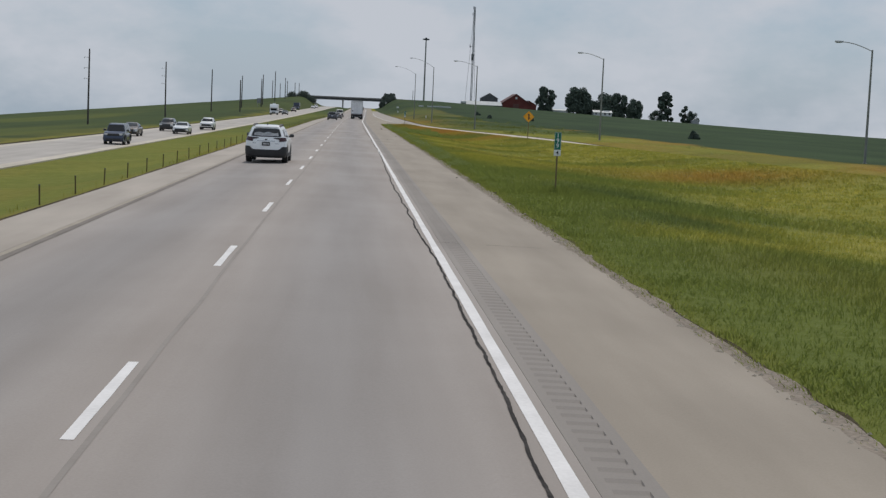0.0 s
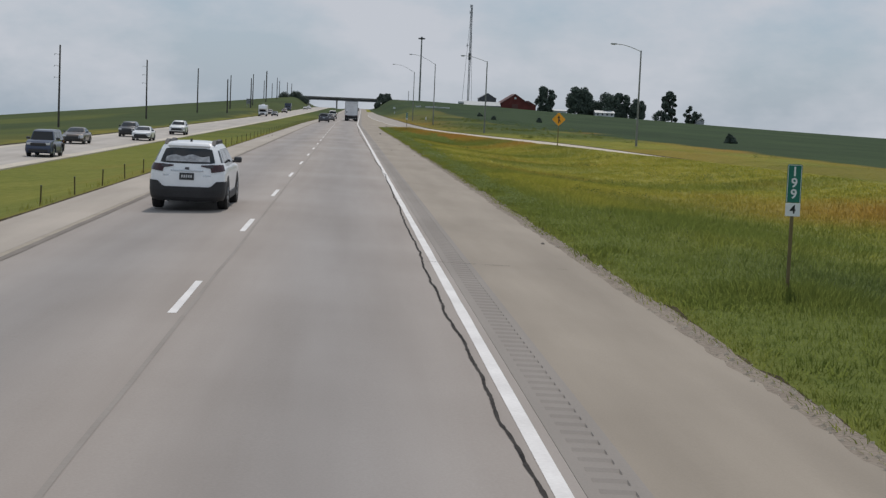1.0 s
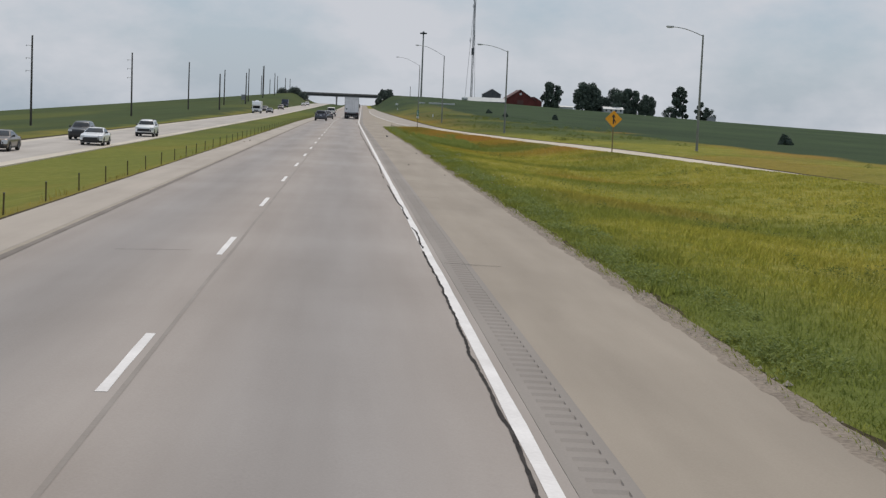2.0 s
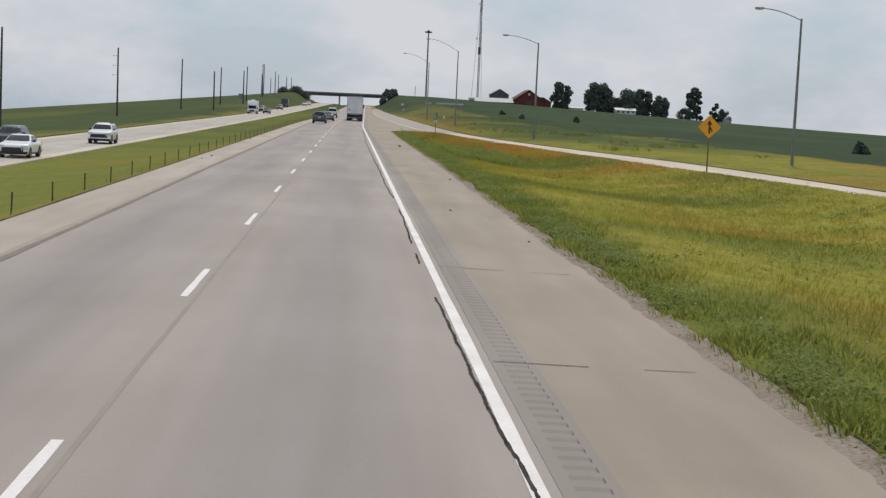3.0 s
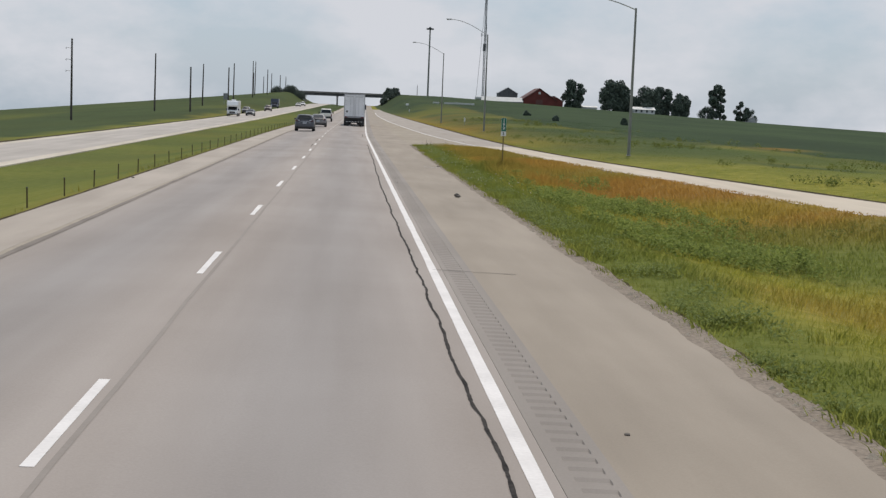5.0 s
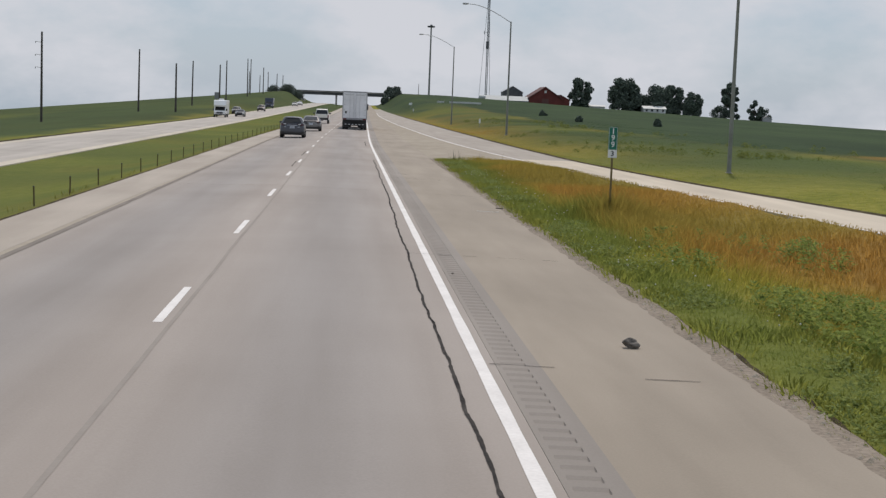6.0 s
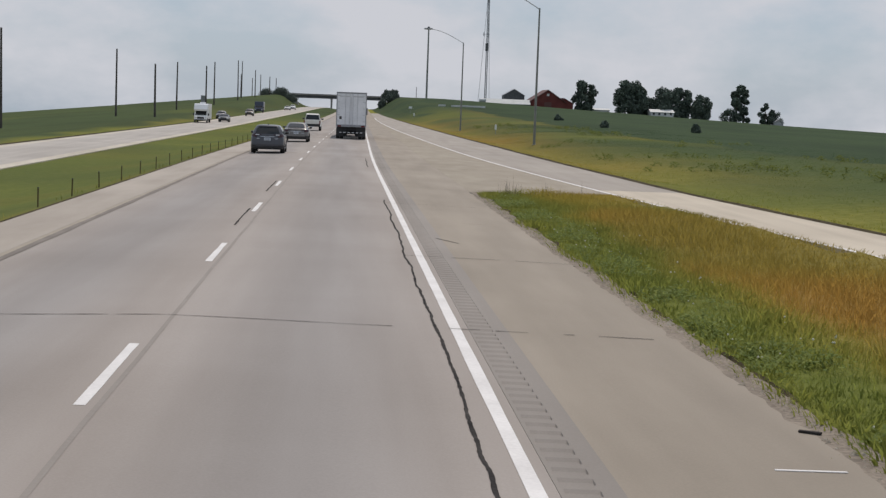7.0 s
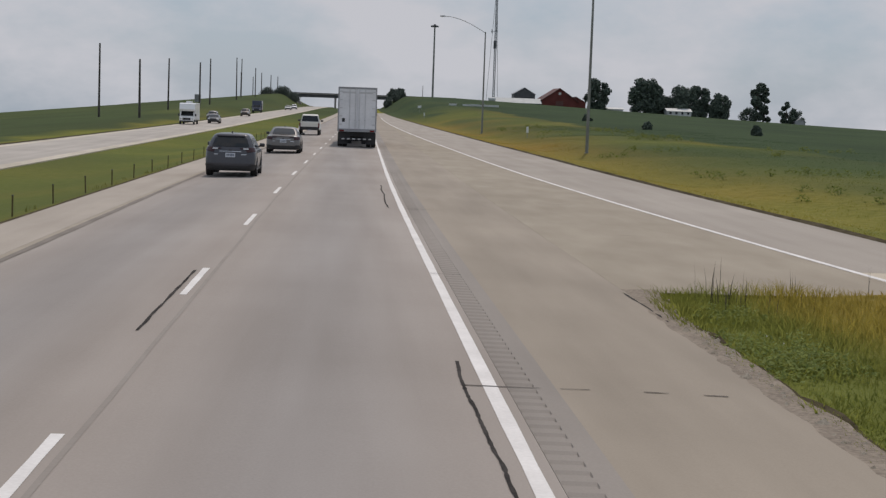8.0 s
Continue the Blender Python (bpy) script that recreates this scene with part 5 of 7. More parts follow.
rounded_car("white_estate_car", "white estate car with black lower cladding and roof rails", "car", on_main(-5.36, 38.8, -0.4), "white", (0.955, 1.0, 1.01), cladding=True, rails=True, load=True, plate="dark_plate")
rounded_car("dark_crossover_car", "dark blue-grey compact crossover car on the motorway", "car", on_main(-5.75, 262.5), "grey", (0.98, 0.92, 0.97), pale_lens=True)
rounded_car("grey_saloon_car", "grey-brown four-door saloon car on the motorway", "car", on_main(-5.1, 291.0), "taupe", saloon=True)
car("white_pickup_truck", "off-white pickup truck with a covered load bed", "pickup truck", on_main(-5.15, 346.0), "cream", L=5.7, W=1.98, H=1.90, r=0.43, clr=0.50, belt=(1.22, 1.20), hood=1.16, wf=1.85, wr=-1.75, deck=(-1.0, 1.22), glass=(-0.62, -0.50, 0.80, 1.42), tail="tall", bed=True)
# oncoming traffic, first cluster and second cluster
car("dark_off_road_car", "dark blue off-road car with a pale roof on the far carriageway", "car", on_far(-22.5, 106.5), "blue", L=4.7, W=1.88, H=1.84, r=0.40, clr=0.28, belt=(1.16, 1.14), hood=1.10, glass=(-2.30, -2.15, 0.55, 0.98), cladding=True, group="oncoming traffic")
rounded_car("brown_saloon_car", "brown saloon car on the far carriageway", "car", on_far(-25.6, 136.5), "bronze", saloon=True, group="oncoming traffic")
rounded_car("white_saloon_car", "white saloon car on the far carriageway", "car", on_far(-22.4, 156.5), "white", saloon=True, group="oncoming traffic")
rounded_car("dark_crossover_car", "black crossover car beside a white saloon on the far carriageway", "car", on_far(-25.5, 168.0), "black", (0.98, 0.95, 1.02), group="oncoming traffic")
rounded_car("white_crossover_car", "white crossover car with a dark roof rack on the far carriageway", "car", on_far(-22.4, 188.5), "white", (1.02, 0.98, 1.06), rails=True, group="oncoming traffic")
rounded_car("dark_saloon_car", "black saloon car behind a motorhome on the far carriageway", "car", on_far(-23.4, 452.0), "black", saloon=True, group="oncoming traffic")
rounded_car("grey_crossover_car", "grey crossover car on the far carriageway", "car", on_far(-26.4, 482.0), "taupe", group="oncoming traffic")
rounded_car("bronze_crossover_car", "brown crossover car on the far carriageway", "car", on_far(-23.8, 530.0), "bronze", group="oncoming traffic")
rounded_car("far_saloon_car", "pale saloon car far off on the far carriageway", "car", on_far(-20.6, 672.0), "cream", saloon=True, group="oncoming traffic")
rounded_car("far_crossover_car", "white crossover car far off on the far carriageway", "car", on_far(-20.0, 705.0), "white", group="oncoming traffic")


def box_vehicle(name, label, category, m, box_mat, cab_mat, L, W, H, floor, over_cab):
    """A motorhome or box lorry, y ahead."""
    ob = thing(name, label, category, m, "oncoming traffic")
    bm = bmesh.new()
    box(bm, (-W / 2, -L / 2, floor), (W / 2, L / 2 - 1.9, H), 0.08, 3)
    part("box_body", bm, box_mat, ob)
    if over_cab:
        bm = bmesh.new()
        prism(bm, [(L / 2 - 1.92, 2.0), (L / 2 - 0.75, 2.02), (L / 2 - 0.55, 2.3), (L / 2 - 1.0, H - 0.15), (L / 2 - 1.92, H - 0.02)], "x", -W / 2 + 0.06, W / 2 - 0.06)
        part("over_cab_bunk", bm, box_mat, ob)
        bm = bmesh.new()
        box(bm, (-0.45, -0.6, H - 0.01), (0.45, 0.3, H + 0.26), 0.05)
        part("roof_air_unit", bm, CAR["white"], ob)
    bm = bmesh.new()
    prism(bm, [(L / 2 - 1.95, 0.38), (L / 2 - 1.95, 2.0), (L / 2 - 1.35, 2.02), (L / 2 - 0.72, 1.30), (L / 2 - 0.08, 1.18), (L / 2, 0.95), (L / 2, 0.40)], "x", -W / 2 + 0.16, W / 2 - 0.16)
    part("cab", bm, cab_mat, ob)
    bm = bmesh.new()
    slab(bm, ((W / 2 - 0.28, L / 2 - 0.70, 1.30), (-W / 2 + 0.28, L / 2 - 0.70, 1.30), (-W / 2 + 0.34, L / 2 - 1.30, 1.97), (W / 2 - 0.34, L / 2 - 1.30, 1.97)), (0, 0.72, 0.63), 0.02)
    part("windscreen", bm, CAR["glass"], ob)
    bm = bmesh.new()
    box(bm, (-0.6, L / 2 - 0.05, 0.66), (0.6, L / 2 + 0.02, 1.0), 0.02)
    box(bm, (-W / 2 + 0.2, L / 2 - 0.1, 0.38), (W / 2 - 0.2, L / 2 + 0.06, 0.58), 0.03)
    part("grille", bm, CAR["clad"], ob)
    for sx in (-1, 1):
        bm = bmesh.new()
        a, b = sx * (W / 2 - 0.5), sx * (W / 2 - 0.22)
        box(bm, (min(a, b), L / 2 - 0.1, 0.74), (max(a, b), L / 2 + 0.025, 0.96), 0.02)
        part("head_lamp", bm, CAR["clear"], ob)
        bm = bmesh.new()
        a, b = sx * (W / 2 - 0.1), sx * (W / 2 + 0.16)
        box(bm, (min(a, b), L / 2 - 0.95, 1.25), (max(a, b), L / 2 - 0.85, 1.62), 0.03)
        part("wing_mirror", bm, CAR["black"], ob)
    bm = bmesh.new()
    box(bm, (-W / 2 + 0.25, -L / 2 + 0.3, 0.35), (W / 2 - 0.25, L / 2 - 1.95, floor + 0.01))
    part("chassis", bm, CAR["clad"], ob)
    rim, tyre = wheel_meshes(0.38, 0.26)
    for sx in (-1, 1):
        for cy in (L / 2 - 0.95, -L / 2 + 1.9):
            wheel = shared("wheel", rim, ob, pose(sx * (W / 2 - 0.2), cy, 0.38))
            shared("tyre", tyre, wheel, Matrix())
    return ob


box_vehicle("motorhome", "white motorhome with a bunk over its cab on the far carriageway", "motorhome", on_far(-26.2, 440.0), CAR["white"], CAR["white"], 7.6, 2.45, 3.25, 0.62, True)
box_vehicle("box_lorry", "dark blue box lorry on the far carriageway", "lorry", on_far(-25.0, 590.0), CAR["blue"], CAR["blue"], 7.0, 2.4, 3.0, 0.8, False)


def semi_truck(m):
    ob = thing("semi_truck", "articulated lorry with a pale grey box trailer and closed doors", "lorry", m)
    pale = surf("pale_grey_trailer_panel", (0.66, 0.67, 0.70), (0.78, 0.79, 0.82), 0.5, 7, 0.45, 0.05)
    door_m = surf("weathered_trailer_door", (0.66, 0.675, 0.70), (0.79, 0.80, 0.83), 0.9, 6, 0.5, 0.1)
    frame_m = surf("grey_trailer_frame", (0.24, 0.25, 0.27), (0.36, 0.37, 0.39), 1, 10, 0.45, 0.05, metal=0.4)
    rod_m = surf("pale_lock_rod", (0.50, 0.51, 0.53), (0.62, 0.63, 0.65), 1, 10, 0.45, 0.05, metal=0.2)
    W, L, z0, z1 = 2.58, 15.6, 1.14, 4.02
    bm = bmesh.new()
    box(bm, (-W / 2, 0.06, z0), (W / 2, L, z1), 0.03)
    part("trailer_box", bm, pale, ob)
    bm = bmesh.new()
    for lo, hi in (((-W / 2 - 0.012, 0.0, z0 - 0.10), (-W / 2 + 0.07, 0.12, z1 + 0.012)), ((W / 2 - 0.07, 0.0, z0 - 0.10), (W / 2 + 0.012, 0.12, z1 + 0.012)), ((-W / 2 + 0.07, 0.0, z1 - 0.11), (W / 2 - 0.07, 0.12, z1 + 0.012)), ((-W / 2 + 0.07, -0.03, z0 - 0.10), (W / 2 - 0.07, 0.12, z0 + 0.09))):
        box(bm, lo, hi, 0.012)
    part("rear_frame", bm, frame_m, ob, "grey steel frame round the trailer doors")
    # extra black sheets, added to darken the open gap below the doors
    for a, b in ((-1.24, -0.34), (0.34, 1.24)):
        bm = bmesh.new()
        box(bm, (a, 1.0, 0.22), (b, 1.02, z0 - 0.02), 0.004)
        part("mud_flap", bm, CAR["clad"], ob, "black rubber mud flap")
    # black filler box, added so that the underside reads dark
    bm = bmesh.new()
    box(bm, (-0.55, 1.1, 0.40), (0.55, 4.4, z0 - 0.02), 0.03)
    part("dark_underside_filler", bm, CAR["clad"], ob)
    for sx in (-1, 1):
        bm = bmesh.new()
        a, b = sx * 0.014, sx * (W / 2 - 0.072)
        box(bm, (min(a, b), 0.012, z0 + 0.10), (max(a, b), 0.075, z1 - 0.12), 0.01)
        door = part("rear_door", bm, door_m, ob, "closed pale grey trailer door")
        for k in (0.13, 0.52):
            bm = bmesh.new()
            rod(bm, (sx * k, -0.012, z0 + 0.03), (sx * k, -0.012, z1 - 0.06), 0.019, sides=8)
            box(bm, (sx * k - 0.05, -0.03, z0 + 0.65), (sx * k + 0.05, 0.012, z0 + 0.72))
            part("lock_rod", bm, rod_m, door)
        for k in range(5):
            bm = bmesh.new()
            z = z0 + 0.35 + k * 0.55
            a, b = sx * (W / 2 - 0.03), sx * (W / 2 - 0.30)
            box(bm, (min(a, b), -0.012, z), (max(a, b), 0.014, z + 0.075), 0.008)
            part("hinge", bm, rod_m, door)
        bm = bmesh.new()
        a, b = sx * 0.10, sx * 1.02
        box(bm, (min(a, b), 0.004, z1 - 0.42), (max(a, b), 0.013, z1 - 0.30))
        part("faded_lettering_bar", bm, surf("faded_bar", (0.52, 0.53, 0.55), (0.60, 0.61, 0.63), 2, 10, 0.6, 0), door, "faded unreadable bar")
        # lights, flaps
        bm = bmesh.new()
        a, b = sx * 0.86, sx * 1.18
        box(bm, (min(a, b), -0.05, z0 - 0.085), (max(a, b), -0.028, z0 + 0.03), 0.01)
        part("tail_lamp", bm, CAR["red"], ob)
        bm = bmesh.new()
        a, b = sx * 0.62, sx * 1.22
        box(bm, (min(a, b), 0.25, 0.22), (max(a, b), 0.28, z0 - 0.10), 0.006)
        part("mud_flap", bm, CAR["clad"], ob, "black rubber mud flap")
    bm = bmesh.new()
    box(bm, (-1.02, 0.004, z0 + 0.55), (-0.82, 0.02, z0 + 0.80))
    part("placard", bm, CAR["clad"], ob, "small dark placard on the door")
    bm = bmesh.new()
    box(bm, (-1.15, 0.0, 0.50), (1.15, 0.10, 0.62), 0.015)
    for sx in (-1, 1):
        box(bm, (sx * 0.55 - 0.05, 0.0, 0.60), (sx * 0.55 + 0.05, 0.10, z0 - 0.08))
    part("underride_guard", bm, CAR["clad"], ob, "steel bar below the doors")
    bm = bmesh.new()
    for k in range(6):
        box(bm, (-1.0 + k * 0.36, -0.006, 0.52), (-0.82 + k * 0.36, -0.001, 0.60))
    part("reflective_strip", bm, CAR["bar"], ob)
    bm = bmesh.new()
    box(bm, (-0.55, 0.4, 0.72), (0.55, L - 1.0, z0), 0.02)
    part("chassis", bm, CAR["clad"], ob)
    rim, tyre = wheel_meshes(0.50, 0.30)
    for cy in (1.15, 2.45, 12.9, 14.2, 18.3):
        for sx in (-1, 1):
            for off in ((0.16, 0.49) if cy < 18 else (0.16,)):
                wheel = shared("wheel", rim, ob, pose(sx * (W / 2 - off), cy, 0.50))
                shared("tyre", tyre, wheel, Matrix())
    cab_m = paint_mat("dark_tractor_paint", (0.10, 0.11, 0.13))
    bm = bmesh.new()
    prism(bm, [(16.1, 0.9), (16.1, 3.75), (17.0, 3.72), (18.0, 2.9), (18.3, 1.95), (19.9, 1.72), (20.1, 0.6), (16.6, 0.6)], "x", -1.18, 1.18)
    part("tractor_cab", bm, cab_m, ob)
    for sx in (-1, 1):
        bm = bmesh.new()
        a, b = sx * 1.22, sx * 1.48
        box(bm, (min(a, b), 17.85, 2.05), (max(a, b), 18.0, 2.75), 0.04)
        box(bm, (min(sx * 1.1, a), 17.9, 2.6), (max(sx * 1.1, a), 17.95, 2.66))
        part("wing_mirror", bm, CAR["black"], ob)
        bm = bmesh.new()
        rod(bm, (sx * 1.0, 16.0, 0.9), (sx * 1.0, 16.0, 4.0), 0.075, sides=10)
        part("exhaust_stack", bm, CAR["chrome"], ob)
    return ob


semi_truck(on_main(-1.0, 307.0, -0.5))

# ---- roadside furniture ----
def zat(x, y):
    return float(ground_z(np.array(x), np.array(y)))


def street_lamp(x, y, top, arm=3.1, rise=0.72):
    g = zat(x, y)
    ob = thing("street_lamp", "tall galvanised street lamp with one long curved arm", "street lamp", pose(x, y, g), "street lamps along the slip road")
    h = top - g
    bm = bmesh.new()
    rod(bm, (0, 0, 0.0), (0, 0, h), 0.125, 0.075, 12)
    part("pole", bm, MAT["lamp_steel"], ob)
    bm = bmesh.new()
    box(bm, (-0.17, -0.17, -0.25), (0.17, 0.17, 0.03), 0.01)
    part("base_plate", bm, MAT["bridge"], ob)
    bm = bmesh.new()
    pts = [Vector((-arm * k / 8, 0, h - 0.12 + rise * math.sin(math.pi / 2 * k / 8))) for k in range(9)]
    for a, b in zip(pts, pts[1:]):
        rod(bm, a, b, 0.042, 0.040, 8)
    part("arm", bm, MAT["lamp_arm"], ob, "pale aluminium arm")
    bm = bmesh.new()
    e = pts[-1]
    box(bm, (e.x - 0.62, -0.16, e.z - 0.07), (e.x + 0.05, 0.16, e.z + 0.09), 0.05, 2)
    head = part("lamp_head", bm, MAT["lamp_arm"], ob, "flat grey lamp head")
    bm = bmesh.new()
    box(bm, (e.x - 0.52, -0.12, e.z - 0.11), (e.x - 0.12, 0.12, e.z - 0.072), 0.02)
    part("lens", bm, MAT["lens"], head)


for x, y, top, arm, rise in ((42.9, 100, 9.5, 2.7, 0.7), (30.5, 166.8, 10.35, 2.8, 0.72), (18.92, 227.1, 10.5, 3.4, 0.8), (16.2, 317, 12.6, 4.9, 1.9), (15.3, 397, 12.8, 5.2, 1.9)):
    street_lamp(x, y, top, arm, rise)


def utility_pole(x, y, top, lean=0.0, arms=True):
    g = zat(x, y)
    h = top - g
    ob = thing("utility_pole", "tall dark weathered timber utility pole in a field", "utility pole", pose(x, y, g - 0.3, 0, lean, 0), "utility poles")
    bm = bmesh.new()
    rod(bm, (0, 0, 0), (0, 0, h + 0.3), 0.24, 0.17, 10)
    part("pole", bm, MAT["pole_wood"], ob)
    if arms:
        for k, z in enumerate((h * 0.76, h * 0.62, h * 0.90)):
            bm = bmesh.new()
            rod(bm, (0, 0, z), (-1.15, 0, z + 0.14), 0.05, 0.04, 6)
            rod(bm, (-1.15, 0, z + 0.14), (-1.15, 0, z - 0.16), 0.075, 0.06, 8)
            part("insulator_bracket", bm, MAT["galv"], ob)


for k, (x, y, top) in enumerate(((-65.6, 340, 13.9), (-58.3, 430.2, 13.8), (-52.9, 519, 14.0), (-47.4, 590.4, 13.4), (-42.5, 650, 15.4), (-42.3, 750, 19.0), (-41.0, 835, 17.6), (-38.1, 900, 16.2), (-37.6, 955, 16.6),
                                 (-40.2, 486.5, 10.2), (-39.3, 588, 12.6), (-47, 838, 21.2), (-52, 905, 17.0), (-44.0, 930, 17.6), (-50.0, 960, 16.2), (45.5, 1200, 18.4))):
    utility_pole(x, y, top, (0.2, -0.3, 0.1, 0.4)[k % 4], k < 2)


def barrier_post(y):
    x = -9.65 + float(bend(y))
    ob = thing("barrier_post", "slim dark steel post standing in the median grass", "post", pose(x, y, zat(x, y) - 0.05, random.uniform(-2, 2), random.uniform(-2, 2), 0), "posts along the median")
    bm = bmesh.new()
    box(bm, (-0.021, -0.018, 0), (0.021, 0.018, 0.58), 0.008)
    part("shaft", bm, MAT["post_paint"], ob)
    bm = bmesh.new()
    box(bm, (-0.025, -0.022, 0.565), (0.025, 0.022, 0.59), 0.006)
    part("cap", bm, MAT["dark_steel"], ob)


for k in range(70):
    barrier_post(0.35 + k * 5.05)


def text_part(name, words, size, m, parent, material, label=""):
    cu = bpy.data.curves.new(name, "FONT")
    cu.body, cu.size, cu.align_x, cu.align_y, cu.extrude, cu.offset = words, size, "CENTER", "CENTER", 0.002, 0.004
    tmp = new("text_source", cu)
    me = bpy.data.meshes.new_from_object(tmp.evaluated_get(bpy.context.evaluated_depsgraph_get()))
    bpy.data.objects.remove(tmp)
    me.materials.clear()
    me.materials.append(material)
    ob = new(name, me)
    ob.parent, ob.matrix_basis = parent, m
    return tagged(ob, label)


def mile_marker(x, y, top, digits, tenth, turn):
    g = zat(x, y)
    ob = thing("mile_marker_sign", "narrow green distance marker with a white plate on a steel post", "road sign", pose(x, y, g, 0, 0, turn), "distance markers")
    h = top - g
    bm = bmesh.new()
    prism(bm, [(-0.027, 0.0), (0.027, 0.0), (0.027, 0.03), (0.012, 0.03), (0.012, 0.012), (-0.012, 0.012), (-0.012, 0.03), (-0.027, 0.03)], "z", -0.3, h - 0.04)
    part("post", bm, MAT["sign_post"], ob)
    bm = bmesh.new()
    prism(bm, [(-0.122, h - 0.62), (0.122, h - 0.62), (0.122, h - 0.02), (0.10, h), (-0.10, h), (-0.122, h - 0.02)], "y", -0.012, -0.004)
    plate = part("green_plate", bm, MAT["sign_green"], ob, "green reflective plate")
    bm = bmesh.new()
    for lo, hi in (((-0.112, -0.0145, h - 0.61), (-0.104, -0.012, h - 0.015)), ((0.104, -0.0145, h - 0.61), (0.112, -0.012, h - 0.015)), ((-0.104, -0.0145, h - 0.018), (0.104, -0.012, h - 0.010))):
        box(bm, lo, hi)
    part("border", bm, MAT["sign_white"], plate)
    bm = bmesh.new()
    box(bm, (-0.122, -0.012, h - 0.84), (0.122, -0.004, h - 0.625), 0.003)
    low = part("white_plate", bm, MAT["sign_white"], ob, "white reflective plate with a dark digit")
    for k, d in enumerate(digits):
        text_part("digit", d, 0.21, pose(0, -0.0135, h - 0.125 - 0.18 * k, 90), plate, MAT["sign_white"])
    text_part("digit", tenth, 0.19, pose(0, -0.0135, h - 0.735, 90), low, MAT["black"])


mile_marker(5.60, 24.3, 2.05, "199", "4", 0)
mile_marker(5.68, 188.0, 2.38, "199", "3", -4)


def merge_sign(x, y, top):
    g = zat(x, y)
    ob = thing("merge_warning_sign", "orange-yellow diamond warning sign with a black merging arrow", "road sign", pose(x, y, g), "")
    c = top - g - 0.645
    bm = bmesh.new()
    prism(bm, [(-0.04, 0.0), (0.04, 0.0), (0.04, 0.04), (-0.04, 0.04)], "z", -0.3, c + 0.5)
    part("post", bm, MAT["sign_post"], ob)
    d = 0.645
    rim = []
    for k in range(4):
        a = math.pi / 2 * k
        for da in (-0.07, 0.0, 0.07):
            rr = d * (0.955 if da == 0 else 0.935)
            rim.append((rr * math.cos(a + da), c + rr * math.sin(a + da)))
    bm = bmesh.new()
    prism(bm, rim, "y", -0.014, -0.004)
    plate = part("diamond_plate", bm, MAT["sign_yellow"], ob)
    bm = bmesh.new()
    prism(bm, [(-0.05, c - 0.36), (0.05, c - 0.36), (0.05, c + 0.12), (0.15, c + 0.12), (0.0, c + 0.37), (-0.15, c + 0.12), (-0.05, c + 0.12)], "y", -0.019, -0.014)
    prism(bm, [(0.05, c - 0.13), (0.05, c + 0.01), (0.17, c - 0.16), (0.17, c - 0.30)], "y", -0.019, -0.014)
    part("arrow", bm, MAT["black"], plate, "black merging arrow")


merge_sign(18.05, 140.8, 3.07)


def delineator(x, y, tall, wide=0.10):
    ob = thing("delineator_post", "small white marker post in roadside grass", "marker post", pose(x, y, zat(x, y)), "marker posts")
    bm = bmesh.new()
    box(bm, (-0.03, -0.015, -0.2), (0.03, 0.015, tall), 0.005)
    part("post", bm, MAT["galv"], ob)
    bm = bmesh.new()
    box(bm, (-wide, -0.022, tall - 0.62), (wide, -0.015, tall), 0.003)
    part("reflector_plate", bm, MAT["sign_white"], ob)


delineator(17.0, 362, 1.15, 0.12)
delineator(16.5, 600, 1.8, 0.45)
delineator(14.8, 538, 1.2, 0.14)


def board_sign(x, y, w, h, foot):
    ob = thing("field_sign", "pale grey sign board seen from behind on two posts", "road sign", pose(x, y, zat(x, y)))
    for sx in (-1, 1):
        bm = bmesh.new()
        box(bm, (sx * w * 0.32 - 0.06, -0.06, -0.3), (sx * w * 0.32 + 0.06, 0.06, foot + h), 0.01)
        part("post", bm, MAT["galv"], ob)
    bm = bmesh.new()
    box(bm, (-w / 2, 0.065, foot), (w / 2, 0.09, foot + h), 0.01)
    part("board", bm, MAT["galv"], ob)


board_sign(-41.0, 600, 1.6, 2.0, 1.5)


def high_mast(x, y, top):
    g = zat(x, y)
    ob = thing("high_mast_light", "very tall steel mast with a ring of floodlights", "light mast", pose(x, y, g))
    h = top - g
    bm = bmesh.new()
    rod(bm, (0, 0, -0.2), (0, 0, h), 0.98, 0.62, 14)
    part("mast", bm, MAT["lamp_steel"], ob)
    bm = bmesh.new()
    rod(bm, (0, 0, h - 0.7), (0, 0, h - 0.35), 2.2, 2.2, 16)
    rod(bm, (0, 0, h - 0.35), (0, 0, h + 0.9), 1.3, 0.7, 12)
    part("ring", bm, MAT["dark_steel"], ob)
    for k in range(6):
        a = 2 * math.pi * k / 6
        bm = bmesh.new()
        box(bm, (-0.75, -0.75, -1.35), (0.75, 0.75, 0.02), 0.16)
        bmesh.ops.translate(bm, verts=bm.verts[:], vec=(2.55 * math.cos(a), 2.55 * math.sin(a), h - 0.3))
        part("floodlight", bm, MAT["dark_steel"], ob)


high_mast(68.3, 1500, 75.0)


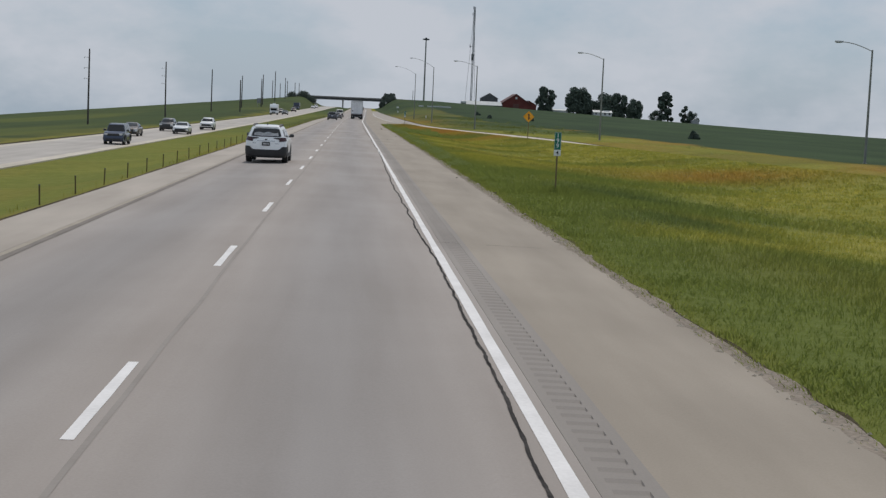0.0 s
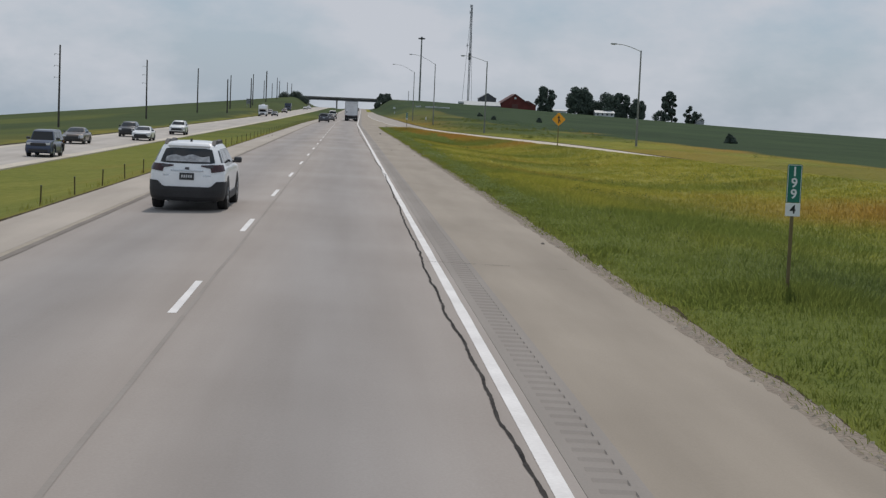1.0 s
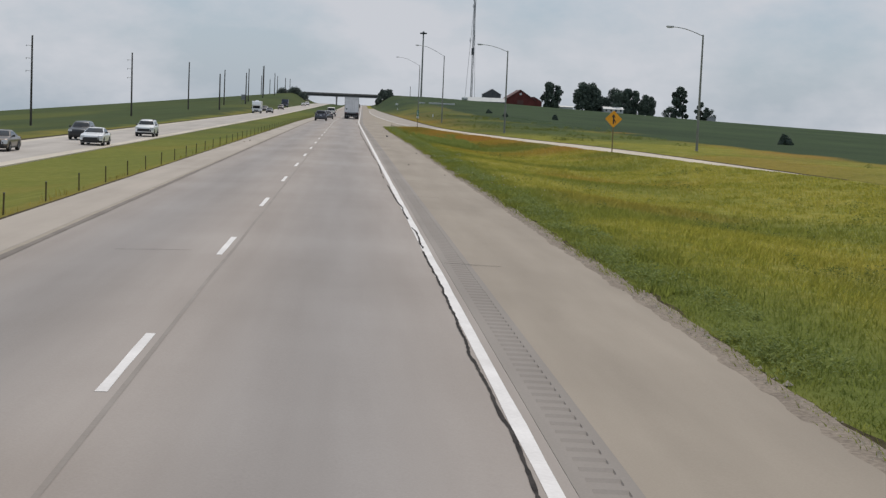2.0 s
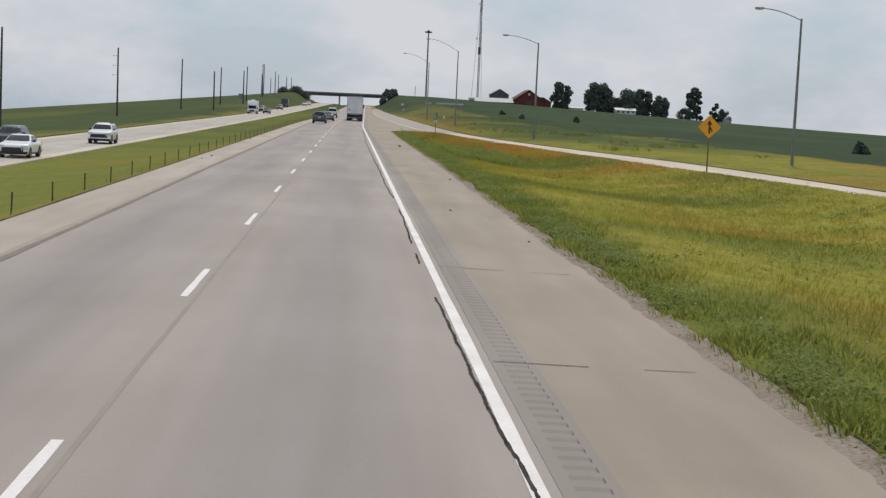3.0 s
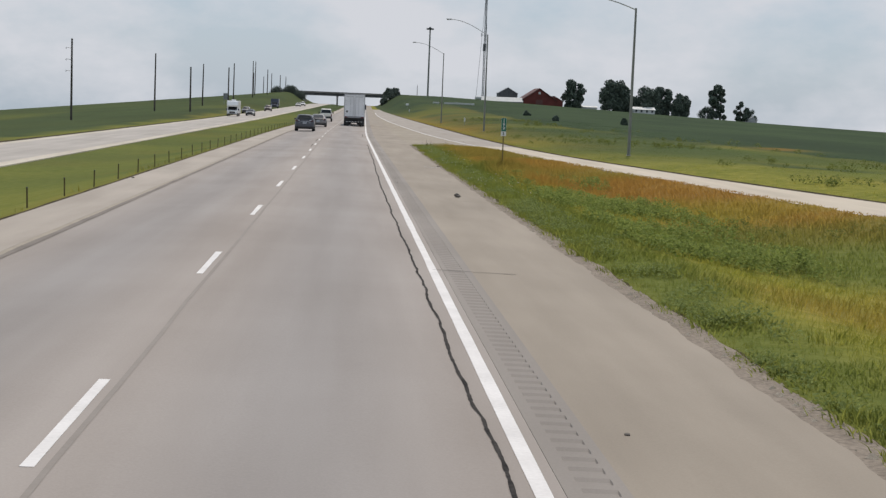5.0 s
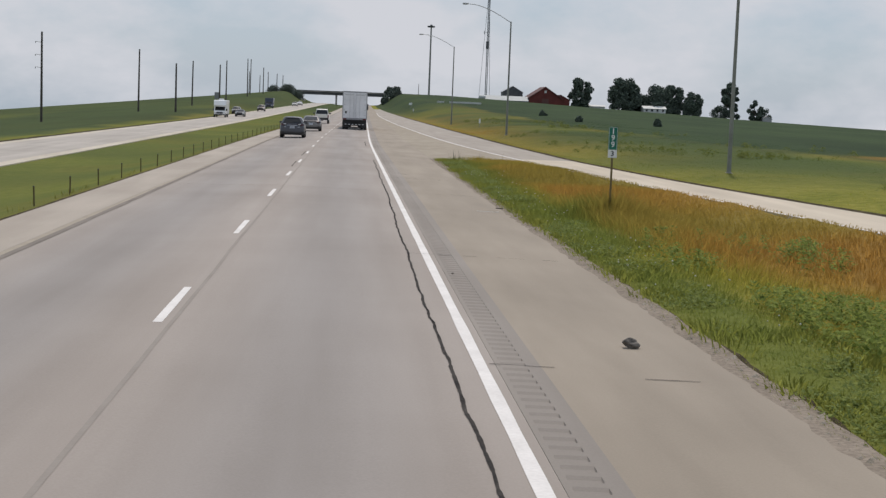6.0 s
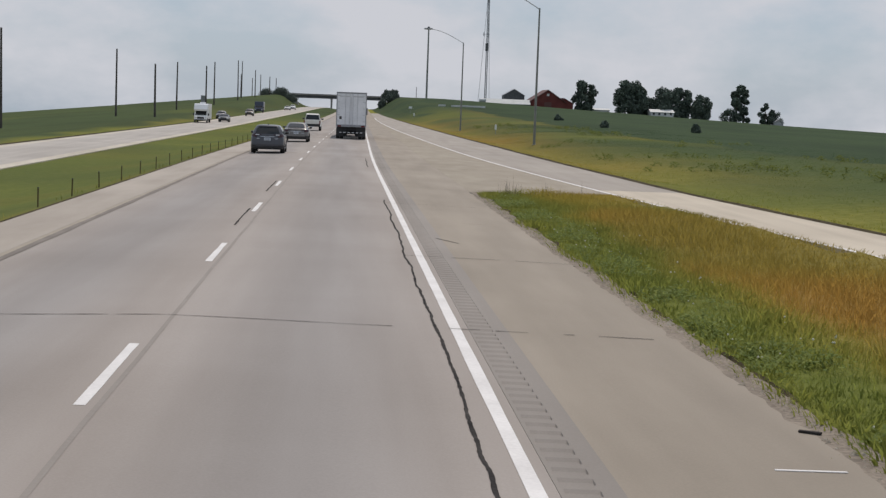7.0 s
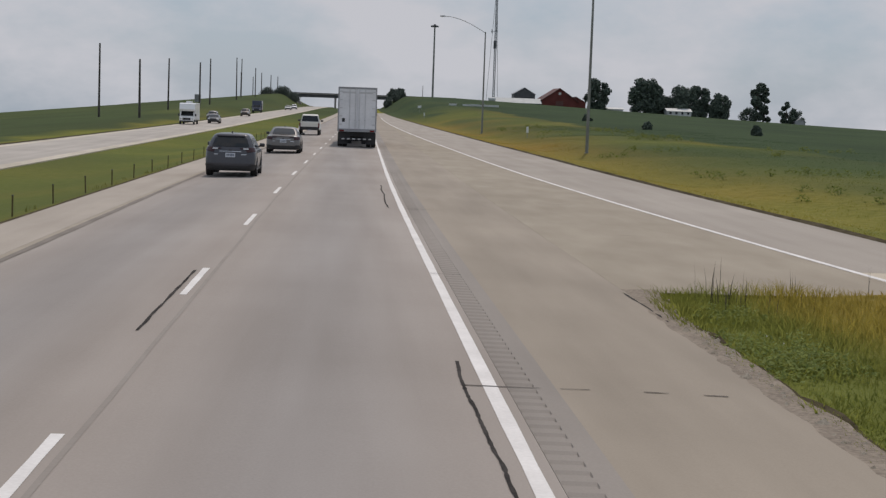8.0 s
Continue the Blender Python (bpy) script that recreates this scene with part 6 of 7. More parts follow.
def lattice_tower(x, y, top):
    g = zat(x, y)
    ob = thing("radio_tower", "slender grey lattice radio tower with small antennas", "radio tower", pose(x, y, g))
    h, r = top - g, 0.72
    feet = [(r * math.cos(2 * math.pi * k / 3), r * math.sin(2 * math.pi * k / 3)) for k in range(3)]
    for px_, py_ in feet:
        bm = bmesh.new()
        rod(bm, (px_, py_, -0.5), (px_, py_, h), 0.30, 0.24, 6)
        part("leg", bm, MAT["galv"], ob)
    bm = bmesh.new()
    n = 40
    for i in range(n):
        z0, z1 = h * i / n, h * (i + 1) / n
        for k in range(3):
            a, b = feet[k], feet[(k + 1) % 3]
            rod(bm, (*a, z0), (*b, z1), 0.06, 0.06, 4)
            rod(bm, (*a, z0), (*b, z0), 0.05, 0.05, 4)
    part("bracing", bm, MAT["galv"], ob)
    for frac, w in ((0.63, 2.6), (0.93, 1.2), (0.985, 0.9)):
        bm = bmesh.new()
        box(bm, (-w - 0.6, -0.2, h * frac - 0.12), (w * 0.5, 0.2, h * frac + 0.12), 0.02)
        rod(bm, (-w, 0, h * frac - 1.2), (-w, 0, h * frac + 1.4), 0.22, 0.22, 8)
        part("antenna", bm, MAT["galv"], ob)
    bm = bmesh.new()
    rod(bm, (0, 0, h * 0.50), (0, 0, h * 0.56), 1.15, 1.15, 10)
    part("equipment_ring", bm, MAT["dark_steel"], ob, "dark equipment ring round the shaft")
    for dx, dy in ((-5.2, 3.0), (3.6, 3.0), (0.4, -6.0)):
        bm = bmesh.new()
        rod(bm, (dx, dy, -0.5), (0.06 * dx, 0.06 * dy, h * 0.97), 0.13, 0.13, 5)
        part("guy_wire", bm, MAT["galv"], ob)


lattice_tower(96.0, 1240, 91.0)


# ---- bridge across the motorway ----
def overpass(y):
    ob = thing("overpass", "dark steel girder road bridge on concrete piers over the motorway", "bridge", pose(0, y, 0))
    lo, hi, zt = -38.0, 30.0, 8.75
    bm = bmesh.new()
    box(bm, (lo, -5.2, zt - 0.35), (hi, 5.2, zt), 0.03)
    part("deck", bm, MAT["bridge"], ob)
    for dy in (-4.6, -1.6, 1.6, 4.6):
        bm = bmesh.new()
        box(bm, (lo, dy - 0.06, zt - 1.75), (hi, dy + 0.06, zt - 0.36), 0.01)
        box(bm, (lo, dy - 0.22, zt - 1.80), (hi, dy + 0.22, zt - 1.752))
        part("girder", bm, MAT["beam"], ob)
    for dy in (-5.15, 5.15):
        bm = bmesh.new()
        box(bm, (lo, dy - 0.12, zt + 0.003), (hi, dy + 0.12, zt + 0.32), 0.02)
        part("parapet", bm, MAT["beam"], ob)
    for x in (-8.9,):
        for dy in (-3.6, 0, 3.6):
            bm = bmesh.new()
            rod(bm, (x, dy, 1.6), (x, dy, zt - 2.4), 0.45, 0.45, 14)
            part("pier", bm, MAT["bridge"], ob)
        bm = bmesh.new()
        box(bm, (x - 0.55, -4.9, zt - 2.42), (x + 0.55, 4.9, zt - 1.81), 0.05)
        part("pier_cap", bm, MAT["bridge"], ob)
    for x0, x1, foot in ((-27.0, -37.0, -24.0), (20.0, 30.0, 15.5)):
        bm = bmesh.new()
        prism(bm, [(foot, 1.2), (x0, zt - 1.85), (x1, zt - 1.85), (x1, 1.0)], "y", -7.5, 7.5)
        part("abutment_slope", bm, MAT["bridge"], ob, "sloping concrete abutment")


overpass(938)


# ---- farmstead on the hill ----
def back(x, y):
    """A place further back, in the same direction from the middle of the walk."""
    k = (y + 75 - 103) / (y - 103)
    return -1.5 + (x + 1.5) * k, y + 75


def barn(x, y):
    g = zat(x, y)
    ob = thing("barn", "large dark red barn with a steep gable and a side shed", "barn", pose(x, y, g) @ Matrix.Scale(1.09, 4))
    bm = bmesh.new()
    prism(bm, [(-8.5, 0), (8.5, 0), (8.5, 3.8), (0, 9.4), (-8.5, 3.8)], "y", 0, 24)
    part("wall", bm, MAT["barn_red"], ob)
    for sx in (-1, 1):
        bm = bmesh.new()
        prism(bm, [(sx * 9.2, 3.45), (0, 9.5), (0, 9.85), (sx * 9.2, 3.80)], "y", -0.5, 24.5)
        part("roof", bm, MAT["barn_roof"], ob)
    bm = bmesh.new()
    prism(bm, [(8.55, 0), (13.0, 0), (13.0, 3.2), (8.55, 5.6)], "y", 1.5, 22)
    part("side_shed", bm, MAT["barn_red"], ob)
    bm = bmesh.new()
    prism(bm, [(8.3, 5.75), (13.4, 3.05), (13.4, 3.25), (8.3, 6.0)], "y", 1.2, 22.3)
    part("side_roof", bm, MAT["barn_roof"], ob)
    bm = bmesh.new()
    box(bm, (-1.8, -0.06, 0.3), (1.8, -0.005, 3.6))
    part("barn_door", bm, MAT["barn_roof"], ob)
    bm = bmesh.new()
    box(bm, (-0.6, -0.06, 6.6), (0.6, -0.005, 7.8))
    part("loft_hatch", bm, MAT["white_wall"], ob, "pale loft hatch")


barn(*back(99.5, 925))


def shed(name, label, x, y, w, d, wall, ridge, wall_mat, roof_mat, along_x=True, windows=0):
    g = zat(x, y) - 0.2
    ob = thing(name, label, "farm building", pose(x, y, g))
    bm = bmesh.new()
    if along_x:
        prism(bm, [(0, 0), (d, 0), (d, wall), (d / 2, ridge), (0, wall)], "x", -w / 2, w / 2)
    else:
        prism(bm, [(-w / 2, 0), (w / 2, 0), (w / 2, wall), (0, ridge), (-w / 2, wall)], "y", 0, d)
    part("wall", bm, wall_mat, ob)
    for s in (0, 1):
        bm = bmesh.new()
        if along_x:
            y0 = -0.4 if s == 0 else d + 0.4
            prism(bm, [(y0, wall - 0.15), (d / 2, ridge + 0.05), (d / 2, ridge + 0.25), (y0, wall + 0.08)], "x", -w / 2 - 0.4, w / 2 + 0.4)
        else:
            x0 = (-1 if s == 0 else 1) * (w / 2 + 0.4)
            prism(bm, [(x0, wall - 0.15), (0, ridge + 0.05), (0, ridge + 0.25), (x0, wall + 0.08)], "y", -0.4, d + 0.4)
        part("roof", bm, roof_mat, ob)
    for k in range(windows):
        bm = bmesh.new()
        xx = -w / 2 + w * (k + 0.5) / windows
        box(bm, (xx - 0.5, -0.05, 1.0), (xx + 0.5, -0.005, 2.2))
        part("window", bm, CAR["glass"], ob)
    return ob


shed("machine_shed", "long low metal shed with a pale blue-grey roof", *back(78.9, 922), 24.5, 13, 1.3, 3.7, MAT["dark_steel"], MAT["pale_roof"])
shed("grain_building", "dark grey building with a pointed metal roof", *back(84.0, 940), 11.5, 11, 6.5, 9.9, MAT["dark_steel"], MAT["grey_roof"], False)
shed("farmhouse", "white farmhouse half hidden behind trees", 155.5, 920, 11.5, 8, 2.4, 3.6, MAT["white_wall"], MAT["white_wall"], windows=4)
shed("small_shed", "small pale grey shed at the end of the trees", 216.0, 925, 5.0, 5, 2.0, 3.4, MAT["grey_roof"], MAT["grey_roof"], False)
shed("low_white_shed", "low white shed beside the trees", *back(128.0, 935), 10.0, 6, 2.2, 2.9, MAT["white_wall"], MAT["white_wall"])


def fuel_tank(x, y):
    ob = thing("fuel_tank", "small white fuel tank on legs beside a long shed", "fuel tank", pose(x, y, zat(x, y)))
    bm = bmesh.new()
    rod(bm, (-1.6, 0, 1.9), (1.6, 0, 1.9), 1.1, 1.1, 16)
    for sx in (-1, 1):
        rod(bm, (sx * 1.6, 0, 1.9), (sx * 1.95, 0, 1.9), 1.1, 0.45, 16)
    part("drum", bm, MAT["white_wall"], ob)
    for sx in (-1, 1):
        for sy in (-0.6, 0.6):
            bm = bmesh.new()
            box(bm, (sx * 1.2 - 0.1, sy - 0.1, -0.3), (sx * 1.2 + 0.1, sy + 0.1, 1.15), 0.01)
            part("leg", bm, MAT["dark_steel"], ob)


fuel_tank(72.3, 995)


def field_wall(x0, x1, y, tall):
    """A low wall that follows the slope."""
    ob = thing("low_wall", "low pale concrete wall in the field grass", "wall", pose(0.5 * (x0 + x1), y, zat(0.5 * (x0 + x1), y)))
    n = max(1, round((x1 - x0) / 3))
    for k in range(n):
        a, b = x0 + (x1 - x0) * k / n, x0 + (x1 - x0) * (k + 1) / n
        z = zat(0.5 * (a + b), y) - zat(0.5 * (x0 + x1), y)
        bm = bmesh.new()
        box(bm, (a - 0.5 * (x0 + x1) + 0.01, -0.15, z - 0.5), (b - 0.5 * (x0 + x1) - 0.01, 0.15, z + tall), 0.02)
        part("block", bm, MAT["white_wall"], ob)


field_wall(30.7, 41.2, 640, 0.5)
field_wall(26.8, 29.0, 640, 0.45)


# ---- trees and shrubs ----
def leaf_cloud(name, clumps, count, size, material, rng):
    """Many small leaf sprays gathered in clumps (x, y, z, rx, rz)."""
    w = np.array([c[3] * c[3] * c[4] for c in clumps])
    pick = rng.choice(len(clumps), count, p=w / w.sum())
    c = np.array(clumps)[pick]
    d = rng.normal(size=(count, 3))
    d /= np.linalg.norm(d, axis=1)[:, None]
    d *= (rng.random(count) ** 0.45)[:, None]
    at = c[:, :3] + d * c[:, [3, 3, 4]]
    a, b = rng.normal(size=(count, 3)), rng.normal(size=(count, 3))
    a /= np.linalg.norm(a, axis=1)[:, None]
    b -= a * (a * b).sum(1)[:, None]
    b /= np.linalg.norm(b, axis=1)[:, None]
    s = size * (0.6 + 0.8 * rng.random(count))[:, None]
    verts = np.stack([at - a * s, at - b * s * 0.6, at + a * s, at + b * s * 0.6], 1).reshape(-1, 3)
    me = bpy.data.meshes.new(name)
    me.from_pydata(verts.tolist(), [], np.arange(4 * count).reshape(-1, 4).tolist())
    me.materials.append(material)
    return me


def tree(x, y, h, w, label, seed, stem=0.22, count=2600, material="leaves", sparse=False, name="tree", category="tree", lean=0.0):
    rng = np.random.default_rng(seed)
    if name == "tree":
        h, w = h * 1.10, w * 1.30
    ob = thing(name, label, category, pose(x, y, zat(x, y) - 0.3), "trees round the farm" if name == "tree" else "")
    bm = bmesh.new()
    rod(bm, (0, 0, 0), (lean * 0.3, 0, h * 0.45), h * 0.032, h * 0.02, 9)
    rod(bm, (lean * 0.3, 0, h * 0.44), (lean * 0.6, 0, h * 0.85), h * 0.02, h * 0.006, 8)
    part("trunk", bm, MAT["bark"], ob)
    clumps = []
    n = 9 if sparse else 15
    for k in range(n):
        t = (k + 0.5) / n
        a = k * 2.4 + rng.random()
        spread = w * (0.5 - 0.34 * abs(t - 0.42) * 1.6) * (0.35 + 0.65 * rng.random())
        cz = h * (stem + (0.93 - stem) * t)
        cx, cy = spread * math.cos(a) + lean * t, spread * math.sin(a)
        cr = w * (0.15 + 0.09 * rng.random()) * (0.8 if sparse else 1.0)
        clumps.append((cx, cy, cz, cr, cr * (0.75 + 0.4 * rng.random())))
        bm = bmesh.new()
        rod(bm, (lean * 0.3, 0, h * (0.2 + 0.45 * t)), (cx * 0.85, cy * 0.85, cz - cr * 0.3), h * 0.011, h * 0.004, 6)
        part("limb", bm, MAT["bark"], ob)
    crown_me = leaf_cloud("crown", clumps, int(count * 2.0), 0.10 + h * 0.032, MAT[material], rng)
    shared("crown", crown_me, ob, Matrix())
    return ob


tree(*back(118.9, 930), 15.2, 10.3, "dark broadleaf tree beside the red barn", 1, 0.05, lean=0.5)
tree(141.0, 930, 15.0, 13.5, "broad dark tree with a full crown near the farmhouse", 2, 0.03, 3800)
tree(149.0, 932, 8.5, 9.5, "lower dark tree leaning against a broad tree", 3, 0.03)
tree(159.5, 932, 12.0, 13.0, "round dark tree in a dense clump behind the farmhouse", 4, 0.02, 3800)
tree(168.0, 936, 13.2, 11.0, "dark tree in the middle of a dense clump", 5, 0.02, 3200)
tree(177.5, 930, 11.2, 10.0, "dark tree at the end of a dense clump", 6, 0.02, 3200)
tree(195.0, 930, 18.0, 10.0, "tall ragged tree with gaps in its crown", 7, 0.12, 2200, sparse=True, lean=1.2)
tree(200.0, 933, 17.0, 6.5, "tall narrow ragged tree beside another", 8, 0.06, 1900, sparse=True)
tree(192.0, 928, 6.5, 7.0, "low dark tree at the foot of taller ones", 9, 0.03, 1200)
tree(210.5, 930, 10.8, 7.0, "small dark tree near a grey shed", 10, 0.04, 1600, sparse=True)
tree(215.0, 931, 6.5, 6.0, "low pale-tipped tree near a grey shed", 12, 0.04, 1200)
for k, (x, y, h, w) in enumerate(((-33.5, 915, 3.4, 9.0), (-40.5, 920, 2.6, 9.0), (-28.0, 905, 3.4, 7.0), (18.2, 905, 6.8, 6.6), (21.6, 915, 5.0, 5.5), (15.5, 890, 4.2, 5.0))):
    tree(x, y, h, w, "low dense shrubs beside the bridge", 20 + k, 0.02, 2200, "bush", name="shrub", category="shrub")
for k, (x, y, h, w) in enumerate(((57.7, 231, 1.5, 2.2), (47.0, 383, 1.5, 1.4), (36.7, 398, 1.3, 1.4), (38.3, 458, 1.3, 1.5), (-62, 215, 1.5, 1.8))):
    tree(x, y, h, w, "small dark bush at the edge of the field", 40 + k, 0.02, 700, "leaves", name="bush", category="bush")

# ---- litter on the shoulder ----
bm = bmesh.new()
bmesh.ops.create_icosphere(bm, subdivisions=3, radius=0.13)
for v in bm.verts:
    v.co = v.co * (0.75 + 0.5 * noise.noise(v.co * 9)) * 1.0
    v.co.z *= 0.6
    v.co.y *= 0.8
rag = thing("rubber_scrap", "crumpled dark scrap of rubber on the hard shoulder", "debris", pose(1.96, 164.9, -0.055 + 0.07))
part("lump", bm, surf("dull_scrap", (0.05, 0.045, 0.04), (0.20, 0.18, 0.16), 6, 25, 0.9, 0.6), rag)
for k, (x, y, s) in enumerate(((1.35, 100.8, 0.05), (2.55, 119.5, 0.06), (2.62, 32.2, 0.05), (1.0, 130.5, 0.03), (0.3, 172.0, 0.03), (2.5, 92, 0.04), (-8.15, 132.6, 0.07), (-8.3, 129.3, 0.05), (-8.7, 169.0, 0.06))):
    bm = bmesh.new()
    bmesh.ops.create_icosphere(bm, subdivisions=2, radius=s)
    for v in bm.verts:
        v.co *= 0.8 + 0.4 * noise.noise(v.co * 20 + Vector((k, 0, 0)))
        v.co.z *= 0.6
    peb = thing("pebble", "small dark stone lying on the hard shoulder", "stone", pose(x, y, float(crown(np.array(x))) + s * 0.3), "stones on the shoulder")
    part("stone", bm, MAT["stain"], peb)
bm = bmesh.new()
box(bm, (-0.30, -0.02, 0), (0.30, 0.02, 0.006))
stick = thing("white_strip", "white painted strip lying across the shoulder", "road marking", pose(2.35, 188.1, float(crown(np.array(2.35))) + 0.002, 0, 1.2, 2))
part("strip", bm, MAT["paint"], stick)
bm = bmesh.new()
box(bm, (-0.10, -0.026, 0), (0.11, 0.022, 0.02), 0.008)
for v in bm.verts:
    v.co.y += 1.6 * v.co.x ** 2 + 0.008 * math.sin(v.co.x * 60)
    v.co.z += 0.012 * (0.5 + 0.5 * math.sin(v.co.x * 25))
scrap = thing("tyre_shred", "short black strip of torn tyre at the shoulder edge", "debris", pose(2.80, 189.6, float(crown(np.array(2.8))), 0, 2, -28))
part("shred", bm, MAT["tar"], scrap)

# ---- grass, weeds and stones along the road ----
def tufts(name, label, xs, ys, tall, wide, blades, lean, seed, material, plants=True):
    """Tufts of blades standing on the ground at xs, ys, with a height each."""
    rng = np.random.default_rng(seed)
    n = len(xs)
    x, y, t = np.repeat(xs, blades), np.repeat(ys, blades), np.repeat(tall, blades) * (0.65 + 0.6 * rng.random(n * blades))
    r = 0.30 * np.sqrt(rng.random(n * blades))
    a = rng.random(n * blades) * 2 * np.pi
    bx, by = x + r * np.cos(a), y + r * np.sin(a)
    bz = ground_z(x, y) - 0.03
    side = rng.random(n * blades) * np.pi
    w = np.repeat(wide + 0 * xs, blades) * (0.6 + 0.8 * rng.random(n * blades))
    dx, dy = np.cos(side) * w, np.sin(side) * w
    lx, ly = np.cos(a) * t * lean * rng.random(n * blades), np.sin(a) * t * lean * rng.random(n * blades)
    v = np.empty((n * blades, 5, 3))
    v[:, 0] = np.stack([bx - dx, by - dy, bz], 1)
    v[:, 1] = np.stack([bx + dx, by + dy, bz], 1)
    v[:, 2] = np.stack([bx + dx * 0.75 + lx * 0.35, by + dy * 0.75 + ly * 0.35, bz + t * 0.6], 1)
    v[:, 3] = np.stack([bx - dx * 0.75 + lx * 0.35, by - dy * 0.75 + ly * 0.35, bz + t * 0.6], 1)
    v[:, 4] = np.stack([bx + lx, by + ly, bz + t], 1)
    m = n * blades
    me = bpy.data.meshes.new(name)
    me.vertices.add(m * 5)
    me.vertices.foreach_set("co", v.astype(np.float32).ravel())
    base = np.arange(m)[:, None] * 5
    loops = np.concatenate([base + np.array([[0, 1, 2, 3]]), base + np.array([[3, 2, 4]])], 1).ravel()
    me.loops.add(len(loops))
    me.loops.foreach_set("vertex_index", loops.astype(np.int32))
    me.polygons.add(m * 2)
    starts = (np.arange(m)[:, None] * 7 + np.array([[0, 4]])).ravel()
    me.polygons.foreach_set("loop_start", starts.astype(np.int32))
    me.update(calc_edges=True)
    me.materials.append(material)
    if plants:
        for key, values in zip(("lush", "rust", "crop"), growth(x, y)):
            give(me, key, np.repeat(values, 5))
    return tagged(new(name, me), label, "grass", kind="stuff")


rng = np.random.default_rng(77)


def scatter(n, y0, y1, left, right, power=1.0):
    y = y0 + (y1 - y0) * rng.random(n)
    a, b = left(y), right(y)
    x = a + (b - a) * rng.random(n) ** power
    keep = b - a > 0.3
    return x[keep], y[keep]


# the verge between carriageway and slip road
x, y = scatter(60000, -26, GORE + 0.2, lambda y: curve(EDGE, y) + 0.05 + 0.12 * (vnoise(y, 0 * y, 1.7, 21) - 0.5), lambda y: curve(RAMP_L, y) - 0.1, 1.6)
lush, rust, _ = growth(x, y)
tall = 0.07 + 0.06 * smooth(3.6, 5.5, x) + 0.08 * rust + 0.08 * lush * smooth(3.6, 4.6, x) * vnoise(x, y, 1.6, 31)
tall += 0.16 * smooth(222, 227, y) * (1 - smooth(5.5, 6.5, x)) * vnoise(x, y, 0.9, 38)
tall += 0.42 * smooth(172, 180, y) * (1 - smooth(190, 196, y)) * smooth(4.6, 5.3, x) * (1 - smooth(6.4, 7.6, x)) * (0.5 + 0.5 * vnoise(x, y, 1.2, 40))
for sx, sy, high in ((5.60, 24.3, 0.16), (5.68, 188.0, 0.38)):
    tall += high * np.exp(-((x - sx) ** 2 + (y - sy) ** 2) / 1.1)
tall += 0.10 * rust * vnoise(x, y, 1.8, 41)
tall *= 0.25 + 0.75 * smooth(0.1, 2.6, curve(RAMP_L, y) - x)
tufts("verge_grass", "tall uneven yellow-green and rusty roadside grass", x, y, tall, 0.0045 + 0.0009 * np.clip(x - 5, 0, 20), 7, 1.3, 1, MAT["blade"])
# close sward beside the shoulder where the verge is widest
x, y = scatter(15000, -24, 75, lambda y: curve(EDGE, y) + 0.05 + 0.12 * (vnoise(y, 0 * y, 1.7, 21) - 0.5), lambda y: 10.5 + 0 * y, 1.5)
tufts("close_sward", "dense dark green grass beside the shoulder", x, y, 0.07 + 0.07 * vnoise(x, y, 1.3, 43) + 0.05 * smooth(4.5, 7, x), 0.007, 6, 1.4, 9, MAT["blade"])
# rank grass round the feet of the distance markers
for sx, sy, high, wide in ((5.60, 24.3, 0.22, 1.5), (5.68, 188.0, 0.85, 1.25)):
    x, y = sx + 0.75 * wide * rng.normal(size=620), sy + 0.8 * wide * rng.normal(size=620) - 0.35
    tufts("rank_grass", "tall rank grass round the foot of a distance marker", x, y, high * np.exp(-((x - sx) ** 2 + (y - sy) ** 2) / 1.5) + 0.10, 0.007, 6, 0.8, 10, MAT["blade"])
# weeds along the gravel
x, y = scatter(11000, -26, GORE, lambda y: curve(EDGE, y) + 0.06 + 0.12 * (vnoise(y, 0 * y, 1.7, 21) - 0.5), lambda y: 4.9 + 0 * y, 1.5)
keep = vnoise(x, y, 1.3, 33) + 0.30 * smooth(45, 95, y) > 0.72
x, y = x[keep], y[keep]
tufts("roadside_weeds", "dark green leafy weeds along the gravel edge", x, y, 0.06 + 0.15 * vnoise(x, y, 1.1, 34), 0.011, 9, 1.3, 2, MAT["blade"])
keep = (rng.random(len(x)) < 0.05) & (y > 60) & (vnoise(x, y, 6, 39) > 0.55)
fx, fy = x[keep], y[keep]
fz = ground_z(fx, fy) + 0.12 + 0.22 * rng.random(len(fx))
fv, ff = [], []
for px_, py_, pz_ in zip(fx, fy, fz):
    for _ in range(2):
        s = 0.007 + 0.013 * rng.random()
        qx, qy, qz = px_ + 0.12 * rng.normal(), py_ + 0.12 * rng.normal(), pz_ + 0.05 * rng.normal()
        i = len(fv)
        fv += [(qx + s, qy, qz), (qx, qy + s, qz), (qx - s, qy, qz), (qx, qy - s, qz), (qx, qy, qz + s), (qx, qy, qz - s)]
        ff += [(i, i + 1, i + 4), (i + 1, i + 2, i + 4), (i + 2, i + 3, i + 4), (i + 3, i, i + 4), (i + 1, i, i + 5), (i + 2, i + 1, i + 5), (i + 3, i + 2, i + 5), (i, i + 3, i + 5)]
tagged(new("pale_flower_heads", mesh_of("pale_flower_heads", fv, ff, MAT["flower"])), "small whitish flower heads among the weeds", "flowers", kind="stuff")


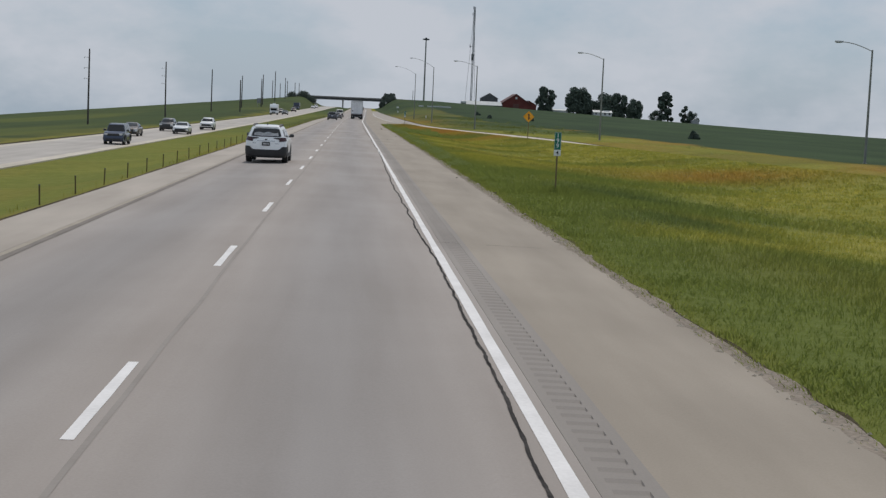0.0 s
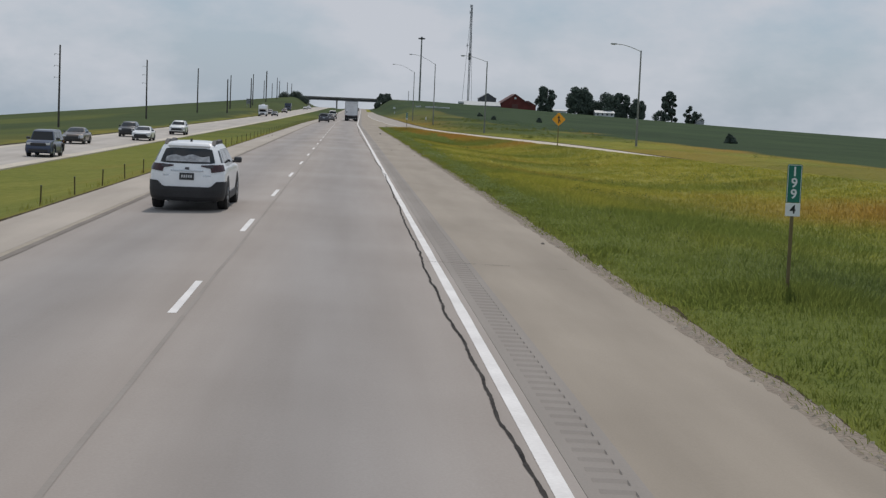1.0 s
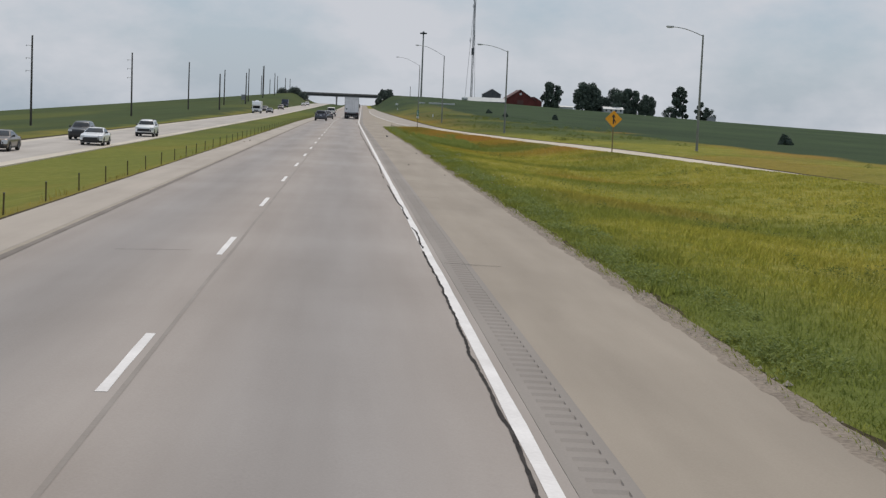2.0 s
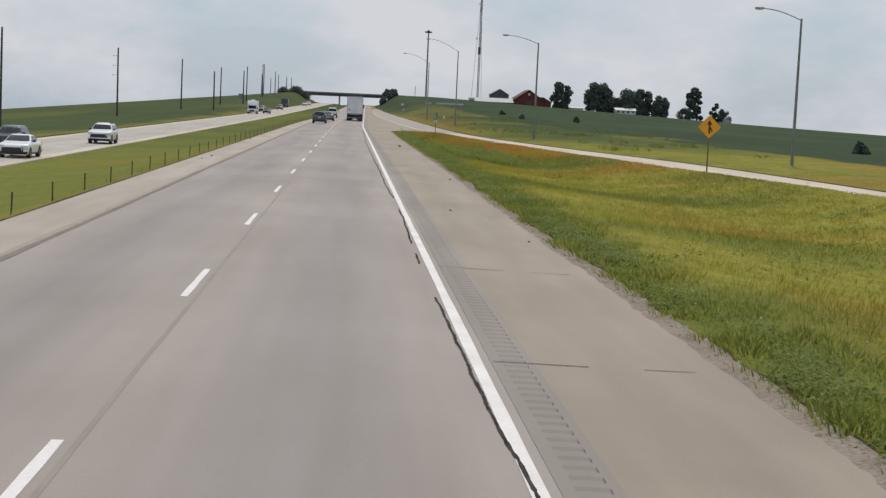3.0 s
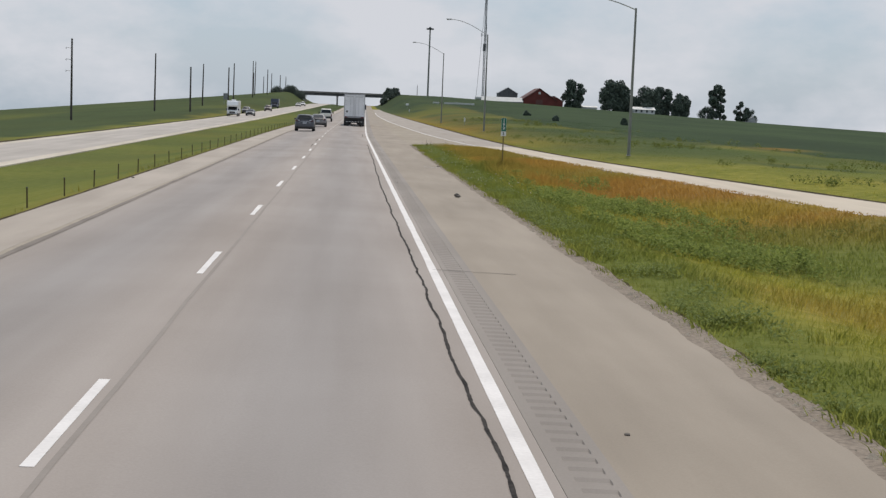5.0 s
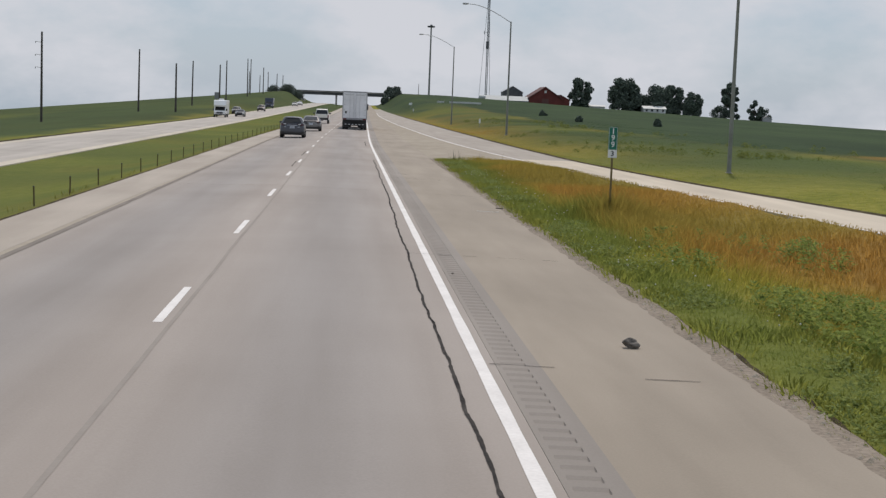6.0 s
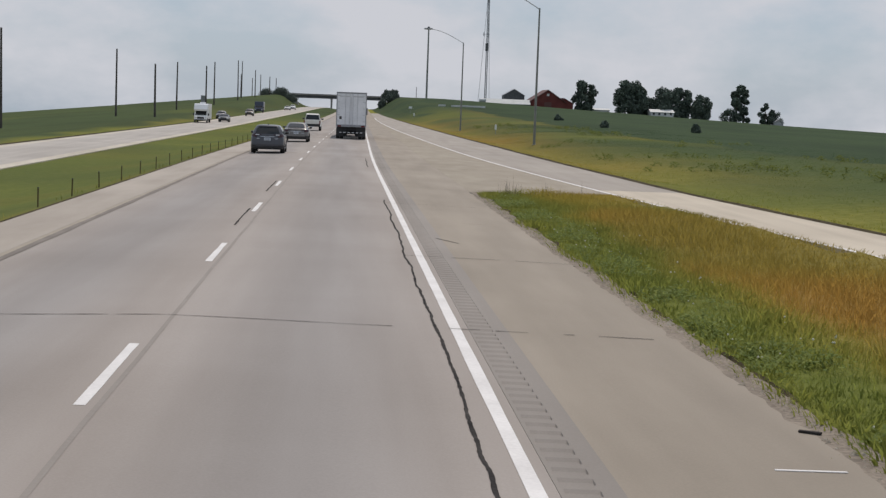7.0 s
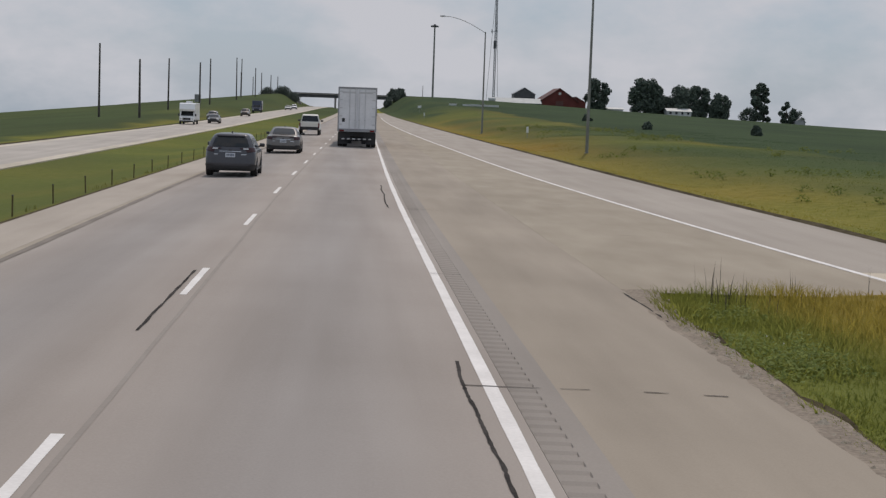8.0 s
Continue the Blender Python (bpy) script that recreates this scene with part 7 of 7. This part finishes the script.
# leafy weeds
def leafy_weeds(name, label, xs, ys, tall, wide, leaves, size, material, seed):
    """Bushy broad-leaved weeds: leaves on all sides of each plant, smaller towards its tip."""
    r = np.random.default_rng(seed)
    n = len(xs) * leaves
    x, y, t, w = (np.repeat(v + 0 * xs, leaves) for v in (xs, ys, tall, wide))
    up = r.random(n) ** 0.8
    out, a = w * np.sqrt(r.random(n)) * (1.05 - 0.75 * up), r.random(n) * 2 * np.pi
    at = np.stack([x + out * np.cos(a), y + out * np.sin(a), ground_z(x, y) + 0.02 + t * up], 1)
    along = np.stack([np.cos(a), np.sin(a), r.normal(0.15, 0.5, n)], 1)
    along /= np.linalg.norm(along, axis=1)[:, None]
    across = np.stack([-np.sin(a), np.cos(a), r.normal(0, 0.5, n)], 1)
    across /= np.linalg.norm(across, axis=1)[:, None]
    s = (size * (0.6 + 0.8 * r.random(n)) * (1.15 - 0.5 * up))[:, None]
    v = np.stack([at - along * s, at - across * s * 0.45, at + along * s, at + across * s * 0.45], 1).reshape(-1, 3)
    me = bpy.data.meshes.new(name)
    me.from_pydata(v.tolist(), [], np.arange(4 * n).reshape(-1, 4).tolist())
    me.materials.append(material)
    return tagged(new(name, me), label, "weeds", kind="stuff")


def patch(x, y, size, seed, level):
    keep = vnoise(x, y, size, seed) + 0.25 * rng.random(len(x)) > level
    return x[keep], y[keep]


x, y = scatter(7000, 44, GORE - 0.5, lambda y: curve(EDGE, y) + 0.10, lambda y: curve(EDGE, y) + 1.15, 1.3)
x, y = patch(x, y, 1.5, 61, 0.70)
leafy_weeds("edge_weeds", "grey-green bushy weeds along the gravel edge", x, y, 0.07 + 0.20 * vnoise(x, y, 0.9, 62) * smooth(0.0, 0.5, x - curve(EDGE, y)), 0.24, 12, 0.038, MAT["edge_weed"], 63)
x, y = scatter(1500, 148, 181, lambda y: 4.7 + 0 * y, lambda y: 9.0 + 0 * y)
x, y = patch(x, y, 3.2, 64, 0.60)
leafy_weeds("fresh_weeds", "fresh green leafy weeds standing in the verge", x, y, 0.18 + 0.42 * vnoise(x, y, 2.0, 65), 0.26, 34, 0.055, MAT["weed"], 66)
x, y = scatter(4600, -10, 178, lambda y: 4.8 + 0 * y, lambda y: curve(RAMP_L, y) - 1.5)
x, y = patch(x, y, 4.5, 67, 0.90)
leafy_weeds("dark_weeds", "dark green clumps of weeds among the grass", x, y, 0.12 + 0.28 * vnoise(x, y, 2.5, 68), 0.34, 26, 0.045, MAT["dark_weed"], 69)
x, y = scatter(2600, 120, 400, lambda y: curve(RAMP_R, y) + 5.0, lambda y: 40 + 0 * y)
x, y = patch(x, y, 7.0, 70, 0.93)
leafy_weeds("bank_weeds", "dark green weed clumps on the bank beyond the slip road", x, y, 0.20 + 0.3 * vnoise(x, y, 3.0, 71), 0.5, 40, 0.09, MAT["dark_weed"], 72)
# beyond the slip road
x, y = scatter(56000, 20, 400, lambda y: curve(RAMP_R, y) + 0.25, lambda y: 42 + 0 * y, 1.3)
tufts("bank_grass", "rough yellow-green grass on the bank beyond the slip road", x, y, 0.04 + 0.05 * vnoise(x, y, 4, 35), 0.012, 3, 1.3, 4, MAT["blade"])
# median
x, y = scatter(22000, 15, 420, lambda y: -9.1 + bend(y), lambda y: far_near(y) + 0.4, 1.3)
tufts("median_grass", "short bright green median grass", x, y, 0.05 + 0.06 * vnoise(x, y, 3, 36), 0.012, 4, 1.3, 5, MAT["blade"])
x, y = scatter(3000, 0, 330, lambda y: -9.75 + bend(y) + 0.12 * (rng.random(len(y)) - 0.5), lambda y: -9.5 + bend(y))
tufts("post_line_grass", "longer uncut grass along the line of posts", x, y, 0.10 + 0.12 * vnoise(x, y, 2, 37), 0.010, 5, 0.6, 6, MAT["blade"])

# dry stalks at the end of the verge
x, y = scatter(16, 227.0, GORE, lambda y: 4.0 + 0 * y, lambda y: 7.2 + 0 * y, 2.0)
tufts("dry_stalks", "thin dark dry stalks standing above the grass", x, y, 0.36 + 0.30 * rng.random(len(x)), 0.006, 2, 0.18, 7, MAT["bark"], plants=False)

# loose stones in the gravel
sv, sf = [], []
for k in range(2600):
    yy = -20 + 249 * rng.random()
    xx = float(curve(EDGE, np.array(yy))) - 0.30 + 0.32 * rng.random()
    s = 0.012 + 0.028 * rng.random() ** 2 + 0.03 * (rng.random() < 0.08)
    zz = -0.068
    i = len(sv)
    for dx, dy, dz in ((1, 0, 0), (0, 1, 0), (-1, 0, 0), (0, -1, 0), (0.2, 0.1, 0.8)):
        sv.append((xx + dx * s * (0.7 + 0.6 * rng.random()), yy + dy * s * (0.7 + 0.6 * rng.random()), zz + dz * s))
    sf += [(i, i + 1, i + 4), (i + 1, i + 2, i + 4), (i + 2, i + 3, i + 4), (i + 3, i, i + 4)]
tagged(new("gravel_stones", mesh_of("gravel_stones", sv, sf, MAT["stones"])), "loose pale stones along the shoulder edge", "gravel", kind="stuff")
